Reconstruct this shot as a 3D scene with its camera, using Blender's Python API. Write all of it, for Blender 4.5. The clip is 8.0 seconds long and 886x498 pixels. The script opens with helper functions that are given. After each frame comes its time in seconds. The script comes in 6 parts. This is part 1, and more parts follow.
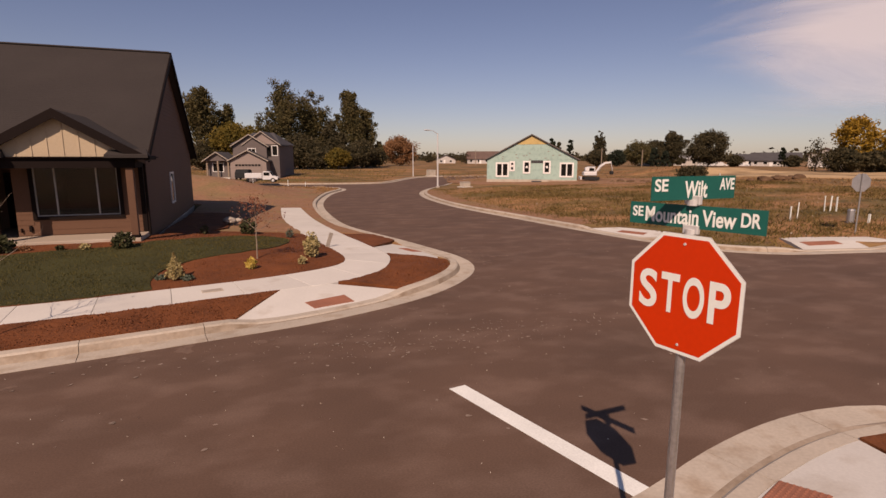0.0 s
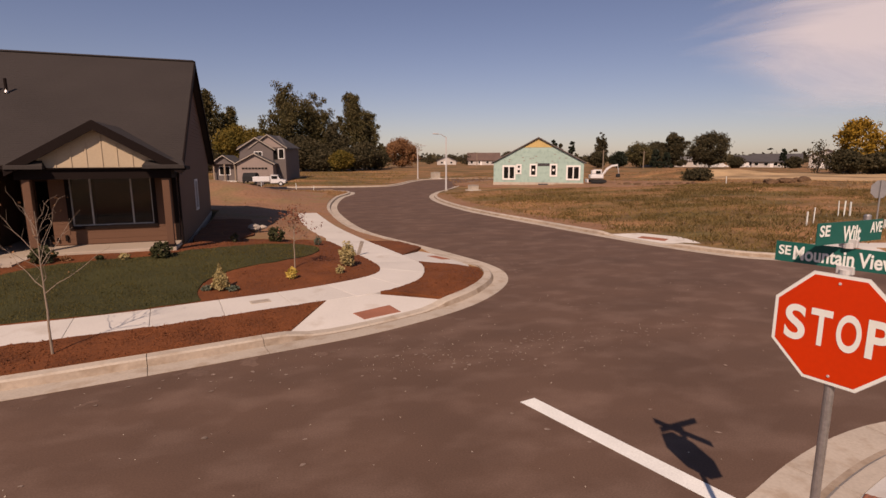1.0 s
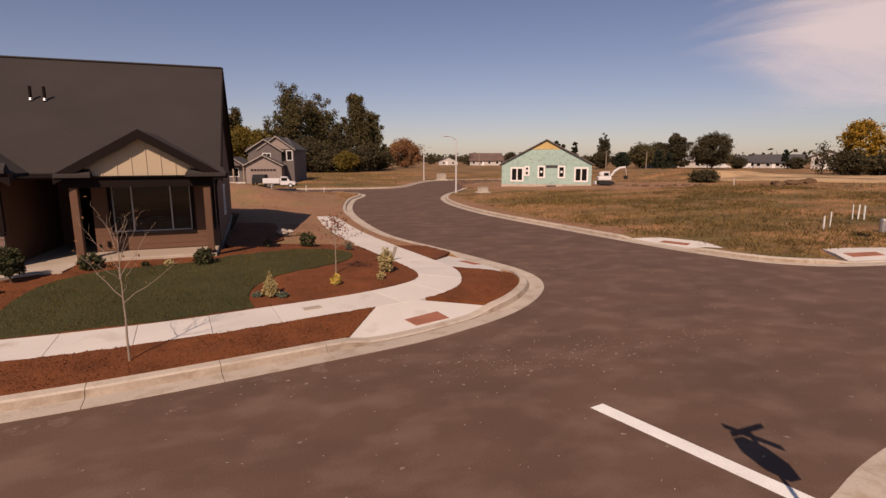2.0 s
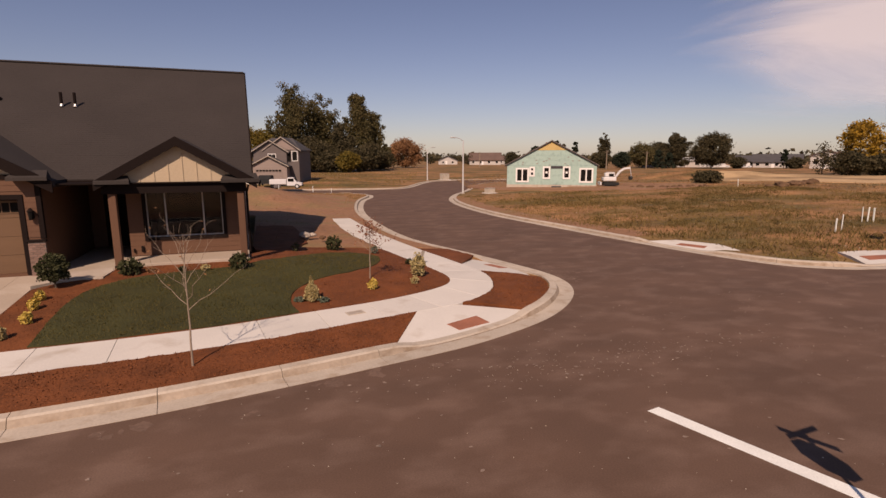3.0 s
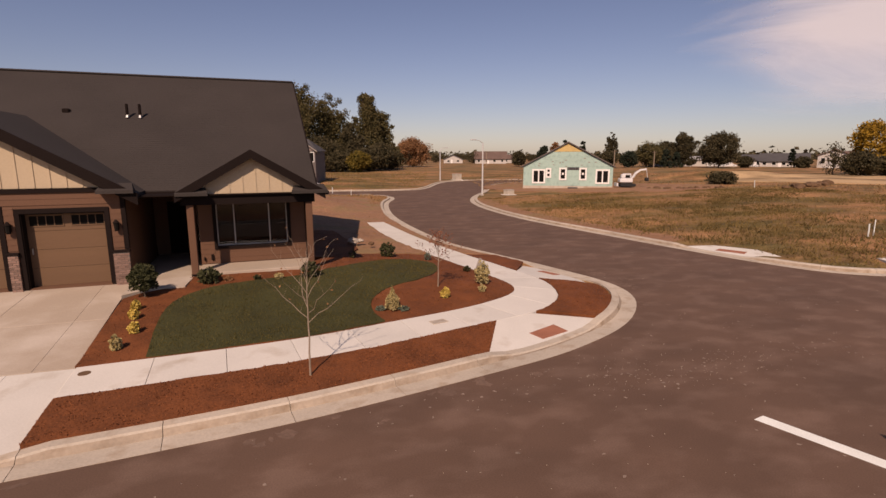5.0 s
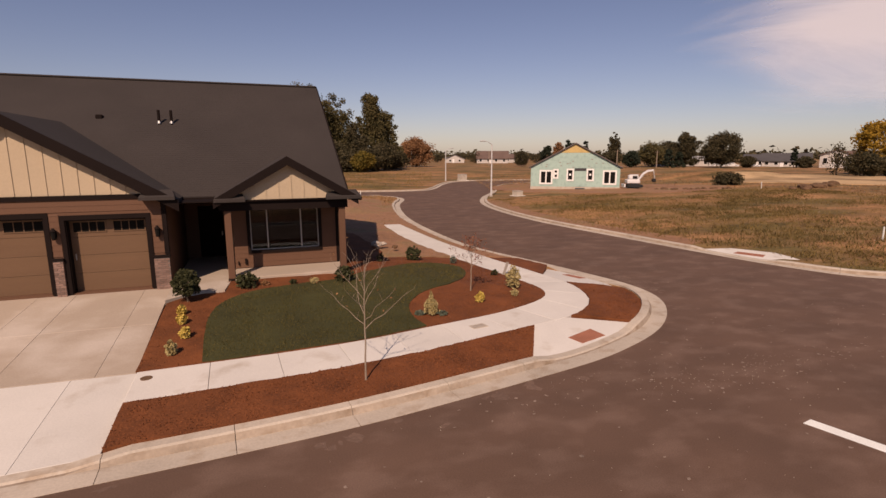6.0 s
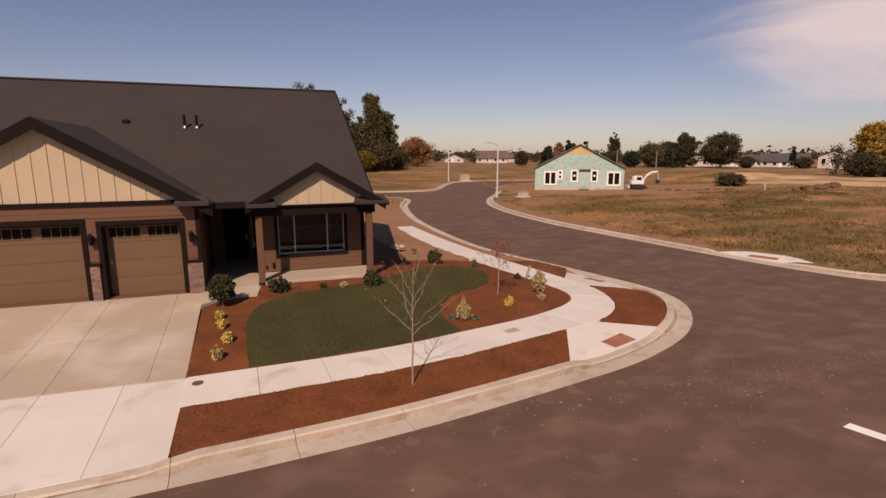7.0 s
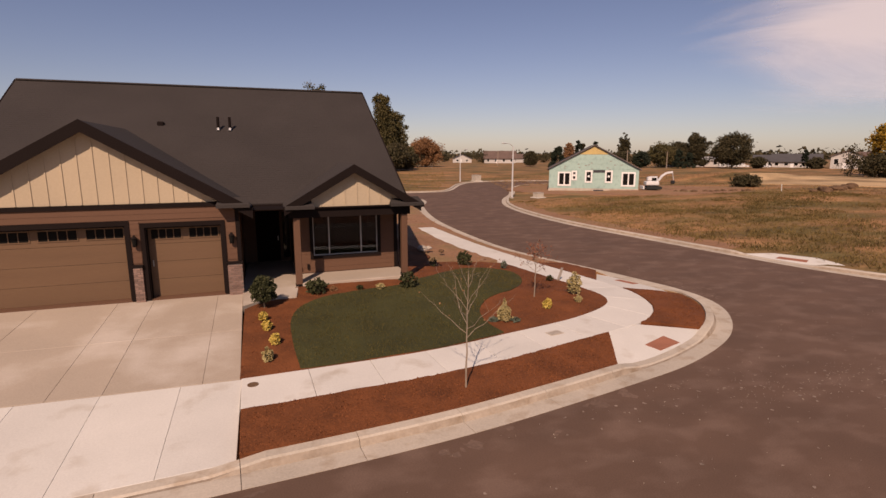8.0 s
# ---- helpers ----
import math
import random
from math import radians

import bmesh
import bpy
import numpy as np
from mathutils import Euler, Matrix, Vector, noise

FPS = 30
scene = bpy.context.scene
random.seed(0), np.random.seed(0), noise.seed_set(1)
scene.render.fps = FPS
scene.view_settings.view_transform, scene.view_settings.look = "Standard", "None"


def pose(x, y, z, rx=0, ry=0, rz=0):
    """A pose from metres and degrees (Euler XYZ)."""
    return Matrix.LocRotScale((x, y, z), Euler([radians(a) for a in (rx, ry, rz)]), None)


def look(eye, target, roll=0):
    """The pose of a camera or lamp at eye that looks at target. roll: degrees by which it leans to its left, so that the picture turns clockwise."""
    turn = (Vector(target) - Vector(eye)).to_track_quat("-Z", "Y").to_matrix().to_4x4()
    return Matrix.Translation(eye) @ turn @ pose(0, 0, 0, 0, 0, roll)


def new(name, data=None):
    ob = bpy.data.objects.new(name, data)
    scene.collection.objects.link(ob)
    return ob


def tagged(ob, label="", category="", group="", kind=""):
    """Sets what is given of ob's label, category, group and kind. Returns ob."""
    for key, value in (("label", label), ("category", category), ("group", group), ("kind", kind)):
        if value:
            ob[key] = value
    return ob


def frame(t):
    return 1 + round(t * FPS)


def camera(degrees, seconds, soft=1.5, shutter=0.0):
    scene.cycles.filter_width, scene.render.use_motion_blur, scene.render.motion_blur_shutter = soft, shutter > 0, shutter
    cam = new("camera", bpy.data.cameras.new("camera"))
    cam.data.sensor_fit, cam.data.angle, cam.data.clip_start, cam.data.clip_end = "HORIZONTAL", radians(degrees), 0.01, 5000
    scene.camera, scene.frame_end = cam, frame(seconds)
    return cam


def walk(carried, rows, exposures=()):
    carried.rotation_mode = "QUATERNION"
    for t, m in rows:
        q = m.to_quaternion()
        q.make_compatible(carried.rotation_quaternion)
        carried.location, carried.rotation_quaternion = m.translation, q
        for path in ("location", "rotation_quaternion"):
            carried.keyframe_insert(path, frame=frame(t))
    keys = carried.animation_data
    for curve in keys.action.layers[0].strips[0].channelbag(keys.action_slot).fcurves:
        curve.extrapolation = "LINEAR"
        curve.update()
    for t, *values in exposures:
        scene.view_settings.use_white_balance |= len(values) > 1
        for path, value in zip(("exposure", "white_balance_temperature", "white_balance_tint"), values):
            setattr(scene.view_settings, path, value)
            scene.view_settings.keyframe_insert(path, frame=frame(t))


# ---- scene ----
cam = camera(81.0, 8.0)
STOPS, KELVIN, TINT = 0.01, 8150, 30
PATH = [
    (0, (1.421, -1.198, 3.467), (1.926, 0.706, 3.12), 0.0),
    (0.5, (0.887, -1.138, 3.645), (1.393, 0.766, 3.299), -0.0),
    (1, (0.277, -1.083, 3.761), (0.788, 0.82, 3.417), -0.1),
    (1.5, (-0.359, -1.094, 3.9), (0.152, 0.809, 3.556), -0.1),
    (3, (-2.148, -1.087, 4.28), (-1.624, 0.812, 3.931), -0.1),
    (3.5, (-2.679, -1.081, 4.404), (-2.156, 0.818, 4.053), -0.2),
    (4, (-3.298, -1.08, 4.53), (-2.771, 0.817, 4.176), -0.1),
    (4.5, (-3.833, -1.046, 4.654), (-3.313, 0.852, 4.298), -0.1),
    (6, (-5.539, -0.977, 5.016), (-5.016, 0.92, 4.655), -0.1),
    (6.5, (-6.12, -0.98, 5.178), (-5.596, 0.916, 4.815), -0.0),
    (7, (-6.628, -0.916, 5.254), (-6.094, 0.976, 4.89), -0.0),
    (7.5, (-7.121, -0.775, 5.313), (-6.595, 1.12, 4.951), -0.0),
    (8, (-7.658, -0.653, 5.324), (-7.145, 1.246, 4.96), 0.0),
]
walk(cam, [(t, look(eye, target, roll)) for t, eye, target, roll in PATH], [(0.0, STOPS - 0.07, KELVIN, TINT), (3.0, STOPS - 0.02, KELVIN, TINT), (8.0, STOPS, KELVIN, TINT)])

# ---- world and sun ----
SUN_DIR = Vector((-0.33, -0.66, 0.67)).normalized()   # towards the sun
world = bpy.data.worlds.new("sky")
scene.world = world
world.use_nodes = True
wn = world.node_tree.nodes
sky = wn.new("ShaderNodeTexSky")
sky.sky_type = "NISHITA"
sky.sun_disc = False
sky.sun_elevation = math.asin(SUN_DIR.z)
sky.sun_rotation = math.atan2(SUN_DIR.x, SUN_DIR.y)
sky.air_density, sky.dust_density, sky.ozone_density = 0.9, 0.4, 0.85
clear = wn.new("ShaderNodeVectorMath")
clear.operation = "MULTIPLY"
clear.inputs[1].default_value = (0.905, 0.985, 1.17)
world.node_tree.links.new(sky.outputs[0], clear.inputs[0])
world.node_tree.links.new(clear.outputs[0], wn["Background"].inputs[0])
wn["Background"].inputs[1].default_value = 0.067
sun = new("sun", bpy.data.lights.new("sun", "SUN"))
sun.data.energy, sun.data.angle, sun.data.color = 4.4, radians(0.53), (1.0, 0.915, 0.79)
sun.matrix_world = look(SUN_DIR * 50, (0, 0, 0))

# ---- materials ----


def mat(name, base, rough=0.85, metal=0.0, var=0.2, large=0.7, fine=25.0, bump=0.25, second=None, amount=0.5,
        spot=2.0, per_piece=0.0, spec=0.3, stretch=(1, 1, 1)):
    """A surface with tone variation at two scales, an optional second colour in patches, and fine relief."""
    m = bpy.data.materials.new(name)
    m.use_nodes = True
    n, l = m.node_tree.nodes, m.node_tree.links
    p = n["Principled BSDF"]
    p.inputs["Roughness"].default_value, p.inputs["Metallic"].default_value = rough, metal
    p.inputs["Specular IOR Level"].default_value = spec
    co = n.new("ShaderNodeTexCoord")
    mp = n.new("ShaderNodeMapping")
    mp.inputs["Scale"].default_value = stretch
    l.new(co.outputs["Object"], mp.inputs[0])

    def tone(scale, detail=4.0):
        t = n.new("ShaderNodeTexNoise")
        t.inputs["Scale"].default_value, t.inputs["Detail"].default_value = scale, detail
        l.new(mp.outputs[0], t.inputs["Vector"])
        return t
    big, small = tone(large), tone(fine, 6.0)
    col = n.new("ShaderNodeRGB")
    col.outputs[0].default_value = (*base, 1)
    colour = col.outputs[0]
    if second:
        patch, ramp, mix = tone(spot, 6.0), n.new("ShaderNodeMapRange"), n.new("ShaderNodeMix")
        ramp.inputs["From Min"].default_value, ramp.inputs["From Max"].default_value = 0.58 - 0.3 * amount, 0.76 - 0.3 * amount
        l.new(patch.outputs["Fac"], ramp.inputs["Value"])
        mix.data_type = "RGBA"
        l.new(ramp.outputs[0], mix.inputs["Factor"])
        l.new(colour, mix.inputs["A"])
        mix.inputs["B"].default_value = (*second, 1)
        colour = mix.outputs["Result"]
    add = n.new("ShaderNodeMath")
    l.new(big.outputs["Fac"], add.inputs[0])
    l.new(small.outputs["Fac"], add.inputs[1])
    last, top = add.outputs[0], 1.35
    if per_piece:
        info, mul, plus = n.new("ShaderNodeObjectInfo"), n.new("ShaderNodeMath"), n.new("ShaderNodeMath")
        mul.operation = "MULTIPLY"
        mul.inputs[1].default_value = per_piece
        l.new(info.outputs["Random"], mul.inputs[0])
        l.new(mul.outputs[0], plus.inputs[0])
        l.new(last, plus.inputs[1])
        last, top = plus.outputs[0], 1.35 + per_piece
    rng = n.new("ShaderNodeMapRange")
    rng.inputs["From Min"].default_value, rng.inputs["From Max"].default_value = 0.65, top
    rng.inputs["To Min"].default_value, rng.inputs["To Max"].default_value = 1 - var, 1 + var
    l.new(last, rng.inputs["Value"])
    mul = n.new("ShaderNodeVectorMath")
    mul.operation = "SCALE"
    l.new(colour, mul.inputs[0])
    l.new(rng.outputs[0], mul.inputs["Scale"])
    l.new(mul.outputs[0], p.inputs["Base Color"])
    if bump:
        b = n.new("ShaderNodeBump")
        b.inputs["Strength"].default_value, b.inputs["Distance"].default_value = bump, 0.02
        l.new(small.outputs["Fac"], b.inputs["Height"])
        l.new(b.outputs[0], p.inputs["Normal"])
    return m


def leaf_mat(name, base, other):
    """Leaves: tone by clump, some light through."""
    m = bpy.data.materials.new(name)
    m.use_nodes = True
    n, l = m.node_tree.nodes, m.node_tree.links
    p = n["Principled BSDF"]
    p.inputs["Roughness"].default_value, p.inputs["Specular IOR Level"].default_value = 0.7, 0.2
    geo, noi, co, mix = n.new("ShaderNodeNewGeometry"), n.new("ShaderNodeTexNoise"), n.new("ShaderNodeTexCoord"), n.new("ShaderNodeMix")
    noi.inputs["Scale"].default_value = 0.35
    l.new(co.outputs["Object"], noi.inputs["Vector"])
    add = n.new("ShaderNodeMath")
    add.operation = "MULTIPLY_ADD"
    add.inputs[1].default_value = 0.6
    l.new(geo.outputs["Random Per Island"], add.inputs[0])
    l.new(noi.outputs["Fac"], add.inputs[2])
    rng = n.new("ShaderNodeMapRange")
    rng.inputs["From Min"].default_value, rng.inputs["From Max"].default_value = 0.4, 1.2
    l.new(add.outputs[0], rng.inputs["Value"])
    mix.data_type = "RGBA"
    mix.inputs["A"].default_value, mix.inputs["B"].default_value = (*base, 1), (*other, 1)
    l.new(rng.outputs[0], mix.inputs["Factor"])
    l.new(mix.outputs["Result"], p.inputs["Base Color"])
    tr = n.new("ShaderNodeBsdfTranslucent")
    l.new(mix.outputs["Result"], tr.inputs["Color"])
    sh = n.new("ShaderNodeMixShader")
    sh.inputs[0].default_value = 0.18
    l.new(p.outputs[0], sh.inputs[1])
    l.new(tr.outputs[0], sh.inputs[2])
    l.new(sh.outputs[0], n["Material Output"].inputs["Surface"])
    return m


def glass_mat(name, tint=(0.6, 0.65, 0.68)):
    m = bpy.data.materials.new(name)
    m.use_nodes = True
    n, l = m.node_tree.nodes, m.node_tree.links
    g, t, mix, fr = n.new("ShaderNodeBsdfGlossy"), n.new("ShaderNodeBsdfTransparent"), n.new("ShaderNodeMixShader"), n.new("ShaderNodeFresnel")
    g.inputs["Roughness"].default_value = 0.02
    t.inputs["Color"].default_value = (*tint, 1)
    fr.inputs["IOR"].default_value = 1.5
    l.new(fr.outputs[0], mix.inputs[0])
    l.new(t.outputs[0], mix.inputs[1])
    l.new(g.outputs[0], mix.inputs[2])
    l.new(mix.outputs[0], n["Material Output"].inputs["Surface"])
    return m


M_ASPHALT = mat("asphalt", (0.114, 0.067, 0.047), 0.92, var=0.26, large=0.45, fine=45, bump=0.05, second=(0.146, 0.091, 0.067), amount=0.36, spot=1.1, stretch=(0.8, 1.2, 1))
M_CONC = mat("pale_concrete", (0.575, 0.55, 0.505), 0.85, var=0.12, large=0.8, fine=30, bump=0.12, per_piece=0.3, second=(0.46, 0.41, 0.35), amount=-0.05, spot=1.3)
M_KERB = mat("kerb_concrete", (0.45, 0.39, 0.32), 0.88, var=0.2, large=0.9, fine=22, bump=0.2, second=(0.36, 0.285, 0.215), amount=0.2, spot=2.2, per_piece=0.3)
M_KERBFACE = mat("darker_kerb_face", (0.33, 0.265, 0.205), 0.9, var=0.25, large=1.2, fine=16, bump=0.2, second=(0.25, 0.185, 0.13), amount=0.35, spot=2.5, per_piece=0.3)
M_DRIVE = mat("driveway_concrete", (0.385, 0.315, 0.25), 0.85, var=0.16, large=0.5, fine=30, bump=0.12, per_piece=0.25, second=(0.46, 0.40, 0.34), amount=0.25, spot=0.5)
M_MULCH = mat("red_bark_mulch", (0.146, 0.045, 0.0145), 0.95, var=0.45, large=1.2, fine=26, bump=0.7)
M_CHIP = mat("bark_chips", (0.17, 0.055, 0.02), 0.95, var=0.3, large=3, fine=30, bump=0)
M_LAWN = mat("lawn_soil", (0.042, 0.042, 0.014), 0.95, var=0.35, large=0.8, fine=30, bump=0.5)
M_BLADE = leaf_mat("lawn_blades", (0.056, 0.054, 0.015), (0.135, 0.104, 0.031))
M_FIELD = mat("dry_field", (0.29, 0.15, 0.066), 0.97, var=0.55, large=0.25, fine=2.2, bump=0.7, second=(0.115, 0.082, 0.028), amount=0.55, spot=0.16, stretch=(0.6, 1.3, 1))
M_DIRT = mat("bare_dirt", (0.27, 0.142, 0.08), 0.97, var=0.3, large=0.3, fine=5, bump=0.6, second=(0.19, 0.125, 0.06), amount=0.3, spot=0.3)
M_STRAW = leaf_mat("dry_grass", (0.33, 0.195, 0.09), (0.25, 0.14, 0.062))
M_GREENWEED = leaf_mat("green_weeds", (0.15, 0.108, 0.033), (0.25, 0.155, 0.055))
M_PAINT = mat("road_paint", (0.74, 0.755, 0.715), 0.7, var=0.14, large=1.5, fine=40, bump=0.1)
M_TILE = mat("brick_red_tactile", (0.30, 0.12, 0.075), 0.85, var=0.2, large=2, fine=40, bump=0.2)
M_ROOF = mat("dark_shingles", (0.037, 0.030, 0.027), 0.9, var=0.2, large=0.35, fine=18, bump=0.5, stretch=(1, 1, 1))
M_TRIM = mat("dark_brown_trim", (0.0115, 0.007, 0.006), 0.8, var=0.15, large=0.7, fine=20, bump=0.05, spec=0.1)
M_SIDING = mat("brown_siding", (0.122, 0.060, 0.035), 0.75, var=0.1, large=0.6, fine=14, bump=0.12, per_piece=0.2)
M_CREAM = mat("cream_board", (0.43, 0.34, 0.235), 0.75, var=0.07, large=0.6, fine=18, bump=0.06)
M_GDOOR = mat("tan_garage_door", (0.138, 0.078, 0.043), 0.6, var=0.1, large=0.8, fine=20, bump=0.05, stretch=(0.3, 1, 4))
M_BRICK = mat("mixed_brick", (0.20, 0.125, 0.10), 0.9, var=0.5, large=3, fine=40, bump=0.3, per_piece=1.0)
M_MORTAR = mat("mortar", (0.16, 0.13, 0.11), 0.95, var=0.15)
M_DARK = mat("dark_interior", (0.008, 0.007, 0.006), 0.8, var=0.2, spec=0.1)
M_WHITE = mat("white_paint", (0.72, 0.70, 0.67), 0.5, var=0.06, bump=0.03)
M_VINYL = mat("white_vinyl", (0.4, 0.385, 0.37), 0.5, var=0.06, bump=0.03)
M_GALV = mat("galvanised_steel", (0.42, 0.41, 0.40), 0.45, metal=0.75, var=0.2, large=4, fine=40, bump=0.05)
M_ALU = mat("pale_aluminium", (0.62, 0.61, 0.59), 0.45, metal=0.3, var=0.1, bump=0.03)
M_RED = mat("red_sign_sheeting", (0.63, 0.036, 0.002), 0.5, var=0.05, large=2, fine=30, bump=0.02)
M_SIGNWHITE = mat("white_sign_sheeting", (0.76, 0.79, 0.74), 0.5, var=0.04, bump=0.0)
M_SIGNGREEN = mat("green_sign_sheeting", (0.002, 0.105, 0.085), 0.45, var=0.08, bump=0.0)
M_GLASS = glass_mat("window_glass")
M_BARK = mat("tree_bark", (0.115, 0.085, 0.06), 0.95, var=0.35, large=2, fine=20, bump=0.6)
M_PALEBARK = mat("young_bark", (0.26, 0.20, 0.15), 0.9, var=0.25, large=5, fine=40, bump=0.3)

# ---- mesh tools ----
from mathutils.geometry import delaunay_2d_cdt


def data_of(name, bm, material):
    me = bpy.data.meshes.new(name)
    bm.to_mesh(me)
    bm.free()
    for m in (material if isinstance(material, (list, tuple)) else [material]):
        me.materials.append(m)
    return me


def pydata(name, verts, faces, material):
    me = bpy.data.meshes.new(name)
    me.from_pydata(verts, [], faces)
    for m in (material if isinstance(material, (list, tuple)) else [material]):
        me.materials.append(m)
    me.update()
    return me


def part(name, bm, material, parent=None, label=""):
    """A bmesh, or ready mesh data, as one object under a thing or a part."""
    me = bm if isinstance(bm, bpy.types.Mesh) else data_of(name, bm, material)
    ob = new(name, me)
    ob.parent = parent
    return tagged(ob, label)


def box(bm, x0, x1, y0, y1, z0, z1, bevel=0.0, m=None):
    r = bmesh.ops.create_cube(bm, size=1.0)
    vs = r["verts"]
    bmesh.ops.scale(bm, verts=vs, vec=(x1 - x0, y1 - y0, z1 - z0))
    bmesh.ops.translate(bm, verts=vs, vec=((x0 + x1) / 2, (y0 + y1) / 2, (z0 + z1) / 2))
    if bevel:
        es = list({e for v in vs for e in v.link_edges})
        r = bmesh.ops.bevel(bm, geom=es, offset=bevel, segments=1, affect="EDGES")
        vs = list({v for v in r["verts"]} | {v for v in vs if v.is_valid})
    if m:
        bmesh.ops.transform(bm, matrix=m, verts=vs)
    return bm


def boxes(*rows, bevel=0.0):
    bm = bmesh.new()
    for r in rows:
        box(bm, *r, bevel=bevel)
    return bm


def tube(bm, a, b, ra, rb, sides=8, caps=True):
    a, b = Vector(a), Vector(b)
    d = b - a
    q = d.to_track_quat("Z", "Y").to_matrix()
    rings = []
    for p, r in ((a, ra), (b, rb)):
        rings.append([bm.verts.new(p + q @ Vector((r * math.cos(k * 2 * math.pi / sides), r * math.sin(k * 2 * math.pi / sides), 0))) for k in range(sides)])
    for k in range(sides):
        bm.faces.new((rings[0][k], rings[0][(k + 1) % sides], rings[1][(k + 1) % sides], rings[1][k]))
    if caps:
        bm.faces.new(rings[1])
        bm.faces.new(rings[0][::-1])
    return bm


def plate(bm, pts, down):
    """A slab: a flat polygon and its copy lower down, with sides."""
    top = [bm.verts.new(p) for p in pts]
    low = [bm.verts.new(Vector(p) - Vector((0, 0, down))) for p in pts]
    bm.faces.new(top)
    bm.faces.new(low[::-1])
    k = len(top)
    for i in range(k):
        bm.faces.new((top[i], low[i], low[(i + 1) % k], top[(i + 1) % k]))
    return bm


def board(bm, a, b, high, thick, bevel=0.0):
    """A board from a to b, its top edge on that line, thick across."""
    a, b = Vector(a), Vector(b)
    d = (b - a).normalized()
    side = d.cross(Vector((0, 0, 1))).normalized() * thick / 2
    dn = Vector((0, 0, -high))
    v = [bm.verts.new(p + s * side + e * dn) for p in (a, b) for s in (-1, 1) for e in (0, 1)]
    for f in ((0, 1, 3, 2), (4, 6, 7, 5), (0, 4, 5, 1), (2, 3, 7, 6), (0, 2, 6, 4), (1, 5, 7, 3)):
        bm.faces.new([v[i] for i in f])
    bmesh.ops.recalc_face_normals(bm, faces=bm.faces)
    return bm


def inside(p, poly):
    """Which of the points lie in the polygon."""
    p, poly = np.asarray(p, float), np.asarray(poly, float)
    hit = np.zeros(len(p), bool)
    for a, b in zip(poly, np.roll(poly, -1, 0)):
        cross = (a[1] > p[:, 1]) != (b[1] > p[:, 1])
        with np.errstate(divide="ignore", invalid="ignore"):
            x = (b[0] - a[0]) * (p[:, 1] - a[1]) / (b[1] - a[1]) + a[0]
        hit ^= cross & (p[:, 0] < x)
    return hit


def dense(line, step, closed=False):
    """A line with points at most a step apart."""
    line = [np.array(p, float) for p in line]
    ends = line[1:] + ([line[0]] if closed else [])
    out = []
    for a, b in zip(line, ends):
        k = max(1, int(np.ceil(np.linalg.norm(b - a) / step)))
        out += [a + (b - a) * i / k for i in range(k)]
    return np.array(out if closed else out + [line[-1]])


def smooth(line, step):
    """A rounded line through the given points, in even steps (centripetal spline)."""
    p = np.array(line, float)
    p = np.vstack([2 * p[0] - p[1], p, 2 * p[-1] - p[-2]])
    out = []
    for i in range(1, len(p) - 2):
        k = max(1, int(np.ceil(np.linalg.norm(p[i + 1] - p[i]) / step)))
        t0 = 0.0
        t1 = t0 + np.linalg.norm(p[i] - p[i - 1]) ** 0.5
        t2 = t1 + np.linalg.norm(p[i + 1] - p[i]) ** 0.5
        t3 = t2 + np.linalg.norm(p[i + 2] - p[i + 1]) ** 0.5
        for t in np.linspace(t1, t2, k, endpoint=False):
            a1 = (t1 - t) / (t1 - t0) * p[i - 1] + (t - t0) / (t1 - t0) * p[i]
            a2 = (t2 - t) / (t2 - t1) * p[i] + (t - t1) / (t2 - t1) * p[i + 1]
            a3 = (t3 - t) / (t3 - t2) * p[i + 1] + (t - t2) / (t3 - t2) * p[i + 2]
            b1 = (t2 - t) / (t2 - t0) * a1 + (t - t0) / (t2 - t0) * a2
            b2 = (t3 - t) / (t3 - t1) * a2 + (t - t1) / (t3 - t1) * a3
            out.append((t2 - t) / (t2 - t1) * b1 + (t - t1) / (t2 - t1) * b2)
    return np.array(out + [p[-2]])


def away(points, lines):
    """The distance of points from the nearest of some lines."""
    p = np.asarray(points, float)
    a = np.vstack([l[:-1] for l in lines])
    d = np.vstack([l[1:] for l in lines]) - a
    dd = np.maximum((d * d).sum(1), 1e-9)
    best = np.full(len(p), 1e9)
    for i in range(0, len(p), 4000):
        q = p[i:i + 4000]
        t = np.clip((q @ d.T - (a * d).sum(1)) / dd, 0, 1)
        best[i:i + 4000] = np.sqrt(((q[:, None, 0] - a[:, 0] - t * d[:, 0]) ** 2 + (q[:, None, 1] - a[:, 1] - t * d[:, 1]) ** 2).min(1))
    return best


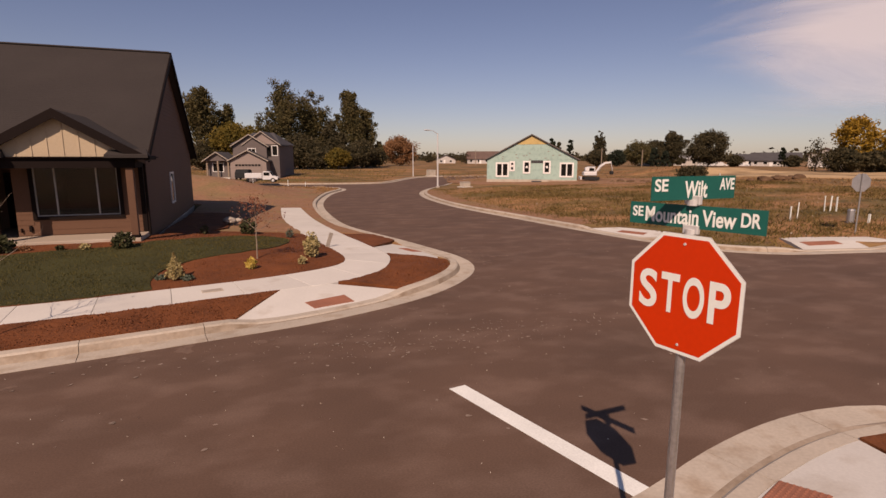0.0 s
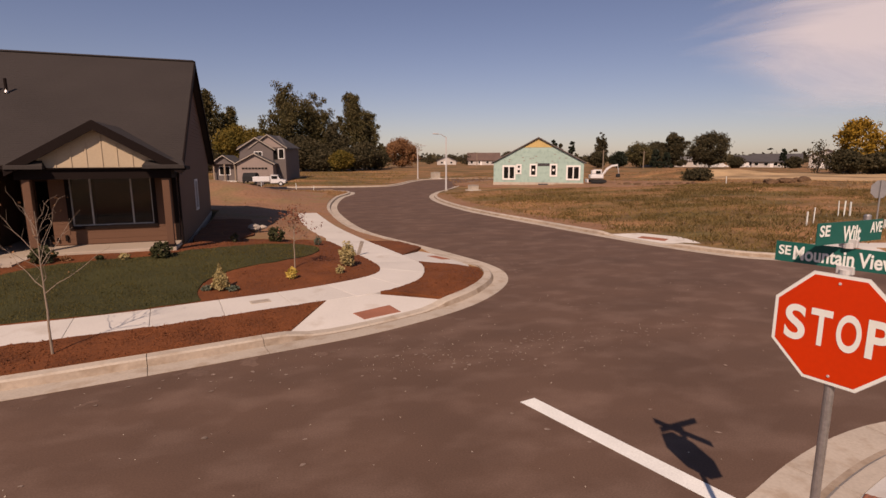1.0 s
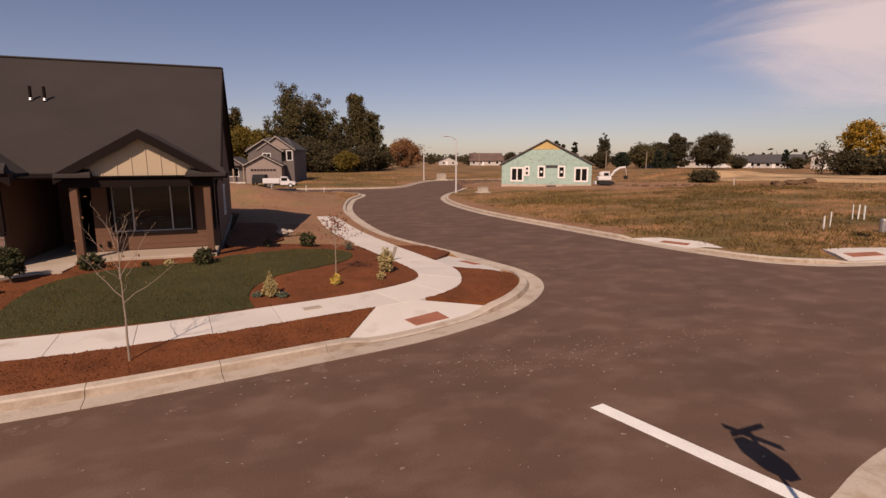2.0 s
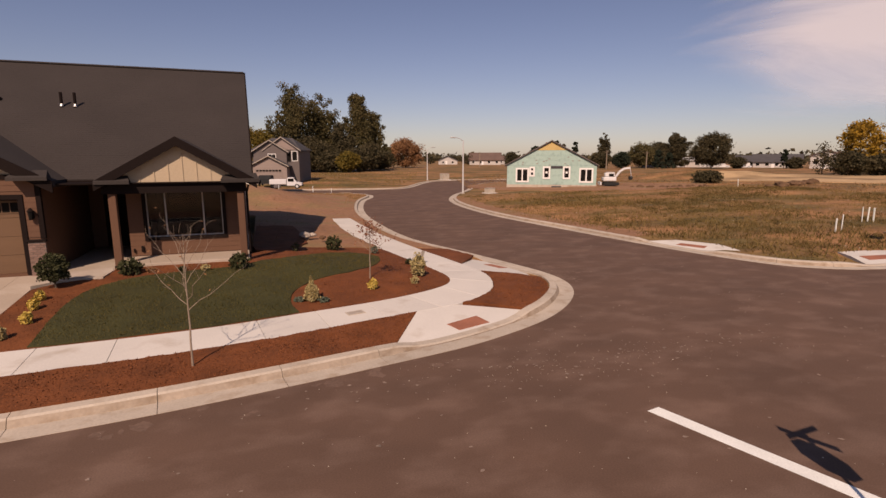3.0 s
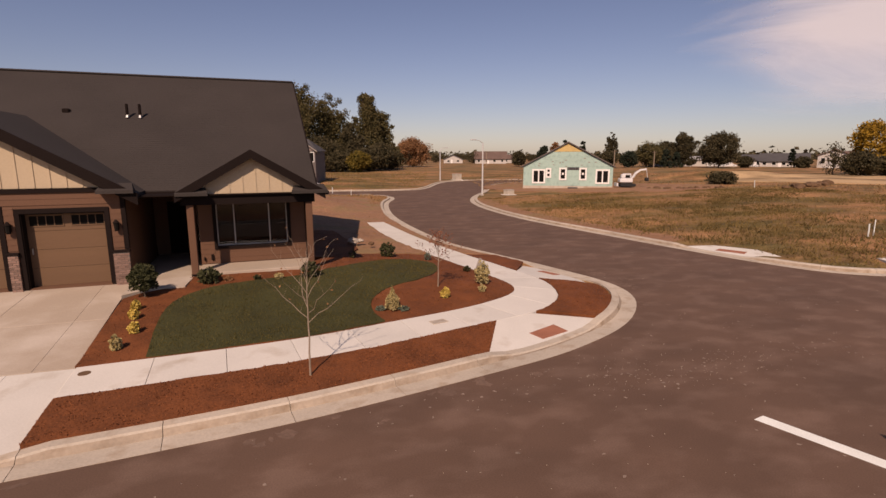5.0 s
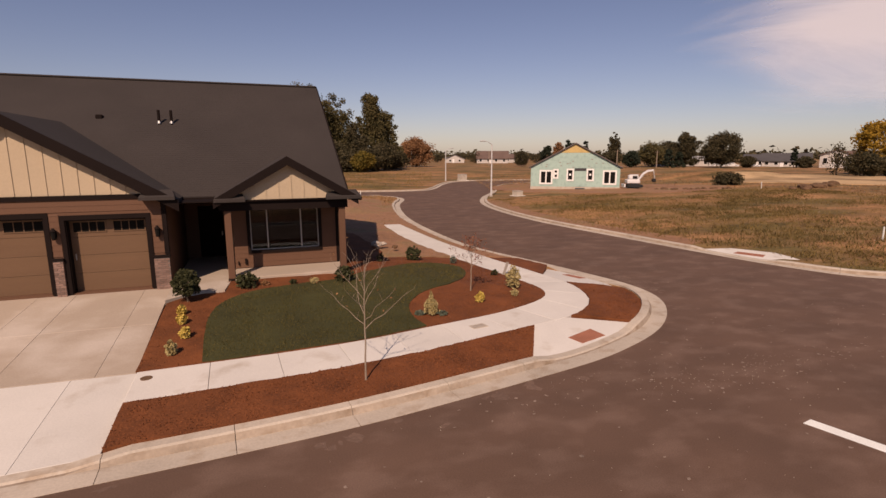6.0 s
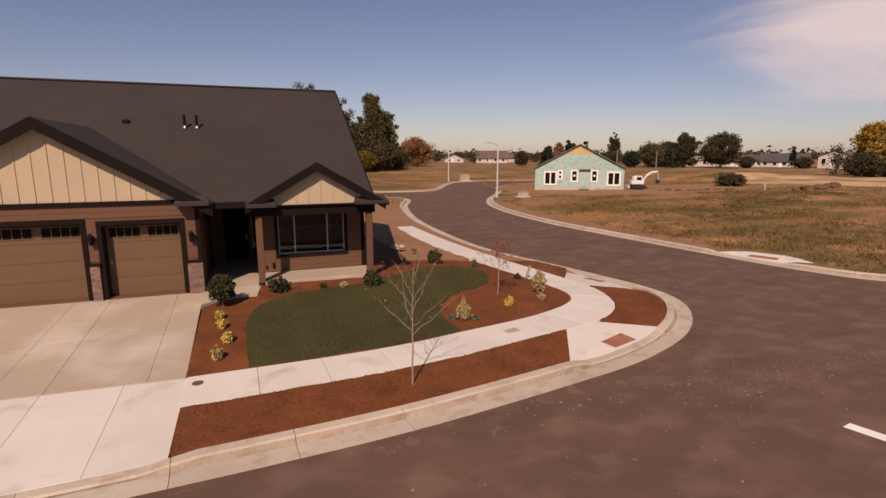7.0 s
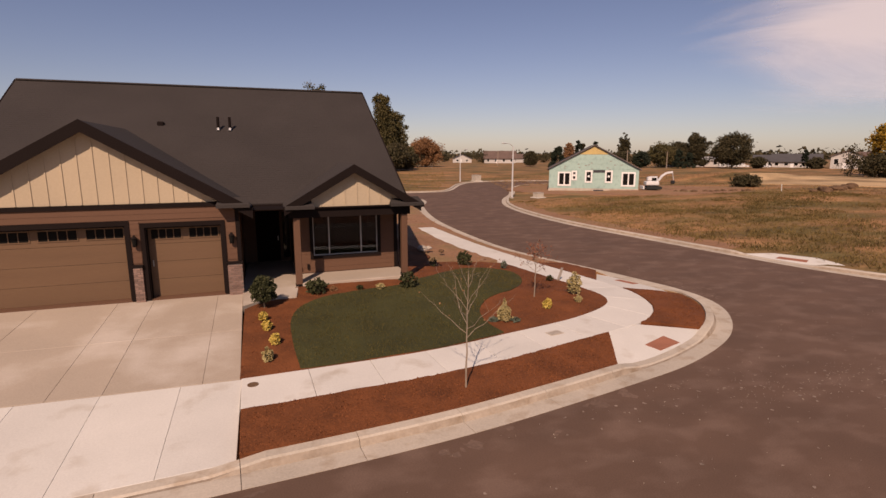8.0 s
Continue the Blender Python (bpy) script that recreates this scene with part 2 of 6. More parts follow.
def sheet(name, poly, step, height, material, skirt=0.25, edge=None, rough=0.0):
    """A meshed area with the given height over the plan, and sides that go down into the ground."""
    rim = dense(poly, edge or step, True)
    lo, hi = rim.min(0), rim.max(0)
    gx, gy = np.meshgrid(np.arange(lo[0], hi[0], step), np.arange(lo[1], hi[1], step))
    g = np.c_[gx.ravel(), gy.ravel()] + np.random.uniform(-0.25, 0.25, (gx.size, 2)) * step
    g = g[inside(g, rim)]
    g = g[away(g, [np.vstack([rim, rim[:1]])]) > 0.4 * step] if len(g) else g
    pts = np.vstack([rim, g]) if len(g) else rim
    k = len(rim)
    v, _, f, *_ = delaunay_2d_cdt([Vector(p) for p in pts], [(i, (i + 1) % k) for i in range(k)], [], 1, 1e-5)
    xy = np.array([(p.x, p.y) for p in v])
    z = height(xy) + (np.random.uniform(-rough, rough, len(xy)) if rough else 0)
    verts = np.c_[xy, z].tolist()
    faces = [tuple(t) for t in f]
    count = {}
    for t in faces:
        for a, b in zip(t, t[1:] + t[:1]):
            count[(a, b)] = 1
    for a, b in list(count):
        if (b, a) not in count:
            i = len(verts)
            verts += [[*verts[b][:2], verts[b][2] - skirt], [*verts[a][:2], verts[a][2] - skirt]]
            faces.append((b, a, i + 1, i))
    return pydata(name, verts, faces, material)


# ---- plan of the streets: gutter lines ----
K1 = smooth([(-150, -11), (-60, 0.7), (-25, 5.2), (-14, 6.7), (-9.3, 7.35), (-7.19, 7.64), (-4.65, 8.07), (-2.13, 8.68), (-0.5, 9.12), (1.4, 9.68),
             (2.6, 10.2), (3.75, 10.83), (4.6, 11.45), (5.25, 12.08), (5.8, 12.75), (6.27, 13.5), (6.6, 14.4), (6.7, 15.3), (6.55, 16.5), (6.2, 17.7), (5.6, 19.6), (5.08, 21.1),
             (3.56, 25.5), (2.83, 32), (2.78, 40), (4.12, 50.3), (5.7, 56), (5.6, 59), (3.5, 60.8), (-2, 62), (-40, 66), (-150, 74)], 0.5)
K2 = smooth([(150, 3), (40, 11.2), (24, 12.7), (20.9, 13.1), (18.2, 13.5), (16.4, 14.7), (15.1, 17.4), (14.1, 21.3), (13.1, 26.25), (11.6, 34.8), (11.5, 43.3),
             (12.5, 49.7), (14.9, 56.2), (18.2, 62.4), (24.0, 75.5), (27.5, 80), (32, 81.7), (38, 81.4), (44, 81.2)], 0.5)
K3 = smooth([(-150, -18), (-60, -6), (-25, -1.4), (-10, 0.5), (-5, 1.15), (0, 1.9), (3, 2.5), (4.75, 3.04), (5.92, 3.5), (7.11, 3.84), (8.18, 3.97),
             (9.15, 3.84), (10.1, 3.2), (10.9, 1.6), (11.3, -1), (13, -20), (20, -150)], 0.5)
K4 = smooth([(30, -150), (22, -20), (20.3, -3), (21, 0.5), (23.5, 2.4), (40, 1.4), (150, -7)], 0.8)
K5 = smooth([(44, 91), (36, 91.5), (27, 92), (22, 89.5), (18.4, 84), (13.5, 72.5), (11.6, 69.6), (8.5, 68.6), (-1.6, 69.4), (-150, 81)], 0.6)


def thin(line):
    """Fewer points, and none far off, for distances."""
    far = np.hypot(line[:, 0] - 8, line[:, 1] - 40)
    keep = [i for i in range(len(line)) if i in (0, len(line) - 1) or (far[i] < 60 and i % 2 == 0) or i % 16 == 0]
    return line[keep]


LINES = [thin(k) for k in (K1, K2, K3, K4, K5)]
ROAD = np.vstack([K3, K4, K2, K5, K1[::-1]])


def lot(xy):
    """Height of the built lots and verges over the street."""
    d = away(xy, LINES)
    e = np.maximum(d - 0.77, 0)
    return np.minimum(0.15 + 0.035 * np.minimum(e, 3.4) + 0.08 * np.maximum(e - 3.4, 0), 0.75)


def field(xy):
    """Height of the open ground, with the spoil heaps beside the new lots."""
    xy = np.asarray(xy, float)
    d = away(xy, LINES)
    z = 0.12 + np.where(xy[:, 0] > 9, np.minimum(0.022 * np.maximum(d - 0.77, 0), 0.7), np.minimum(0.045 * np.maximum(d - 0.77, 0), 0.6))
    for x, y, r, h in ((-5.5, 47, 4.5, 0.95), (-11, 51, 5.5, 1.1), (-2.5, 43, 2.6, 0.3), (-18, 50, 6, 1.0), (62, 80, 5, 0.9), (68, 77, 4, 1.0), (75, 75, 5, 0.8)):
        z = z + h * np.exp(-((xy[:, 0] - x) ** 2 + (xy[:, 1] - y) ** 2) / r ** 2)
    wave = np.array([noise.noise(Vector((x * 0.11, y * 0.11, 0))) + 0.5 * noise.noise(Vector((x * 0.5, y * 0.5, 3))) for x, y in xy])
    return z + wave * 0.09 * np.clip(d - 1.5, 0, 6) / 6


def offset(line, by):
    """The line moved sideways, to its left."""
    t = np.gradient(line, axis=0)
    t /= np.linalg.norm(t, axis=1)[:, None]
    return line + by * np.c_[-t[:, 1], t[:, 0]]


# ---- ground and streets ----
BACKS = [offset(K3, -0.70), offset(K4, -0.70), offset(K2, -0.70), offset(K5, -0.70), offset(K1[::-1], -0.70)]
# the lots lie to the right of K3, K4, K2, K5 as walked round the street, so all backs go the same way
HOLE = np.vstack(BACKS)


def build_ground():
    rim = HOLE[::2]
    k = len(rim)
    ring = [(2600 * math.cos(a), 2600 * math.sin(a) + 40) for a in np.linspace(0, 2 * math.pi, 64, endpoint=False)]
    pts = [tuple(p) for p in rim] + ring
    for step, r0, r1 in ((1.6, 0, 75), (6, 75, 200), (40, 200, 700), (160, 700, 2500)):
        g = np.arange(-r1, r1, step)
        gx, gy = np.meshgrid(g, g)
        c = np.c_[gx.ravel() + 8, gy.ravel() + 40] + np.random.uniform(-0.3, 0.3, (gx.size, 2)) * step
        r = np.hypot(c[:, 0] - 8, c[:, 1] - 40)
        c = c[(r >= r0) & (r < r1)]
        c = c[~inside(c, rim)]
        if r0 < 200:
            c = c[away(c, [np.vstack([rim, rim[:1]])]) > 0.45]
        pts += [tuple(p) for p in c]
    edges = [(i, (i + 1) % k) for i in range(k)] + [(k + i, k + (i + 1) % 64) for i in range(64)]
    v, _, f, *_ = delaunay_2d_cdt([Vector(p) for p in pts], edges, [], 1, 1e-5)
    xy = np.array([(p.x, p.y) for p in v])
    f = np.array([tuple(t) for t in f])
    mid = xy[f].mean(1)
    f = f[~inside(mid, rim)]
    z = field(xy)
    # no higher than the kerb beside it, and sunk under the finished corner lots
    d = away(xy, LINES)
    for i in np.nonzero(d < 1.6)[0]:
        z[i] = min(z[i], kerb_top(xy[i]) - 0.03)
    low = inside(xy, LOT_AREA) | inside(xy, CORNER_AREA)
    z[low] = np.minimum(z[low], -0.04)
    me = pydata("ground", np.c_[xy, z].tolist(), f.tolist(), M_FIELD)
    return tagged(new("ground", me), "dry weedy open ground reaching to the horizon", "ground", kind="structure")


def build_road():
    wide = np.vstack([offset(K3, -0.15), offset(K4, -0.15), offset(K2, -0.15), offset(K5, -0.15), offset(K1[::-1], -0.15)])[::2]
    k = len(wide)
    g = np.arange(-150, 150, 2.0)
    gx, gy = np.meshgrid(g, g)
    c = np.c_[gx.ravel(), gy.ravel()]
    c = c[inside(c, wide)]
    c = c[away(c, [np.vstack([wide, wide[:1]])]) > 0.6]
    v, _, f, *_ = delaunay_2d_cdt([Vector(p) for p in np.vstack([wide, c])], [(i, (i + 1) % k) for i in range(k)], [], 1, 1e-5)
    xy = np.array([(p.x, p.y) for p in v])
    f = np.array([tuple(t) for t in f])
    f = f[inside(xy[f].mean(1), wide)]
    me = pydata("road", np.c_[xy, np.zeros(len(xy))].tolist(), f.tolist(), M_ASPHALT)
    tagged(new("road", me), "dark asphalt street, dusty, with tyre marks and pale specks", "road", kind="structure")


build_road()


def kerb_top(p):
    """Kerb height: dropped at driveway and crossings."""
    h = 0.15
    for x, y, r, soft in ((-13.4, 7.3, 4.25, 0.6), (1.95, 10.35, 1.55, 0.7), (5.65, 17.6, 1.2, 0.7), (15.2, 19.6, 1.4, 0.8), (20.9, 13.8, 1.5, 0.8), (6.3, 3.0, 2.2, 0.7)):
        d = math.hypot(p[0] - x, p[1] - y) - r
        h = min(h, 0.03 + 0.12 * min(max(d / soft, 0), 1))
    return h


LOT_AREA = np.array([(-19, 6.3), (-9, 7.9), (-3, 8.9), (3, 10.9), (5.4, 12.8), (5.9, 15), (4.9, 18.5), (3.2, 22), (0.5, 21.5), (-4, 20.5), (-4.9, 35), (-19, 34)])
CORNER_AREA = np.array([(-25, -2.3), (0, 1.1), (4, 1.9), (7.6, 3.1), (9.4, 2.9), (10.1, 1.6), (9.5, -0.5), (4, -3.5), (-25, -7)])
build_ground()


def kerb_run(line, flip, parent, a, b, name="kerb_section"):
    """One length of gutter pan, kerb face and kerb top."""
    seg = line[a:b + 1]
    t = np.gradient(line, axis=0)[a:b + 1]
    t /= np.linalg.norm(t, axis=1)[:, None]
    nrm = np.c_[t[:, 1], -t[:, 0]] if flip else np.c_[-t[:, 1], t[:, 0]]
    verts, faces = [], []
    for i, (p, q) in enumerate(zip(seg, nrm)):
        s = t[i] * (0.006 if i == 0 else -0.006 if i == len(seg) - 1 else 0)
        h = kerb_top(p + q * 0.6)
        for o, z in ((0, -0.1), (0, 0.012), (0.46, 0.004), (0.53, h - 0.03), (0.57, h), (0.77, h + 0.008), (0.77, -0.1)):
            verts.append((*(p + s + q * o), z))
    for i in range(len(seg) - 1):
        for j in range(6):
            c = i * 7 + j
            faces.append((c, c + 1, c + 8, c + 7) if flip else (c, c + 7, c + 8, c + 1))
    e = (len(seg) - 1) * 7
    faces += [tuple(range(7)), tuple(range(e + 6, e - 1, -1))]
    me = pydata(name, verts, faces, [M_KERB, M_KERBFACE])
    # the face strip takes the darker, patchier concrete
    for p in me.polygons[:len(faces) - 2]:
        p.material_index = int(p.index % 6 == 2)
    part(name, me, None, parent)


def build_kerb(name, line, flip, label, near, step=5, joint=None):
    """A kerb in sections, short ones near the given place, with one joint at a known spot."""
    thing = tagged(new(name), label, "kerb", kind="structure")
    first = int(np.argmin(np.hypot(line[:, 0] - joint[0], line[:, 1] - joint[1]))) if joint else 0
    close = np.hypot(line[:, 0] - near[0], line[:, 1] - near[1]) < 45
    cuts = [i for i in range(1, len(line) - 1) if (i - first) % (step if close[i] else step * 12) == 0]
    for a, b in zip([0] + cuts, cuts + [len(line) - 1]):
        kerb_run(line, flip, thing, a, b)


build_kerb("kerb_1", K1, False, "weathered concrete kerb and gutter round the house corner", (0, 10), joint=(-4.54, 8.08))
build_kerb("kerb_2", K2[::-1], False, "concrete kerb and gutter along the open field", (14, 20))
build_kerb("kerb_3", K3, True, "concrete kerb and gutter at the stop sign", (6, 3))
build_kerb("kerb_4", K4, True, "concrete kerb and gutter across the street", (22, 0), 20)
build_kerb("kerb_5", K5[::-1], False, "far concrete kerb and gutter of the side street", (10, 68), 20)


def slab(name, quad, parent, material, height, thick=0.12, gap=0.006, label=""):
    """One paving slab with slightly worn edges."""
    q = np.array(quad, float)
    c = q.mean(0)
    q = c + (q - c) * (1 - gap / max(0.2, np.linalg.norm(q - c, axis=1).mean()))
    inner = c + (q - c) * (1 - 0.012 / np.linalg.norm(q - c, axis=1).mean())
    z = height(q)
    k = len(q)
    verts = [(*p, a + 0.0) for p, a in zip(inner, height(inner))] + [(*p, a - 0.005) for p, a in zip(q, z)] + [(*p, a - thick) for p, a in zip(q, z)]
    faces = [tuple(range(k))]
    for o in (0, k):
        for i in range(k):
            j = (i + 1) % k
            faces.append((o + i, o + k + i, o + k + j, o + j))
    me = pydata(name, verts, faces, material)
    bm = bmesh.new()
    bm.from_mesh(me)
    bmesh.ops.recalc_face_normals(bm, faces=bm.faces)
    bm.to_mesh(me)
    bm.free()
    return part(name, me, None, parent, label)


def ramp_height(xy):
    d = away(xy, LINES)
    return np.minimum(0.035 + 0.12 * np.maximum(d - 0.77, 0), lot(xy) + 0.025)


def walk_height(xy):
    return lot(xy) + 0.025


def drive_height(xy):
    xy = np.asarray(xy, float)
    d = away(xy, LINES)
    return np.minimum(0.035 + 0.075 * np.maximum(d - 0.77, 0), 0.745)


def pave_between(thing, left, right, pitch, material, height, name="paving_slab"):
    """Slabs between two lines with matching points."""
    l, r = np.array(left, float), np.array(right, float)
    mid = (l + r) / 2
    s = np.r_[0, np.cumsum(np.linalg.norm(np.diff(mid, axis=0), axis=1))]
    k = max(1, round(s[-1] / pitch))
    for i in range(k):
        at = np.linspace(s[-1] * i / k, s[-1] * (i + 1) / k, 4)
        a = np.c_[np.interp(at, s, l[:, 0]), np.interp(at, s, l[:, 1])]
        b = np.c_[np.interp(at, s, r[:, 0]), np.interp(at, s, r[:, 1])]
        slab(name, np.vstack([a, b[::-1]]), thing, material, height)


WALK_L = [(-9.2, 11.22), (-5.9, 11.6), (-4.0, 11.95), (-2.3, 12.45), (-0.1, 13.1), (1.2, 13.68), (2.0, 14.2), (2.42, 14.7), (2.56, 15.3), (2.5, 16.1), (2.3, 17.1), (1.85, 18.9), (1.15, 22.05), (0.25, 27.4), (-0.15, 34.1)]
WALK_R = [(-9.08, 9.78), (-5.7, 10.24), (-3.7, 10.62), (-2.0, 11.08), (0.4, 11.84), (1.98, 12.37), (2.85, 12.92), (3.55, 13.72), (3.92, 14.75), (4.06, 15.9), (3.8, 17.4), (3.42, 19.2), (2.88, 21.6), (1.85, 27.4), (1.1, 34.4)]


pairs_l, pairs_r = [], []
for a in range(len(WALK_L) - 1):
    for f in np.linspace(0, 1, 6, endpoint=False):
        def cr(w, i, f):
            w = np.array(w, float)
            p = [w[max(i - 1, 0)], w[i], w[i + 1], w[min(i + 2, len(w) - 1)]]
            return 0.5 * ((2 * p[1]) + (p[2] - p[0]) * f + (2 * p[0] - 5 * p[1] + 4 * p[2] - p[3]) * f * f + (3 * p[1] - p[0] - 3 * p[2] + p[3]) * f ** 3)
        pairs_l.append(cr(WALK_L, a, f))
        pairs_r.append(cr(WALK_R, a, f))
pairs_l.append(np.array(WALK_L[-1]))
pairs_r.append(np.array(WALK_R[-1]))
PL, PR = np.array(pairs_l), np.array(pairs_r)
sidewalk = tagged(new("sidewalk_1"), "new pale concrete sidewalk curving round the corner lot", "sidewalk", kind="structure")
pave_between(sidewalk, PL, PR, 1.5, M_CONC, walk_height)

# driveway, crossings and corner panels
TH = radians(5.0)
HOUSE = Matrix.Translation((-4.0, 19.42, 0)) @ Matrix.Rotation(TH, 4, "Z")


def from_house(u, v):
    p = HOUSE @ Vector((u, v, 0))
    return np.array((p.x, p.y))


driveway = tagged(new("driveway_1"), "broad tan concrete driveway before the garage doors", "driveway", kind="structure")
G_R, G_L = from_house(-5.9, -1.62), from_house(-14.3, -1.62)
for f0, f1 in ((0, 0.09), (0.09, 0.312), (0.312, 0.43), (0.43, 0.68), (0.68, 1.0)):
    for r0, r1 in ((0, 0.48), (0.48, 1.0)):
        fa, fb = np.array((-9.22, 11.22)), np.array((-18.0, 10.8))
        top = lambda f: G_R + (G_L - G_R) * f
        low = lambda f: fa + (fb - fa) * f
        at = lambda f, r: low(f) + (top(f) - low(f)) * r
        slab("driveway_slab", [at(f0, r0), at(f1, r0), at(f1, r1), at(f0, r1)], driveway, M_DRIVE, drive_height)
apron = tagged(new("driveway_apron_1"), "pale concrete driveway apron crossing the sidewalk to the street", "driveway", kind="structure")
for x0, x1 in ((-8.99, -10.24), (-10.24, -11.78), (-11.78, -13.3), (-13.3, -15.4), (-15.4, -17.9)):
    near = lambda x: np.array((x, 7.35 + (x + 9.3) * 0.139 + 0.79))
    far = lambda x: np.array((x - 0.2, 11.2 + (x + 9.2) * 0.048))
    slab("apron_slab", [near(x0), near(x1), far(x1), far(x0)], apron, M_CONC, drive_height)


def back_arc(line, a, b, by=0.775):
    """Points of the kerb's back between the places nearest to a and b."""
    o = offset(line, by)
    i, j = (int(np.argmin(np.linalg.norm(o - np.array(p), axis=1))) for p in (a, b))
    return [tuple(p) for p in (o[i:j + 1] if i < j else o[j:i + 1][::-1])]


def area(name, poly, step, height, material, label, category, kind="structure", rough=0.0, edge=None):
    return tagged(new(name, sheet(name, poly, step, height, material, edge=edge, rough=rough)), label, category, kind=kind)


arc1 = back_arc(K1, (-0.05, 10.25), (4.02, 11.76))
area("crossing_ramp_1", [(0.7, 11.94), (1.98, 12.36)] + arc1[::-1], 0.4, ramp_height, M_CONC, "pale concrete kerb ramp with worn edges", "ramp")
arc2 = back_arc(K1, (5.78, 15.5), (4.88, 19.45))
area("crossing_ramp_2", [(3.76, 17.6), (4.06, 16.2)] + arc2, 0.4, ramp_height, M_CONC, "pale concrete kerb ramp beside the mulched island", "ramp")


def tactile(name, quad, height, label):
    """A brick-red warning pad with rows of low domes."""
    q = np.array(quad, float)
    thing = tagged(new(name), label, "tactile paving", kind="structure")
    slab("pad_plate", q, thing, M_TILE, lambda p: height(p) + 0.012, thick=0.03)
    bm = bmesh.new()
    for i in range(13):
        for j in range(8):
            f, g = (i + 0.5) / 13, (j + 0.5) / 8
            p = (q[0] * (1 - f) + q[1] * f) * (1 - g) + (q[3] * (1 - f) + q[2] * f) * g
            z = float(height(p[None])[0]) + 0.012
            tube(bm, (*p, z), (*p, z + 0.006), 0.02, 0.012, 6)
    tagged(part("domes", bm, M_TILE, thing), kind="stuff")


tactile("tactile_pad_1", [(1.3, 11.06), (2.26, 11.53), (2.47, 11.08), (1.52, 10.68)], ramp_height, "brick-red tactile warning pad in the kerb ramp")
tactile("tactile_pad_2", [(4.72, 17.8), (5.1, 17.98), (5.5, 17.25), (5.1, 17.05)], ramp_height, "brick-red tactile warning pad in the second kerb ramp")

# mulch beds and lawn
mulch_h = lambda xy: lot(xy) + 0.035
island_h = lambda xy: np.minimum(mulch_h(xy), ramp_height(xy) + 0.07)


def strip_h(xy):
    """The strip's height, which falls with the kerb towards the ramp."""
    f = np.clip((np.asarray(xy)[:, 0] + 1.6) / 1.4, 0, 1)
    return mulch_h(xy) * (1 - f) + np.minimum(mulch_h(xy), ramp_height(xy) + 0.03) * f


strip = [tuple(p) for p in PR if p[0] < 0.72] + back_arc(K1, (-0.07, 10.24), (-8.97, 8.2))
area("mulch_bed_1", [(-9.07, 9.78)] + strip[1:], 0.35, strip_h, M_MULCH, "red-brown bark mulch strip between sidewalk and kerb", "mulch", "stuff", 0.012)
isl = [tuple(p) for p in PR if 2.0 < p[0] and 12.38 < p[1] < 16.2] + [(4.05, 16.19)]
area("mulch_bed_2", isl + back_arc(K1, (5.76, 15.4), (4.04, 11.78)), 0.35, island_h, M_MULCH, "red-brown mulched island inside the curved kerb", "mulch", "stuff", 0.012)
area("mulch_bed_3", [(3.78, 17.66), (4.84, 19.4)] + back_arc(K1, (4.82, 19.6), (4.35, 21.3)) + [(2.95, 21.5), (3.45, 19.2)], 0.35, mulch_h, M_MULCH, "small red-brown mulch wedge beside the sidewalk", "mulch", "stuff", 0.012)
bed = [(-9.23, 11.24)] + [tuple(p) for p in PL if p[1] < 21.8][1:] + [(0.2, 21.95), (-1.2, 21.75), (-2.4, 21.4), (-3.3, 20.7), (-4.1, 19.4), (-4.15, 17.95), (-8.05, 17.5), (-8.05, 16.4), (-8.6, 16.35), (-9.1, 16.15), (-9.53, 15.62)]
area("mulch_bed_4", bed, 0.35, mulch_h, M_MULCH, "red-brown bark mulch bed round the front lawn", "mulch", "stuff", 0.012)
LAWN = np.vstack([smooth([(-7.9, 11.42), (-8.08, 12.9), (-8.15, 14.5), (-7.9, 15.5), (-7.2, 16.25), (-5.8, 16.8), (-4.5, 17.15), (-3.3, 18.0), (-2.4, 18.95), (-0.9, 20.1), (0.3, 20.0), (0.75, 19.3), (0.55, 17.8), (-0.4, 16.25), (-1.65, 15.45), (-2.42, 14.3), (-2.5, 13.2), (-2.3, 12.52)], 0.3),
                  [p + (0, 0.03) for p in PL[::-1] if -7.8 < p[0] < -2.4]])
area("lawn", [tuple(p) for p in LAWN], 0.35, lambda p: lot(p) + 0.06, M_LAWN, "dark green freshly laid lawn before the house", "lawn", "structure", 0.01)
entry = [tuple(from_house(-5.9, -1.6)), (-9.58, 15.7), (-9.1, 16.2), (-8.6, 16.4), (-8.0, 16.42), (-7.95, 17.5), tuple(from_house(-3.95, 0.1)), tuple(from_house(-3.95, 3.3)), tuple(from_house(-5.8, 3.3))]
area("entry_walk", entry, 0.5, lambda p: 0.75 - 0.02 * np.clip(17.5 - p[:, 1], 0, 3), M_DRIVE, "tan concrete walk leading to the shaded front door", "path")
dirt_area = [tuple(p) for p in PL if p[1] > 21.8] + [(1.1, 34.45)] + [tuple(p) for p in back_arc(K1, (2.0, 33), (3.2, 50))] + [(2.5, 54), (-1, 57), (-12, 60), (-30, 58), (-34, 40), (-20, 34.5), (-5, 35.2), (-4.2, 22), (-3.4, 20.6), (-2.4, 21.3), (-1.2, 21.65), (0.2, 21.85)]
area("dirt_lot", dirt_area, 0.8, lambda p: field(p) + 0.05, M_DIRT, "bare reddish dirt of the unbuilt lot beside the house", "dirt", "structure", 0.03)
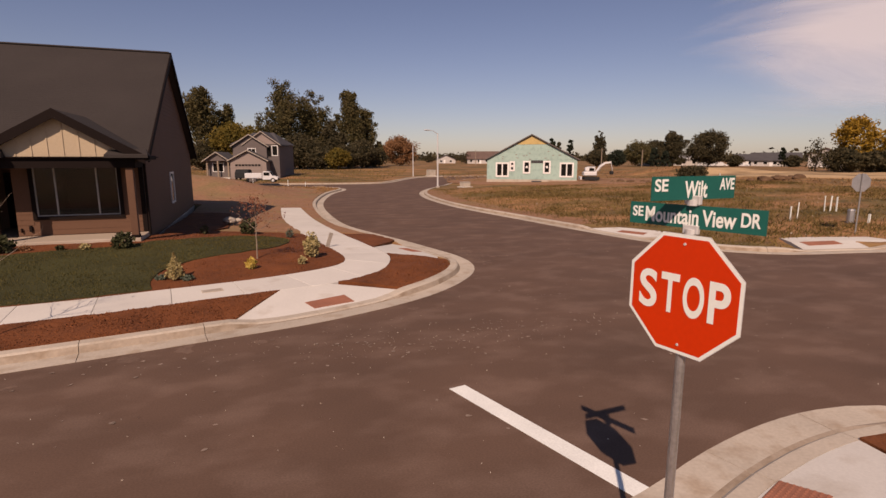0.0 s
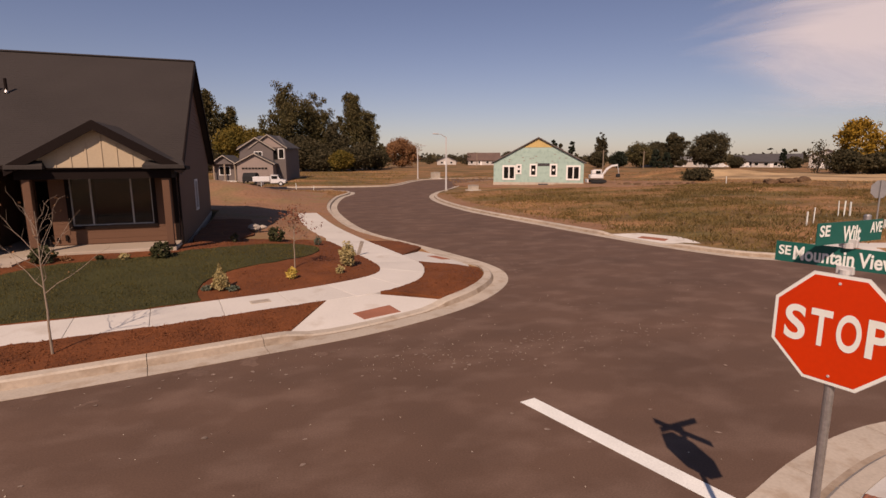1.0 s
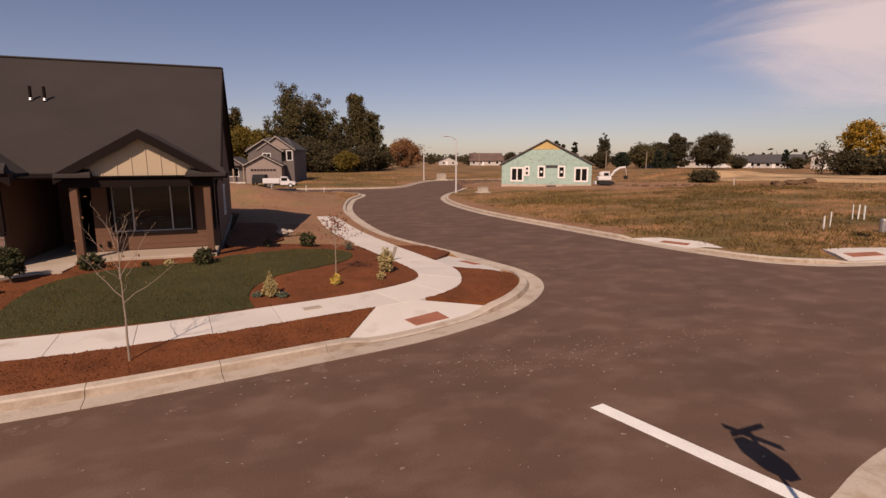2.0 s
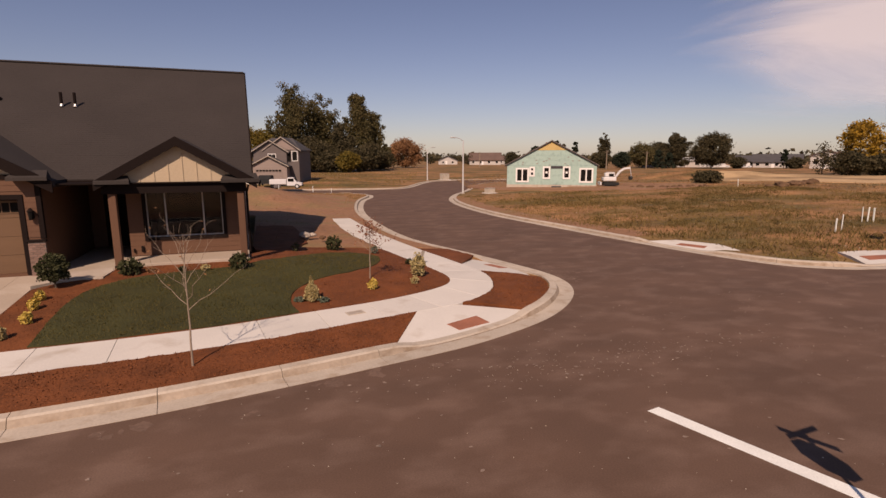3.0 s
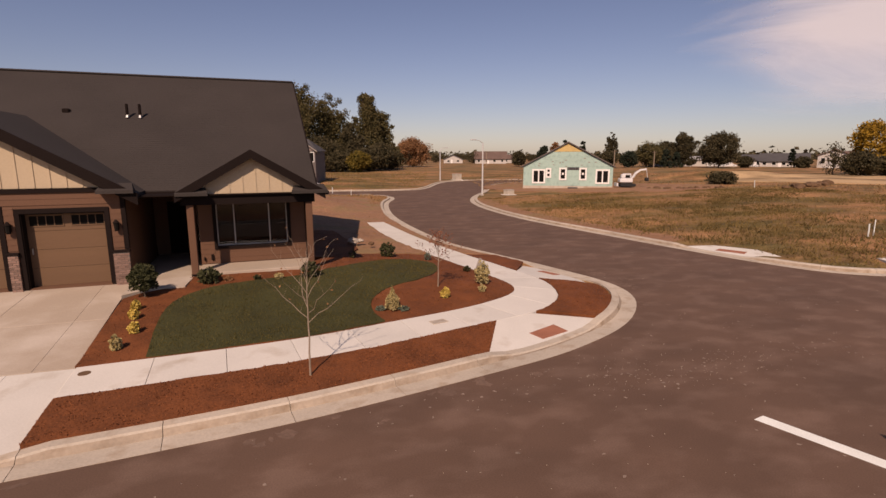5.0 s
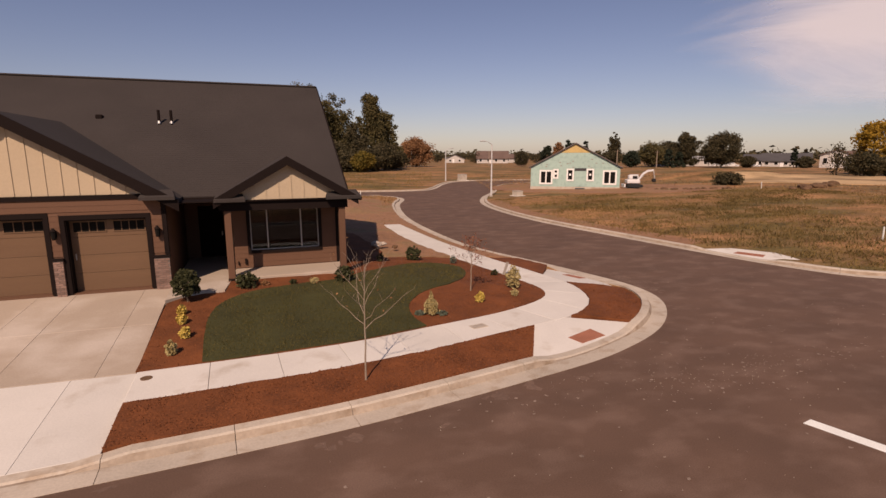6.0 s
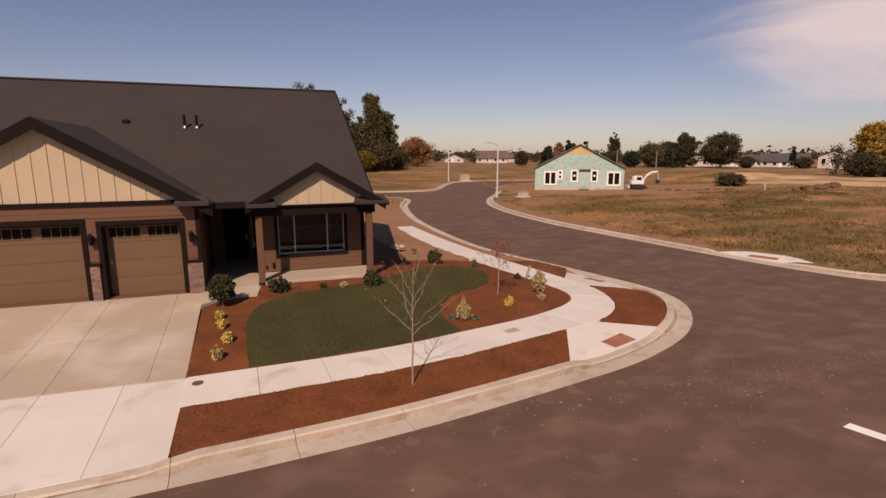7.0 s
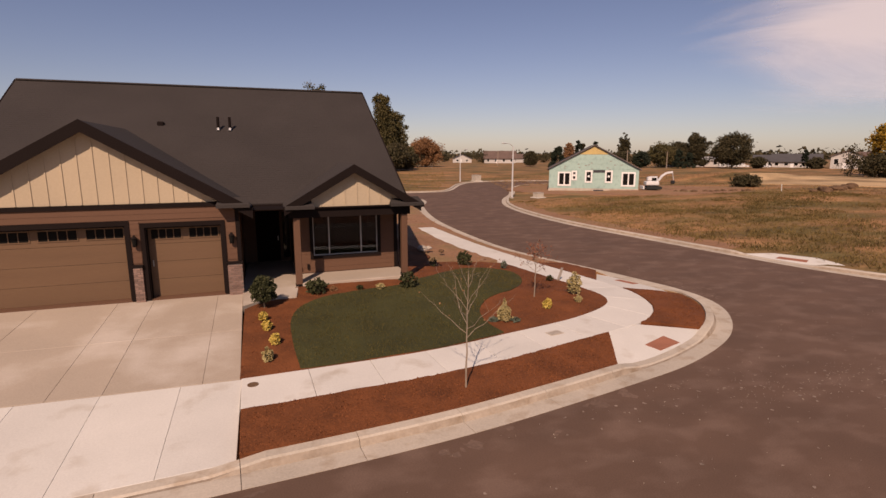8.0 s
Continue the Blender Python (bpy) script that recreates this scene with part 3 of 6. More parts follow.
# mulch-coloured sheet laid in the house's shadow, painting it darker
area("mulch_bed_6", [(-3.95, 20.9), (-3.3, 20.95), (-2.45, 21.55), (-1.9, 23.0), (-2.1, 26.0), (-2.6, 29.5), (-4.55, 29.6), (-4.2, 22.2)], 0.5, lambda p: field(p) + 0.1, M_MULCH, "dark red-brown sheet deepening the house's shadow along its side wall", "mulch", "stuff", 0.02)
area("dirt_strip", [tuple(p) for p in PR if p[1] > 21.7] + [tuple(p) for p in back_arc(K1, (2.0, 34), (4.25, 21.6))], 0.6, lambda p: lot(p) - 0.01, M_DIRT, "dusty dirt verge between sidewalk and kerb", "dirt", "structure", 0.015)
area("sidewalk_2", back_arc(K2[::-1], (14.9, 21.4), (16.3, 16.9)) + [(16.75, 17.3), (17.05, 19.0), (16.0, 20.7)], 0.6, lambda q: np.minimum(ramp_height(q), 0.16), M_CONC, "pale concrete kerb ramp at the edge of the field", "ramp")
area("sidewalk_3", back_arc(K2[::-1], (19.4, 14.2), (24.6, 13.45)) + [(24.4, 15.2), (22.0, 15.8), (20.5, 15.9)], 0.6, lambda q: np.minimum(ramp_height(q), 0.16), M_CONC, "pale concrete kerb ramp across the street", "ramp")
tactile("tactile_pad_3", [(15.4, 19.9), (15.75, 20.0), (16.25, 18.8), (15.9, 18.6)], ramp_height, "worn brick-red tactile pad at the field corner")
tactile("tactile_pad_4", [(20.4, 14.9), (22.0, 14.75), (21.9, 14.3), (20.3, 14.4)], ramp_height, "brick-red tactile pad across the street")
arc3 = back_arc(K3, (4.9, 2.2), (7.8, 3.06), by=-0.775)
area("crossing_ramp_3", arc3 + [(7.75, 2.6), (7.2, 1.2), (5.2, 0.6), (4.2, 1.5)], 0.4, ramp_height, M_CONC, "pale concrete kerb ramp beside the stop sign", "ramp")
area("mulch_bed_5", back_arc(K3, (7.85, 3.07), (10.2, 1.6), by=-0.775) + [(9.3, 0.2), (7.3, 1.2), (7.8, 2.6)], 0.4, lambda q: np.minimum(mulch_h(q), ramp_height(q) + 0.03), M_MULCH, "red-brown mulch at the stop sign corner", "mulch", "stuff", 0.012)
area("verge_south", back_arc(K3, (-30, -2.9), (4.0, 1.85), by=-0.775) + [(4.1, 0.4), (4.3, -1.6), (-30, -6)], 0.8, lambda p: np.minimum(mulch_h(p), 0.3), M_MULCH, "mulched verge under the stop sign", "mulch", "stuff", 0.012)
tactile("tactile_pad_5", [(5.6, 2.5), (6.22, 2.78), (6.45, 2.36), (5.82, 2.06)], ramp_height, "brick-red tactile pad by the stop sign")

# stop line
bm = bmesh.new()
plate(bm, [(3.41, 5.93, 0.006), (3.68, 6.0, 0.006), (4.83, 3.07, 0.006), (4.58, 2.98, 0.006)][::-1], 0.004)
tagged(part("stop_line", bm, M_PAINT), "thick white painted stop line across the lane", "road marking", kind="structure")

# ---- the brown house ----
house = tagged(new("house"), "brown single-storey house with cream board gables and a dark shingle roof", "house")
house.matrix_world = HOUSE
PITCH = 0.583


def main_z(v):
    return 8.36 - PITCH * abs(v - 7.75)


def walls_with_holes(name, u0, u1, z0, z1, v0, v1, holes, material, parent, label=""):
    """A wall along u, from v0 to v1 thick, with rectangular openings."""
    bm = bmesh.new()
    cuts = sorted({u0, u1, *(h[0] for h in holes), *(h[1] for h in holes)})
    for a, b in zip(cuts[:-1], cuts[1:]):
        over = [h for h in holes if h[0] <= a and h[1] >= b]
        if not over:
            box(bm, a, b, v0, v1, z0, z1)
        else:
            h = over[0]
            if h[2] > z0:
                box(bm, a, b, v0, v1, z0, h[2])
            if h[3] < z1:
                box(bm, a, b, v0, v1, h[3], z1)
    return part(name, bm, material, parent, label)


def lap_boards(wall, u0, u1, z0, z1, v, holes, pitch=0.178):
    """Overlapping boards, one object each, on a wall that faces -v."""
    z = z0
    while z < z1 - 0.02:
        top = min(z + pitch, z1)
        spans = [(u0, u1)]
        for h in holes:
            if h[2] < top - 0.01 and h[3] > z + 0.01:
                nxt = []
                for a, b in spans:
                    if h[0] > a:
                        nxt.append((a, min(b, h[0])))
                    if h[1] < b:
                        nxt.append((max(a, h[1]), b))
                spans = [s for s in nxt if s[1] - s[0] > 0.02]
        for a, b in spans:
            bm = bmesh.new()
            vs = [bm.verts.new(p) for p in ((a, v - 0.018, z), (b, v - 0.018, z), (b, v - 0.008, top + 0.01), (a, v - 0.008, top + 0.01),
                                            (a, v + 0.004, z), (b, v + 0.004, z), (b, v + 0.004, top + 0.01), (a, v + 0.004, top + 0.01))]
            for f in ((0, 1, 2, 3), (4, 7, 6, 5), (0, 4, 5, 1), (3, 2, 6, 7), (0, 3, 7, 4), (1, 5, 6, 2)):
                bm.faces.new([vs[i] for i in f])
            part("siding_board", bm, M_SIDING, wall)
        z = top


# window room, entry recess, side and back walls
W_U0, W_U1, W_Z0, W_Z1 = -3.36, -0.9, 1.5, 3.16
WV = 0.1
front = walls_with_holes("front_wall", -3.95, -0.12, 0.55, 3.6, WV, WV + 0.2, [(W_U0, W_U1, W_Z0, W_Z1)], M_SIDING, house)
lap_boards(front, -3.95, -0.24, 0.86, 3.5, WV, [(W_U0 - 0.12, W_U1 + 0.12, W_Z0 - 0.12, W_Z1 + 0.12)])
part("corner_board", boxes((-0.24, -0.10, WV - 0.04, WV + 0.06, 0.8, 3.5)), M_TRIM, house)
part("entry_side_wall", boxes((-3.95, -3.75, WV + 0.2, 3.4, 0.55, 3.6)), M_SIDING, house)
part("entry_back_wall", boxes((-5.85, -3.75, 3.4, 3.6, 0.55, 3.6)), M_SIDING, house)
part("garage_side_wall", boxes((-6.05, -5.87, -1.19, 3.4, 0.55, 3.6)), M_SIDING, house)
# gable end on the side street
bm = bmesh.new()
prof = [(-0.12, 0.3, 0.3), (-0.12, 15.6, 0.3), (-0.12, 15.6, main_z(15.6) - 0.15), (-0.12, 7.75, 8.1), (-0.12, 0.3, main_z(0.3) - 0.15)]
a = [bm.verts.new(p) for p in prof]
b = [bm.verts.new((p[0] - 0.2, p[1], p[2])) for p in prof]
bm.faces.new(a)
bm.faces.new(b[::-1])
for i in range(5):
    bm.faces.new((a[i], b[i], b[(i + 1) % 5], a[(i + 1) % 5]))
side = part("side_wall", bm, M_SIDING, house)
bm = bmesh.new()
z = 0.75
while z < 8.0:
    half = min(7.65, (8.05 - z) / PITCH)
    v0, v1 = max(0.3, 7.75 - half), min(15.6, 7.75 + half)
    vs = [bm.verts.new(p) for p in ((-0.094, v0, z), (-0.094, v1, z), (-0.112, v1, z + 0.188), (-0.112, v0, z + 0.188), (-0.125, v0, z), (-0.125, v1, z))]
    bm.faces.new(vs[:4])
    bm.faces.new((vs[0], vs[4], vs[5], vs[1]))
    z += 0.178
tagged(part("side_cladding", bm, M_SIDING, side), kind="stuff")
part("side_window_frame", boxes((-0.12, -0.05, 6.3, 7.35, 1.35, 1.43), (-0.12, -0.05, 6.3, 7.35, 2.72, 2.8), (-0.12, -0.05, 6.3, 6.38, 1.43, 2.72), (-0.12, -0.05, 7.27, 7.35, 1.43, 2.72)), M_WHITE, house, "white side window frame")
part("side_window_pane", boxes((-0.1, -0.09, 6.38, 7.27, 1.43, 2.72)), M_GLASS, house)
part("back_wall", boxes((-14.2, -0.32, 15.4, 15.6, 0.3, 3.7)), M_SIDING, house)
bm = bmesh.new()
prof = [(-14.2, -1.4, 0.3), (-14.2, 15.6, 0.3), (-14.2, 15.6, main_z(15.6) - 0.15), (-14.2, 7.75, 8.1), (-14.2, -0.3, main_z(-0.3) - 0.15), (-14.2, -1.4, 3.5)]
a = [bm.verts.new(p) for p in prof]
b = [bm.verts.new((p[0] + 0.2, p[1], p[2])) for p in prof]
bm.faces.new(a)
bm.faces.new(b[::-1])
for i in range(6):
    bm.faces.new((a[i], b[i], b[(i + 1) % 6], a[(i + 1) % 6]))
part("far_side_wall", bm, M_SIDING, house)
part("foundation", boxes((-0.34, -0.09, 0.3, 15.62, 0.1, 0.45)), M_KERB, house, "grey concrete foundation")
# near-black surfaces added so the room looks unlit through the window
part("interior_partition", boxes((-5.8, -0.35, 4.6, 4.7, 0.6, 3.6)), M_DARK, house)
part("interior_lining", boxes((-3.74, -3.72, 0.31, 4.59, 0.81, 3.45), (-0.36, -0.34, 0.31, 4.59, 0.81, 3.45), (-3.71, -0.37, 0.31, 4.59, 3.38, 3.44)), M_DARK, house)
part("interior_floor", boxes((-3.74, -0.35, 0.31, 4.2, 0.6, 0.8)), M_DARK, house)

# front window
win = part("front_window", boxes((W_U0 - 0.12, W_U1 + 0.12, WV - 0.055, WV + 0.02, W_Z1, W_Z1 + 0.12), (W_U0 - 0.12, W_U1 + 0.12, WV - 0.055, WV + 0.02, W_Z0 - 0.12, W_Z0),
                                 (W_U0 - 0.12, W_U0, WV - 0.055, WV + 0.02, W_Z0, W_Z1), (W_U1, W_U1 + 0.12, WV - 0.055, WV + 0.02, W_Z0, W_Z1)), M_TRIM, house, "broad three-light front window in a dark surround")
fr = 0.035
part("window_frame", boxes((W_U0, W_U1, WV, WV + 0.07, W_Z0, W_Z0 + fr), (W_U0, W_U1, WV, WV + 0.07, W_Z1 - fr, W_Z1), (W_U0, W_U0 + fr, WV, WV + 0.07, W_Z0 + fr, W_Z1 - fr),
                           (W_U1 - fr, W_U1, WV, WV + 0.07, W_Z0 + fr, W_Z1 - fr)), M_VINYL, win, "white vinyl window frame")
for u in (-2.76, -1.54):
    part("mullion", boxes((u - 0.02, u + 0.02, WV + 0.002, WV + 0.068, W_Z0 + fr, W_Z1 - fr)), M_VINYL, win)
for a, b in ((W_U0 + fr, -2.79), (-2.73, -1.57), (-1.51, W_U1 - fr)):
    ob = part("pane", boxes((a, b, WV + 0.03, WV + 0.036, W_Z0 + fr, W_Z1 - fr)), M_GLASS, win)
    ob.visible_shadow = False

# porch: slab, columns, beam, ceiling
part("porch_slab", boxes((-3.94, -0.06, -1.5, WV - 0.03, 0.25, 0.84), bevel=0.015), M_DRIVE, house, "tan concrete porch slab")
for u, z0 in ((-4.04, 0.72), (-0.22, 0.84)):
    col = part("porch_column", boxes((u - 0.11, u + 0.11, -1.46, -1.24, z0, 3.16), bevel=0.012), M_SIDING, house, "square brown porch column")
    part("column_foot", boxes((u - 0.125, u + 0.125, -1.475, -1.225, z0 - 0.02, z0 + 0.1), bevel=0.01), M_TRIM, col)
part("porch_beam", boxes((-4.3, -0.02, -1.5, -1.22, 3.14, 3.46), (-0.16, -0.02, -1.22, WV, 3.14, 3.46)), M_TRIM, house)
part("porch_ceiling", boxes((-5.86, -0.06, -1.6, 3.4, 3.46, 3.5)), M_TRIM, house)
part("wall_box", boxes((-3.62, -3.54, WV - 0.09, WV - 0.02, 1.0, 1.2), bevel=0.01), M_TRIM, house, "small dark electrical box")
part("hose_tap", boxes((-3.86, -3.82, WV - 0.1, WV - 0.02, 0.98, 1.12), bevel=0.01), M_TRIM, house)

# front door in the recess
door = part("front_door", boxes((-5.35, -4.4, 3.34, 3.4, 0.78, 2.9)), M_TRIM, house, "dark panelled front door")
for z0, z1 in ((0.95, 1.7), (1.85, 2.75)):
    for u0, u1 in ((-5.25, -4.92), (-4.83, -4.5)):
        part("door_panel", boxes((u0, u1, 3.325, 3.34, z0, z1), bevel=0.006), M_TRIM, door)
part("door_handle", boxes((-4.5, -4.46, 3.28, 3.34, 1.65, 1.85), bevel=0.008), M_GALV, door, "steel door handle")
part("sidelight", boxes((-4.28, -4.0, 3.36, 3.39, 0.9, 2.85)), M_GLASS, house)

# garage front
GV = -1.62
DOORS = [(-14.0, -9.12, 0.78, 3.14), (-8.6, -6.42, 0.77, 3.06)]
gw = walls_with_holes("garage_wall", -14.2, -5.87, 0.5, 3.76, GV, GV + 0.42, DOORS, M_SIDING, house)
lap_boards(gw, -14.2, -5.98, 3.3, 3.66, GV, [])
lap_boards(gw, -9.02, -8.74, 1.95, 3.24, GV, [])
lap_boards(gw, -6.28, -5.98, 1.9, 3.24, GV, [])
part("trim_band", boxes((-14.25, -5.86, GV - 0.05, GV - 0.002, 3.66, 3.8)), M_TRIM, house)
part("corner_board", boxes((-5.98, -5.85, GV - 0.035, GV + 0.1, 1.85, 3.62)), M_TRIM, house)


def garage_door(u0, u1, z0, z1, panes):
    DV = GV + 0.16
    d = part("garage_door", boxes((u0, u1, DV + 0.17, DV + 0.2, z0, z1)), M_GDOOR, house, "tan sectional garage door with a row of small windows")
    for a, b in zip(np.linspace(z0, z1, 5)[:-1], np.linspace(z0, z1, 5)[1:]):
        part("door_section", boxes((u0, u1, DV + 0.15, DV + 0.171, a, b - 0.008), bevel=0.005), M_GDOOR, d)
    for trim in ((u0 - 0.12, u1 + 0.12, GV - 0.04, GV - 0.001, z1, z1 + 0.14), (u0 - 0.12, u0, GV - 0.04, GV - 0.001, z0 - 0.02, z1), (u1, u1 + 0.12, GV - 0.04, GV - 0.001, z0 - 0.02, z1),
                                (u0 - 0.001, u0 + 0.03, GV - 0.001, DV + 0.15, z0, z1), (u1 - 0.03, u1 + 0.001, GV - 0.001, DV + 0.15, z0, z1), (u0 + 0.03, u1 - 0.03, GV - 0.001, DV + 0.15, z1 - 0.03, z1 + 0.001)):
        part("door_trim", boxes(trim), M_TRIM, d)
    w = (u1 - u0) / panes
    for i in range(panes):
        a, b = u0 + i * w + 0.12, u0 + (i + 1) * w - 0.12
        ww = part("door_window", boxes((a, b, DV + 0.146, DV + 0.153, z1 - 0.41, z1 - 0.11)), M_DARK, d, "dark glazing with thin bars")
        bars = [(a - 0.03, b + 0.03, DV + 0.13, DV + 0.15, z1 - 0.11, z1 - 0.08), (a - 0.03, b + 0.03, DV + 0.13, DV + 0.15, z1 - 0.44, z1 - 0.41),
                (a - 0.03, a, DV + 0.13, DV + 0.15, z1 - 0.41, z1 - 0.11), (b, b + 0.03, DV + 0.13, DV + 0.15, z1 - 0.41, z1 - 0.11)]
        bars += [(a + (b - a) * k / 4 - 0.012, a + (b - a) * k / 4 + 0.012, DV + 0.132, DV + 0.148, z1 - 0.41, z1 - 0.11) for k in (1, 2, 3)]
        part("window_grille", boxes(*bars), M_GDOOR, ww)
    part("handle", boxes((u0 + 0.1, u0 + 0.13, DV + 0.1, DV + 0.15, z0 + 1.0, z0 + 1.2), bevel=0.006), M_GALV, d)


garage_door(*DOORS[0], 4)
garage_door(*DOORS[1], 2)

# brick piers with a dark cap
BR = data_of("brick", box(bmesh.new(), -0.098, 0.098, -0.045, 0.045, -0.029, 0.029, bevel=0.006), M_BRICK)
BRH = data_of("brick_half", box(bmesh.new(), -0.045, 0.045, -0.045, 0.045, -0.029, 0.029, bevel=0.006), M_BRICK)


def brick_pier(u0, u1, z0, z1):
    v0, v1 = GV - 0.11, GV - 0.003
    p = part("brick_pier", boxes((u0 + 0.012, u1 - 0.012, v0 + 0.012, v1, z0, z1)), M_MORTAR, house, "mixed red and grey brick pier")
    part("pier_cap", boxes((u0 - 0.03, u1 + 0.03, v0 - 0.03, v1, z1, z1 + 0.07), bevel=0.01), M_TRIM, p)
    z, row = z0 + 0.034, 0
    while z < z1 - 0.02:
        u = u0 + (0 if row % 2 else -0.1)
        while u < u1 - 0.02:
            a, b = max(u, u0), min(u + 0.196, u1)
            if b - a > 0.05:
                ob = part("brick", BR if b - a > 0.12 else BRH, None, p)
                ob.location = ((a + b) / 2, v0 + 0.045 + random.uniform(-0.004, 0.004), z)
                ob.scale = ((b - a) / (0.196 if b - a > 0.12 else 0.09), 1, 1)
            u += 0.206
        z, row = z + 0.068, row + 1


brick_pier(-9.0, -8.74, 0.72, 1.84)
brick_pier(-6.3, -5.85, 0.7, 1.76)


def wall_lantern(u, z):
    l = part("wall_lantern", boxes((u - 0.06, u + 0.06, GV - 0.05, GV - 0.02, z - 0.12, z + 0.12), bevel=0.01), M_TRIM, house, "dark wall lantern with a glass body")
    bm = bmesh.new()
    tube(bm, (u, GV - 0.13, z + 0.1), (u, GV - 0.13, z + 0.2), 0.1, 0.02, 8)
    part("cap", bm, M_TRIM, l)
    part("foot", tube(bmesh.new(), (u, GV - 0.13, z - 0.16), (u, GV - 0.13, z - 0.12), 0.05, 0.07, 8), M_TRIM, l)
    part("bracket", tube(bmesh.new(), (u, GV - 0.05, z + 0.14), (u, GV - 0.13, z + 0.14), 0.015, 0.015, 6), M_TRIM, l)
    bm = tube(bmesh.new(), (u, GV - 0.13, z - 0.12), (u, GV - 0.13, z + 0.1), 0.06, 0.08, 8)
    part("glass_body", bm, M_DARK, l)


wall_lantern(-8.88, 2.65)
wall_lantern(-6.12, 2.6)

# gables: boards and battens


def gable(u0, u1, z0, apex_u, apex_z, v, pitch):
    bm = bmesh.new()
    a = [bm.verts.new((x, v, z)) for x, z in ((u0, z0), (u1, z0), (apex_u, apex_z))]
    b = [bm.verts.new((x, v + 0.12, z)) for x, z in ((u0, z0), (u1, z0), (apex_u, apex_z))]
    bm.faces.new(a)
    bm.faces.new(b[::-1])
    for i in range(3):
        bm.faces.new((a[i], b[i], b[(i + 1) % 3], a[(i + 1) % 3]))
    g = part("gable_panel", bm, M_CREAM, house, "cream board-and-batten gable")
    u = u0 + pitch / 2
    while u < u1:
        top = apex_z - abs(u - apex_u) * (apex_z - z0) / (apex_u - u0 if u < apex_u else u1 - apex_u) - 0.02
        if top - z0 > 0.1:
            part("batten", boxes((u - 0.02, u + 0.02, v - 0.022, v - 0.001, z0 + 0.01, top)), M_CREAM, g)
        u += pitch


gable(-14.0, -6.0, 3.8, -10.0, 6.15, GV, 0.405)
gable(-4.26, 0.14, 3.46, -2.06, 4.8, -1.46, 0.42)

# roofs


def shingle_courses(pts_low, pts_high, rows, name, parent):
    """Thin overlapping courses laid on a slope between its lower and upper edge."""
    bm = bmesh.new()
    (a, b), (c, d) = [[Vector(p) for p in q] for q in (pts_low, pts_high)]
    nrm = (b - a).cross(c - a).normalized()
    if nrm.z < 0:
        nrm = -nrm
    for i in range(rows):
        f, g = i / rows, (i + 1.06) / rows
        g = min(g, 1)
        p = [a.lerp(c, f) + nrm * 0.007, b.lerp(d, f) + nrm * 0.007, b.lerp(d, g) + nrm * 0.005, a.lerp(c, g) + nrm * 0.005]
        q = [a.lerp(c, f) + nrm * 0.003, b.lerp(d, f) + nrm * 0.003]
        vs = [bm.verts.new(x) for x in p + q]
        bm.faces.new(vs[:4])
        bm.faces.new((vs[0], vs[4], vs[5], vs[1]))
    return tagged(part(name, bm, M_ROOF, parent), kind="stuff")


R0, R1 = -14.4, 0.2
bm = bmesh.new()
plate(bm, [(R0, -0.45, main_z(-0.45)), (R1, -0.45, main_z(-0.45)), (R1, 7.75, 8.36), (R0, 7.75, 8.36)], 0.2)
plate(bm, [(R0, 7.75, 8.36), (R1, 7.75, 8.36), (R1, 15.95, main_z(15.95)), (R0, 15.95, main_z(15.95))], 0.2)
roof = part("main_roof", bm, M_ROOF, house, "dark charcoal shingle roof")
shingle_courses([(R0, -0.45, main_z(-0.45)), (R1, -0.45, main_z(-0.45))], [(R0, 7.75, 8.36), (R1, 7.75, 8.36)], 62, "shingle_layer", roof)
for u in (R0 - 0.02, R1 + 0.02):
    part("rake_board", board(bmesh.new(), (u, -0.5, main_z(-0.5) + 0.02), (u, 7.75, 8.38), 0.26, 0.05), M_TRIM, roof)
    part("rake_board", board(bmesh.new(), (u, 7.75, 8.38), (u, 16.0, main_z(16) + 0.02), 0.26, 0.05), M_TRIM, roof)
part("ridge_cap", boxes((R0, R1, 7.6, 7.9, 8.3, 8.4), bevel=0.04), M_ROOF, roof)
part("front_gutter", boxes((-5.7, -4.3, -0.58, -0.45, main_z(-0.45) - 0.16, main_z(-0.45) - 0.02), bevel=0.02), M_TRIM, roof)


def cross_gable(name, cu, peak, half, pitch, vf, deep, label):
    ez = peak - half * pitch
    back = lambda z: 7.75 - (8.36 - z) / PITCH
    bm = bmesh.new()
    for s in (-1, 1):
        pts = [(cu, vf, peak), (cu + s * half, vf, ez), (cu + s * half, back(ez), ez), (cu, back(peak), peak)]
        plate(bm, [(p[0], p[1], p[2] + 0.03) for p in (pts if s < 0 else pts[::-1])], 0.2)
    r = part(name, bm, M_ROOF, house, label)
    for s in (-1, 1):
        bm = bmesh.new()
        # deep covers the board and part of the soffit's shadow below it
        board(bm, (cu + s * (half + 0.03), vf - 0.02, ez + 0.03), (cu, vf - 0.02, peak + 0.05), deep, 0.05)
        part("fascia", bm, M_TRIM, r)
        bm = bmesh.new()
        board(bm, (cu + s * half * 0.98, vf + 0.17, ez - 0.16), (cu, vf + 0.17, peak - 0.15), 0.03, 0.3)
        part("soffit", bm, M_TRIM, r)
    return r


cross_gable("garage_roof", -9.9, 6.22, 4.45, 0.595, -1.95, 0.36, "dark shingle roof over the garage gable")
cross_gable("porch_roof", -2.06, 4.9, 2.36, PITCH, -1.72, 0.3, "dark shingle roof over the porch gable")
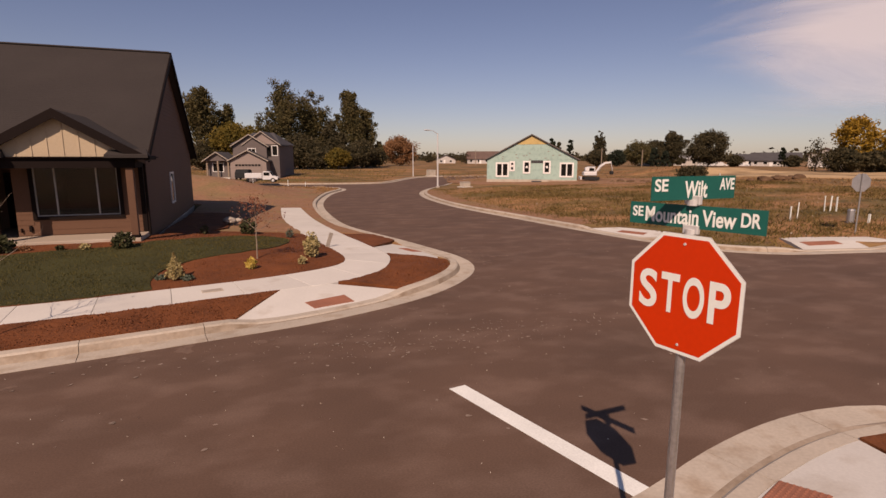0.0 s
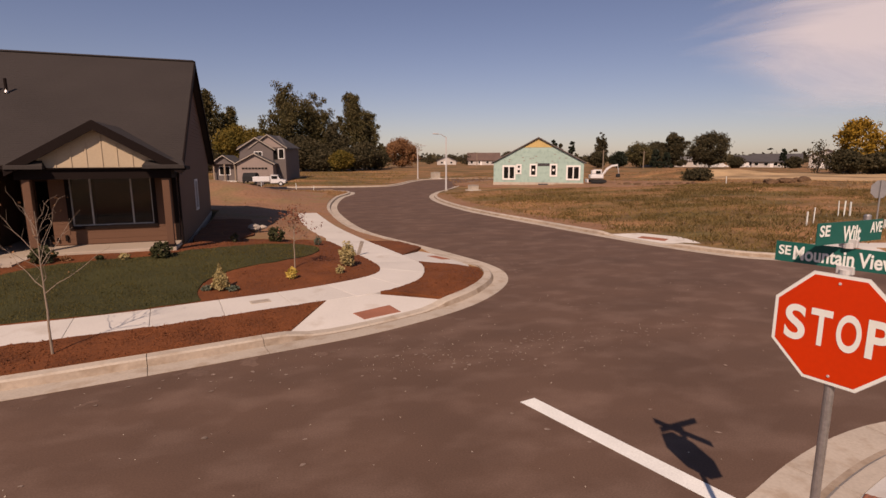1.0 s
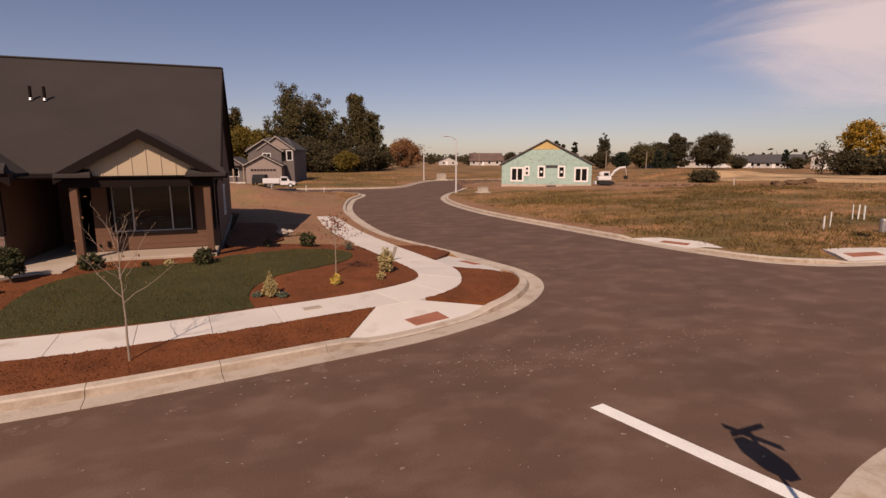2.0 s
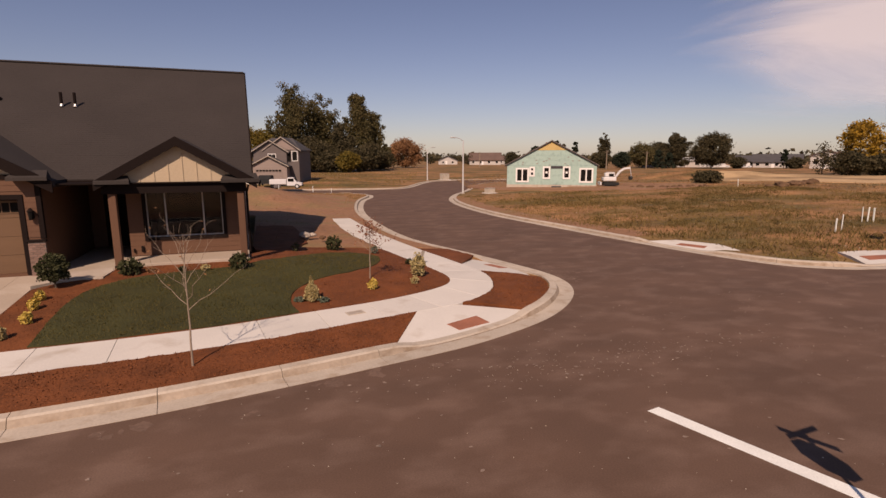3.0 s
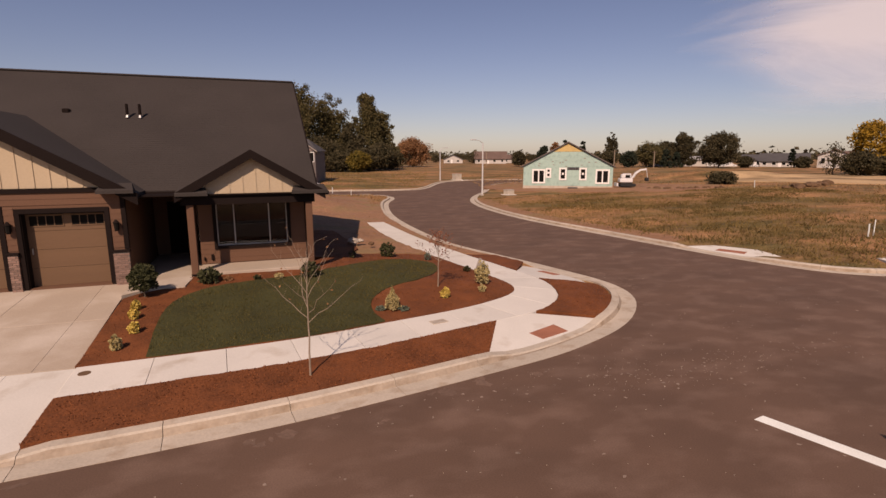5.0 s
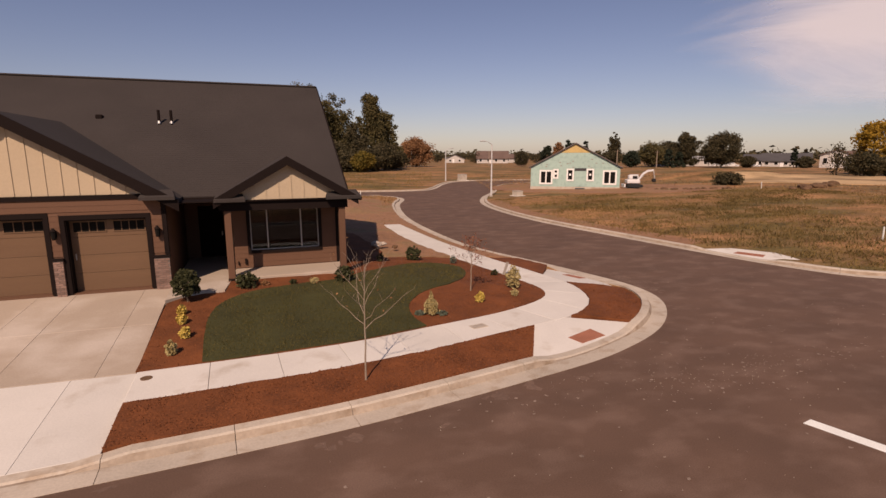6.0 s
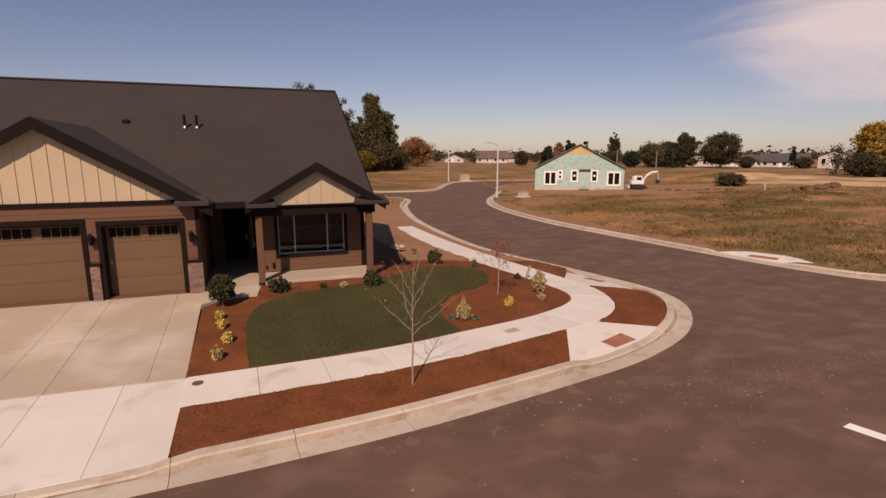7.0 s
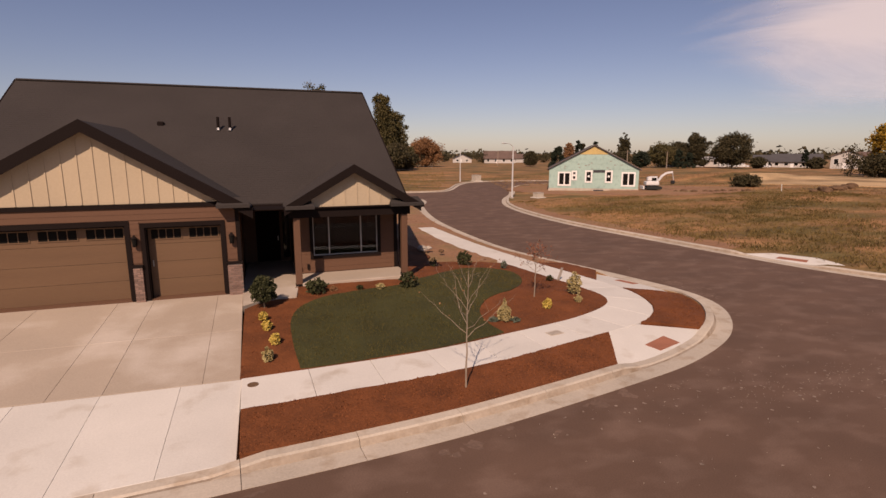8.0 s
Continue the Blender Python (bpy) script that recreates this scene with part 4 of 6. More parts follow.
# small roof returns at the gable feet
for u0, u1, v0, v1, z in ((-4.42, -3.45, -1.82, -1.36, 3.46), (-0.8, 0.42, -1.82, -1.36, 3.46), (-6.5, -5.5, -2.1, GV, 3.62), (-14.5, -13.5, -2.1, GV, 3.62)):
    bm = bmesh.new()
    vs = [bm.verts.new(p) for p in ((u0, v0, z), (u1, v0, z), (u1, v1, z), (u0, v1, z), (u0, v0, z + 0.1), (u1, v0, z + 0.1), (u1 - 0.1, v1, z + 0.3), (u0 + 0.1, v1, z + 0.3))]
    for f in ((0, 3, 2, 1), (4, 5, 6, 7), (0, 1, 5, 4), (1, 2, 6, 5), (2, 3, 7, 6), (3, 0, 4, 7)):
        bm.faces.new([vs[i] for i in f])
    part("roof_return", bm, M_ROOF, house)
# downpipe and gutter end at the corner
bm = bmesh.new()
tube(bm, (0.05, -0.35, 3.3), (-0.02, 0.02, 3.0), 0.04, 0.04, 6)
tube(bm, (-0.02, 0.02, 3.0), (-0.02, 0.02, 0.75), 0.04, 0.04, 6)
part("downpipe", bm, M_TRIM, house, "dark downpipe at the corner")
part("side_gutter", boxes((0.33, 0.46, -1.75, -0.5, 3.4, 3.53), bevel=0.02), M_TRIM, house)


def roof_pipe(u, v):
    z = main_z(v)
    bm = tube(bmesh.new(), (u, v, z - 0.05), (u, v, z + 0.55), 0.055, 0.055, 10)
    p = part("roof_pipe", bm, M_TRIM, house, "dark plumbing vent pipe with a pale flashing")
    bm = bmesh.new()
    tube(bm, (u, v - 0.03, z + 0.0), (u, v, z + 0.1), 0.075, 0.058, 10)
    part("flashing", bm, M_GALV, p)


roof_pipe(-6.55, 4.1)
roof_pipe(-6.1, 4.1)
bm = boxes((-8.83, -8.57, 4.38, 4.62, main_z(4.5) - 0.1, main_z(4.5) + 0.11), bevel=0.04)
part("roof_vent", bm, M_TRIM, house, "low dark roof vent box")

# ---- stop sign with street names ----
SIGN = np.array((3.645, 1.433))
TURN = -1.284          # direction of the sign's right edge


def text_mesh(words, x0, x1, z0, z1, y, material, name, parent, label=""):
    """Lettering that fills the given width and height on a face that looks to -y."""
    cu = bpy.data.curves.new(name, "FONT")
    cu.body, cu.size, cu.extrude, cu.offset = words, 1.0, 0.001, 0.024
    tmp = bpy.data.objects.new(name, cu)
    scene.collection.objects.link(tmp)
    me = bpy.data.meshes.new_from_object(tmp.evaluated_get(bpy.context.evaluated_depsgraph_get()))
    bpy.data.objects.remove(tmp)
    me.materials.clear()
    me.materials.append(material)
    co = np.array([v.co for v in me.vertices])
    lo, hi = co.min(0), co.max(0)
    for v in me.vertices:
        v.co = (x0 + (v.co.x - lo[0]) / (hi[0] - lo[0]) * (x1 - x0), y - 0.001 * (v.co.z > 0), z0 + (v.co.y - lo[1]) / (hi[1] - lo[1]) * (z1 - z0))
    ob = new(name, me)
    ob.parent = parent
    return tagged(ob, label)


def octagon(bm, r, y0, y1):
    k = [((math.cos(a) * r / math.cos(math.pi / 8)), (math.sin(a) * r / math.cos(math.pi / 8))) for a in (math.pi / 8 + i * math.pi / 4 for i in range(8))]
    a = [bm.verts.new((x, y0, z)) for x, z in k]
    b = [bm.verts.new((x, y1, z)) for x, z in k]
    bm.faces.new(a)
    bm.faces.new(b[::-1])
    for i in range(8):
        bm.faces.new((a[i], b[i], b[(i + 1) % 8], a[(i + 1) % 8]))
    return bm


def stop_sign(base, z0, turn, height, label, lettered):
    s = tagged(new("stop_sign"), label, "road sign")
    s.matrix_world = Matrix.Translation((*base, z0)) @ Matrix.Rotation(turn, 4, "Z")
    bm = bmesh.new()
    tube(bm, (0, 0.045, -0.3), (0, 0.045, height + 0.4), 0.03, 0.03, 12)
    part("post", bm, M_GALV, s, "round galvanised steel post")
    cz = height
    p = part("sign_plate", octagon(bmesh.new(), 0.381, 0.0, 0.003), M_ALU if lettered else M_GALV, s)
    p.location = (0, 0, cz)
    if not lettered:
        return s
    q = part("white_border", octagon(bmesh.new(), 0.378, -0.0015, -0.0005), M_SIGNWHITE, s)
    q.location = (0, 0, cz)
    q = part("red_face", octagon(bmesh.new(), 0.357, -0.003, -0.0018), M_RED, s)
    q.location = (0, 0, cz)
    word = part("lettering", bmesh.new(), M_SIGNWHITE, s, "white STOP lettering")
    for c, x, w in (("S", -0.236, 0.132), ("T", -0.078, 0.128), ("O", 0.083, 0.138), ("P", 0.245, 0.13)):
        text_mesh(c, x - w / 2, x + w / 2, cz - 0.127, cz + 0.127, -0.0045, M_SIGNWHITE, "letter", word)
    for z in (cz + 0.32, cz - 0.32):
        b = tube(bmesh.new(), (0, -0.008, z), (0, -0.002, z), 0.008, 0.01, 8)
        part("bolt", b, M_ALU, s)
    return s


sign = stop_sign(SIGN, 0.12, TURN, 2.508, "red octagonal stop sign on a steel post carrying two street names", True)


def blade(z, yaw, length, words, name):
    hold = part(name, boxes((-length / 2, length / 2, -0.003, 0.003, -0.07, 0.07)), M_SIGNGREEN, sign, "green street name blade")
    hold.matrix_local = Matrix.Translation((0, 0.045, z)) @ Matrix.Rotation(yaw, 4, "Z")
    for w, f0, f1, h0, h1 in words:
        text_mesh(w, length * (f0 - 0.5), length * (f1 - 0.5), -0.07 + 0.14 * h0, -0.07 + 0.14 * h1, -0.005, M_SIGNWHITE, "lettering", hold)
    return hold


blade(2.992, 0.123, 0.83, [("SE", 0.025, 0.115, 0.34, 0.82), ("Mountain", 0.135, 0.55, 0.14, 0.84), ("View", 0.575, 0.81, 0.14, 0.84), ("DR", 0.84, 0.965, 0.26, 0.84)], "name_blade")
blade(3.168, 1.415, 0.67, [("SE", 0.03, 0.18, 0.38, 0.9), ("Wilt", 0.375, 0.65, 0.06, 0.8), ("AVE", 0.80, 0.985, 0.38, 0.9)], "name_blade")
for z0, z1 in ((2.885, 2.918), (3.062, 3.097)):
    bm = tube(bmesh.new(), (0, 0.045, z0), (0, 0.045, z1), 0.035, 0.035, 12)
    box(bm, -0.05, 0.05, 0.03, 0.06, z1 - 0.03, z1 + 0.025, bevel=0.004)
    part("bracket", bm, M_ALU, sign, "cast bracket")
stop_sign((24.7, 16.0), 0.1, radians(160), 2.3, "back of a stop sign on a thin post across the street", False)


# ---- street lamps ----
def street_lamp(x, y, yaw, h=6.0):
    s = tagged(new("street_lamp"), "pale street lamp with a short arm on a tall pole", "street lamp", "street lamps")
    s.matrix_world = pose(x, y, 0.1, 0, 0, yaw)
    part("pole", tube(bmesh.new(), (0, 0, -0.2), (0, 0, h), 0.105, 0.065, 10), M_ALU, s)
    part("base", boxes((-0.16, 0.16, -0.16, 0.16, -0.1, 0.18), bevel=0.02), M_KERB, s)
    bm = bmesh.new()
    tube(bm, (0, 0, h - 0.05), (-0.6, 0, h + 0.25), 0.04, 0.035, 8)
    tube(bm, (-0.6, 0, h + 0.25), (-1.1, 0, h + 0.32), 0.035, 0.03, 8)
    part("arm", bm, M_ALU, s)
    bm = bmesh.new()
    box(bm, -1.75, -1.05, -0.13, 0.13, h + 0.26, h + 0.38, bevel=0.05)
    part("lamp_head", bm, M_ALU, s)


street_lamp(15.9, 55.7, 20)
street_lamp(20.3, 90.8, 200, 5.6)

# ---- plants and trees ----
L_COTTON = leaf_mat("cottonwood_leaves", (0.05, 0.048, 0.019), (0.14, 0.108, 0.045))
L_YELLOWGREEN = leaf_mat("turning_leaves", (0.09, 0.075, 0.016), (0.19, 0.125, 0.022))
L_ORANGE = leaf_mat("orange_leaves", (0.18, 0.085, 0.038), (0.32, 0.165, 0.08))
L_GOLD = leaf_mat("golden_leaves", (0.20, 0.12, 0.018), (0.40, 0.23, 0.03))
L_DARK = leaf_mat("dark_leaves", (0.034, 0.032, 0.016), (0.092, 0.072, 0.036))
L_CONIFER = leaf_mat("conifer_needles", (0.014, 0.021, 0.013), (0.036, 0.044, 0.026))
L_RED = leaf_mat("red_leaves", (0.20, 0.06, 0.035), (0.26, 0.12, 0.07))
L_SHRUB = leaf_mat("shrub_leaves", (0.028, 0.032, 0.013), (0.075, 0.075, 0.032))
L_LIME = leaf_mat("lime_leaves", (0.28, 0.22, 0.09), (0.5, 0.40, 0.2))
L_YELLOW = leaf_mat("yellow_leaves", (0.42, 0.30, 0.06), (0.68, 0.5, 0.14))
L_GREY = leaf_mat("grey_green_leaves", (0.07, 0.09, 0.06), (0.14, 0.16, 0.12))


def leaves(points, size, rng, long=1.5, up=0.0):
    """Small folded leaves at the points, turned at random: vertices and faces."""
    n = len(points)
    a = rng.normal(size=(n, 3))
    a[:, 2] += up
    a /= np.linalg.norm(a, axis=1)[:, None]
    b = np.cross(a, rng.normal(size=(n, 3)))
    b /= np.linalg.norm(b, axis=1)[:, None] + 1e-9
    c = np.cross(a, b)
    s = size * rng.uniform(0.6, 1.35, n)[:, None]
    p = np.asarray(points)
    v = np.stack([p - a * s * long / 2, p + b * s / 2 + c * s * 0.12, p + a * s * long / 2, p - b * s / 2 + c * s * 0.12], 1).reshape(-1, 3)
    f = np.arange(n * 4).reshape(n, 4)
    return v, f


def leaf_mesh(name, points, size, rng, material, long=1.5, up=0.0):
    v, f = leaves(points, size, rng, long, up)
    return pydata(name, v.tolist(), f.tolist(), material)


def limb(bm, a, b, ra, rb, rng, bend=0.12, pieces=4, sides=7):
    """A crooked tapering limb; gives its points."""
    a, b = np.array(a, float), np.array(b, float)
    k = np.linalg.norm(b - a)
    pts = [a + (b - a) * i / pieces + (rng.normal(size=3) * bend * k / pieces if 0 < i < pieces else 0) for i in range(pieces + 1)]
    for i in range(pieces):
        r0, r1 = ra + (rb - ra) * i / pieces, ra + (rb - ra) * (i + 1) / pieces
        tube(bm, pts[i], pts[i + 1], r0, r1, sides, caps=i == pieces - 1)
    return pts


def tree(x, y, top, width, material, label, category="tree", shape="broad", seed=1, leaf=0.55, base=None, count=5200, bare=0.0, group=""):
    """A trunk with limbs, and a crown of leaves in uneven clumps with gaps."""
    rng = np.random.default_rng(seed)
    z0 = float(field(np.array([[x, y]]))[0]) - 0.1 if base is None else base
    h = top - z0
    t = tagged(new("tree"), label, category, group)
    t.location = (x, y, z0)
    bm = bmesh.new()
    r = max(0.12, h * 0.02)
    trunk = limb(bm, (0, 0, -0.2), (rng.normal() * 0.03 * h, rng.normal() * 0.03 * h, h * 0.82), r, r * 0.2, rng, 0.05, 6)
    clumps = []
    n = 130 if shape != "column" else 40
    if shape == "broad":
        # plumes of leaves along rising limbs, thinner at the tips
        for i in range(15):
            f0 = rng.uniform(0.12, 0.7)
            ang = i * 2.4 + rng.uniform(-0.5, 0.5)
            f1 = min(1.0, f0 + rng.uniform(0.18, 0.5))
            reach = width / 2 * (1.0 - 0.72 * f1 ** 2.2) * rng.uniform(0.7, 1.15)
            a = np.array(trunk[min(6, int(f0 * 6))])
            b = np.array((reach * math.cos(ang), reach * math.sin(ang), h * f1 * 0.97))
            limb(bm, a, b, r * 0.4, r * 0.06, rng, 0.12, 4, 5)
            for g in np.linspace(0.35, 1.0, 8):
                c = a + (b - a) * g + rng.normal(size=3) * width * 0.035
                clumps.append((c, width * (0.23 - 0.14 * g) * rng.uniform(0.7, 1.3)))
        for i in range(22):
            ang, q = rng.uniform(0, 2 * math.pi), rng.uniform(0.1, 1.0)
            clumps.append((np.array((width * 0.42 * q * math.cos(ang), width * 0.42 * q * math.sin(ang), h * rng.uniform(0.06, 0.4))), width * rng.uniform(0.07, 0.12)))
        for q in np.linspace(0.45, 0.97, 12):
            clumps.append((np.array((rng.normal() * 0.05 * width, rng.normal() * 0.05 * width, h * q)), width * (0.16 - 0.1 * q)))
        n = len(clumps)
    for i in range(n if shape != "broad" else 0):
        f = rng.uniform(0.0, 1.0) ** 0.85
        if shape == "broad":
            reach = width / 2 * (math.sin(math.pi * min(1, (f + 0.12) / 1.12) ** 0.8) ** 0.6) * rng.uniform(0.55, 1.05)
        elif shape == "round":
            reach = width / 2 * math.sqrt(max(0.02, 1 - (2 * f - 1) ** 2)) * rng.uniform(0.5, 1.08)
        else:
            reach = width / 2 * (1 - 0.75 * f) * rng.uniform(0.6, 1.1)
        ang = rng.uniform(0, 2 * math.pi)
        z = h * ((0.06 if shape != "round" else 0.14) + (0.9 if shape != "round" else 0.70) * f)
        c = np.array((reach * math.cos(ang), reach * math.sin(ang), z))
        clumps.append((c, width * rng.uniform(0.07, 0.19) * (0.75 if shape == "column" else 1)))
        if i % 8 == 0:
            k = trunk[min(5, max(1, int(f * 5)))]
            limb(bm, k, c, r * 0.35, r * 0.06, rng, 0.15, 3, 5)
    part("trunk", bm, M_BARK, t, "grey-brown trunk and limbs")
    pts = []
    for c, s in clumps:
        m = int(count / n * (1 - bare))
        d = rng.normal(size=(m, 3))
        d *= (rng.uniform(0.1, 1.25, m) ** 0.7 / np.linalg.norm(d, axis=1))[:, None]
        pts.append(c + d * s * np.array((1.15, 1.15, 0.95)))
    pts = np.vstack(pts)
    pts = pts[(pts[:, 2] > 0.05 * h) & (pts[:, 2] < h * 1.05)]
    part("crown", leaf_mesh("crown", pts, leaf, rng, material), None, t)
    return t


FAR = [  # x, y, top, width, leaves, shape, label
    (-21.2, 131.9, 19.1, 11, L_COTTON, "broad", "tall dark green cottonwood behind the grey house"),
    (-17.0, 139.5, 15.7, 10, L_COTTON, "broad", "dark green cottonwood at the end of the row"),
    (-12.5, 126.0, 11.9, 10.5, L_YELLOWGREEN, "round", "yellowing tree behind the grey house"),
    (-2.3, 136.7, 22.1, 13.5, L_COTTON, "broad", "tallest green cottonwood of the grove"),
    (4.7, 140.7, 20.0, 12.5, L_COTTON, "broad", "tall green cottonwood in the grove"),
    (-6.4, 130.6, 15.0, 8, L_COTTON, "broad", "green cottonwood beside the grove"),
    (13.5, 138.3, 20.3, 9.5, L_COTTON, "broad", "tall green cottonwood with a pointed crown"),
    (18.0, 143.8, 16.0, 8.5, L_COTTON, "broad", "green cottonwood at the edge of the grove"),
    (8.7, 134.6, 12.4, 9, L_DARK, "broad", "dark tree low in the grove"),
    (0.5, 130.5, 9.5, 9, L_DARK, "round", "dark undergrowth tree in the grove"),
    (15.5, 131.0, 8.5, 7, L_DARK, "round", "dark low tree in the grove"),
    (9.1, 122.5, 6.0, 5, L_YELLOWGREEN, "round", "small yellow-green tree before the grove"),
    (-3.0, 128.0, 6.5, 8, L_DARK, "round", "dense undergrowth at the grove's foot"),
    (5.0, 127.5, 6.0, 8, L_DARK, "round", "dense bush at the grove's foot"),
    (12.5, 129.0, 6.5, 8, L_DARK, "round", "dense dark bush at the grove's foot"),
    (18.5, 136.0, 6.5, 7, L_DARK, "round", "dense bush at the grove's end"),
    (-19.0, 127.0, 7.0, 9, L_DARK, "round", "dense bush behind the grey house"),
    (24.1, 162.2, 8.5, 3.4, L_DARK, "broad", "small dark tree beyond the grove"),
    (31.8, 168.1, 10.8, 10, L_ORANGE, "round", "round autumn tree with orange leaves"),
    (88.9, 142.2, 11.6, 4.8, L_DARK, "broad", "narrow dark poplar beyond the field"),
    (86.5, 140.0, 6.0, 5, L_DARK, "round", "dark low tree beside the poplar"),
    (93.0, 139.0, 6.0, 5, L_CONIFER, "round", "dark bushy tree beyond the field"),
    (102.3, 141.8, 9.4, 8, L_COTTON, "round", "green tree beyond the field"),
    (110.0, 144.0, 9.2, 9.5, L_DARK, "round", "broad dark tree beyond the field"),
    (112.5, 138.7, 11.2, 8.5, L_DARK, "broad", "tall dark tree in the far group"),
    (100.0, 131.1, 6.2, 3.4, L_CONIFER, "column", "small dark conifer before the far group"),
    (105.5, 133.0, 5.6, 3.2, L_CONIFER, "column", "small bluish conifer before the far group"),
    (115.6, 127.5, 11.8, 10.5, L_DARK, "round", "broad round dark tree standing alone"),
    (122.7, 124.9, 4.3, 4, L_DARK, "round", "small dark tree before the far roofs"),
    (134.4, 120.1, 6.3, 2.4, L_CONIFER, "column", "thin dark conifer by the far roofs"),
    (134.7, 116.8, 4.2, 4, L_DARK, "round", "small dark tree by the far roofs"),
    (94.6, 71.2, 5.4, 6.0, L_DARK, "round", "dark sprawling bush at the field's edge"),
    (99.5, 68.6, 4.7, 6.5, L_DARK, "round", "dark dense bush under the golden tree"),
    (103.5, 76.1, 12.3, 7.0, L_GOLD, "round", "golden autumn tree at the field's edge"),
    (108.0, 71.5, 10.2, 6.5, L_GOLD, "round", "second golden tree beyond the field"),
    (79.2, 150.0, 8.6, 2.4, L_DARK, "column", "thin dark tree behind the unfinished house"),
    (79.9, 143.9, 8.9, 3.0, L_CONIFER, "column", "pointed conifer behind the unfinished house"),
    (67.2, 163.0, 6.4, 4.5, L_DARK, "round", "small round tree behind the unfinished house"),
    (56.7, 123.6, 6.8, 4.5, L_CONIFER, "column", "dark conifer behind the unfinished house"),
    (64.0, 131.1, 8.0, 4.0, L_ORANGE, "broad", "brownish tree behind the unfinished house"),
    (71.2, 138.5, 8.9, 3.4, L_CONIFER, "column", "tall conifer behind the unfinished house"),
    (61.4, 251.8, 5.2, 5, L_DARK, "round", "small far tree on the horizon"),
    (77.7, 268.2, 6.0, 8, L_DARK, "round", "low far tree on the horizon"),
    (73.2, 227.8, 5.8, 8, L_DARK, "round", "broad dark far tree on the horizon"),
    (90.2, 245.3, 4.8, 8, L_DARK, "round", "low dark far tree on the horizon"),
    (102.0, 225.0, 5.0, 6, L_DARK, "round", "low tree by the far houses")]
for i, (x, y, top, w, m, shape, lab) in enumerate(FAR):
    far = math.hypot(x, y) > 200
    tree(x, y, top, w, m, lab, "tree", shape, 100 + i, 0.3 if w > 6 else 0.26, count=15500 if w > 8 else 6500 if not far else 1800)
tree(93.6, 75.7, 6.8, 5.5, L_DARK, "half-bare brownish shrub tree at the field's edge", "tree", "broad", 55, 0.25, count=1500, bare=0.5)

# far woods on the horizon
rng = np.random.default_rng(5)
pts = []
for i in range(420):
    ang = rng.uniform(-0.5, 1.25)
    r = rng.uniform(420, 620)
    c = np.array((1.5 + r * math.sin(ang), r * math.cos(ang), 0.3 + rng.uniform(0.3, 2.3)))
    pts.append(c + rng.normal(size=(40, 3)) * np.array((5, 5, 1.5 + rng.uniform(0, 1.2))))
tagged(new("far_woods", leaf_mesh("far_woods", np.vstack(pts), 2.4, rng, L_DARK)), "dark low woods along the horizon", "woods", kind="stuff")


def shrub(name, x, y, w, h, material, label, category, group="", leaf=0.06, count=700, stem=0.0, cone=False, seed=1):
    """A small bush: stems and a crown of single leaves."""
    rng = np.random.default_rng(seed)
    s = tagged(new(name), label, category, group)
    s.location = (x, y, float(lot(np.array([[x, y]]))[0]) + 0.03)
    bm = bmesh.new()
    for i in range(5):
        a = rng.uniform(0, 2 * math.pi)
        limb(bm, (0, 0, -0.05) if stem == 0 else (0, 0, stem), (w * 0.3 * math.cos(a), w * 0.3 * math.sin(a), stem + (h - stem) * 0.7), 0.012, 0.004, rng, 0.2, 3, 5)
    if stem:
        tube(bm, (0, 0, -0.05), (0, 0, stem + 0.1), 0.03, 0.022, 7)
    part("stems", bm, M_BARK, s)
    d = rng.normal(size=(count, 3))
    d /= np.linalg.norm(d, axis=1)[:, None]
    d *= (rng.uniform(0.35, 1.0, count) ** 0.4)[:, None]
    lump = 1 + 0.22 * np.sin(d[:, 0] * 7 + seed) * np.cos(d[:, 1] * 6 + 2 * seed) + 0.12 * np.sin(d[:, 2] * 9)
    p = d * lump[:, None] * np.array((w / 2, w / 2, (h - stem) / 2)) + np.array((0, 0, stem + (h - stem) / 2))
    if cone:
        f = np.clip(p[:, 2] / h, 0, 1)
        p[:, :2] *= (1.25 * (1 - f) + 0.12)[:, None]
    p[:, 2] = np.maximum(p[:, 2], 0.01)
    part("foliage", leaf_mesh("foliage", p, leaf, rng, material), None, s)
    return s


shrub("round_bush", -8.96, 15.68, 0.76, 0.95, L_SHRUB, "dense dark green ball-shaped bush on a short stem", "bush", leaf=0.055, count=2600, stem=0.18, seed=3)
for x, y, w, h, sd in ((-7.36, 16.76, 0.66, 0.46, 4), (-4.18, 16.95, 0.6, 0.5, 5), (-0.85, 20.95, 0.62, 0.6, 6)):
    shrub("shrub", x, y, w, h, L_SHRUB, "low broad-leaved green shrub in mulch", "shrub", "shrubs by the porch", 0.08, 420, seed=sd)
for x, y, w, h, m, sd in ((-6.8, 16.9, 0.26, 0.16, L_ORANGE, 7), (-5.2, 16.85, 0.28, 0.2, L_LIME, 8), (1.25, 14.63, 0.24, 0.22, L_LIME, 9), (-5.9, 16.9, 0.22, 0.16, L_SHRUB, 10), (-2.4, 20.4, 0.3, 0.35, L_SHRUB, 11), (0.75, 20.2, 0.3, 0.35, L_GREY, 12), (1.7, 17.7, 0.28, 0.22, L_SHRUB, 13)):
    shrub("small_plant", x, y, w, h, m, "tiny newly planted bush in mulch", "plant", "small plants in the beds", 0.05, 160, seed=sd)
shrub("dwarf_conifer", -1.95, 13.38, 0.46, 0.66, L_LIME, "pale yellow-green cone-shaped dwarf conifer", "bush", leaf=0.045, count=1300, cone=True, seed=14)
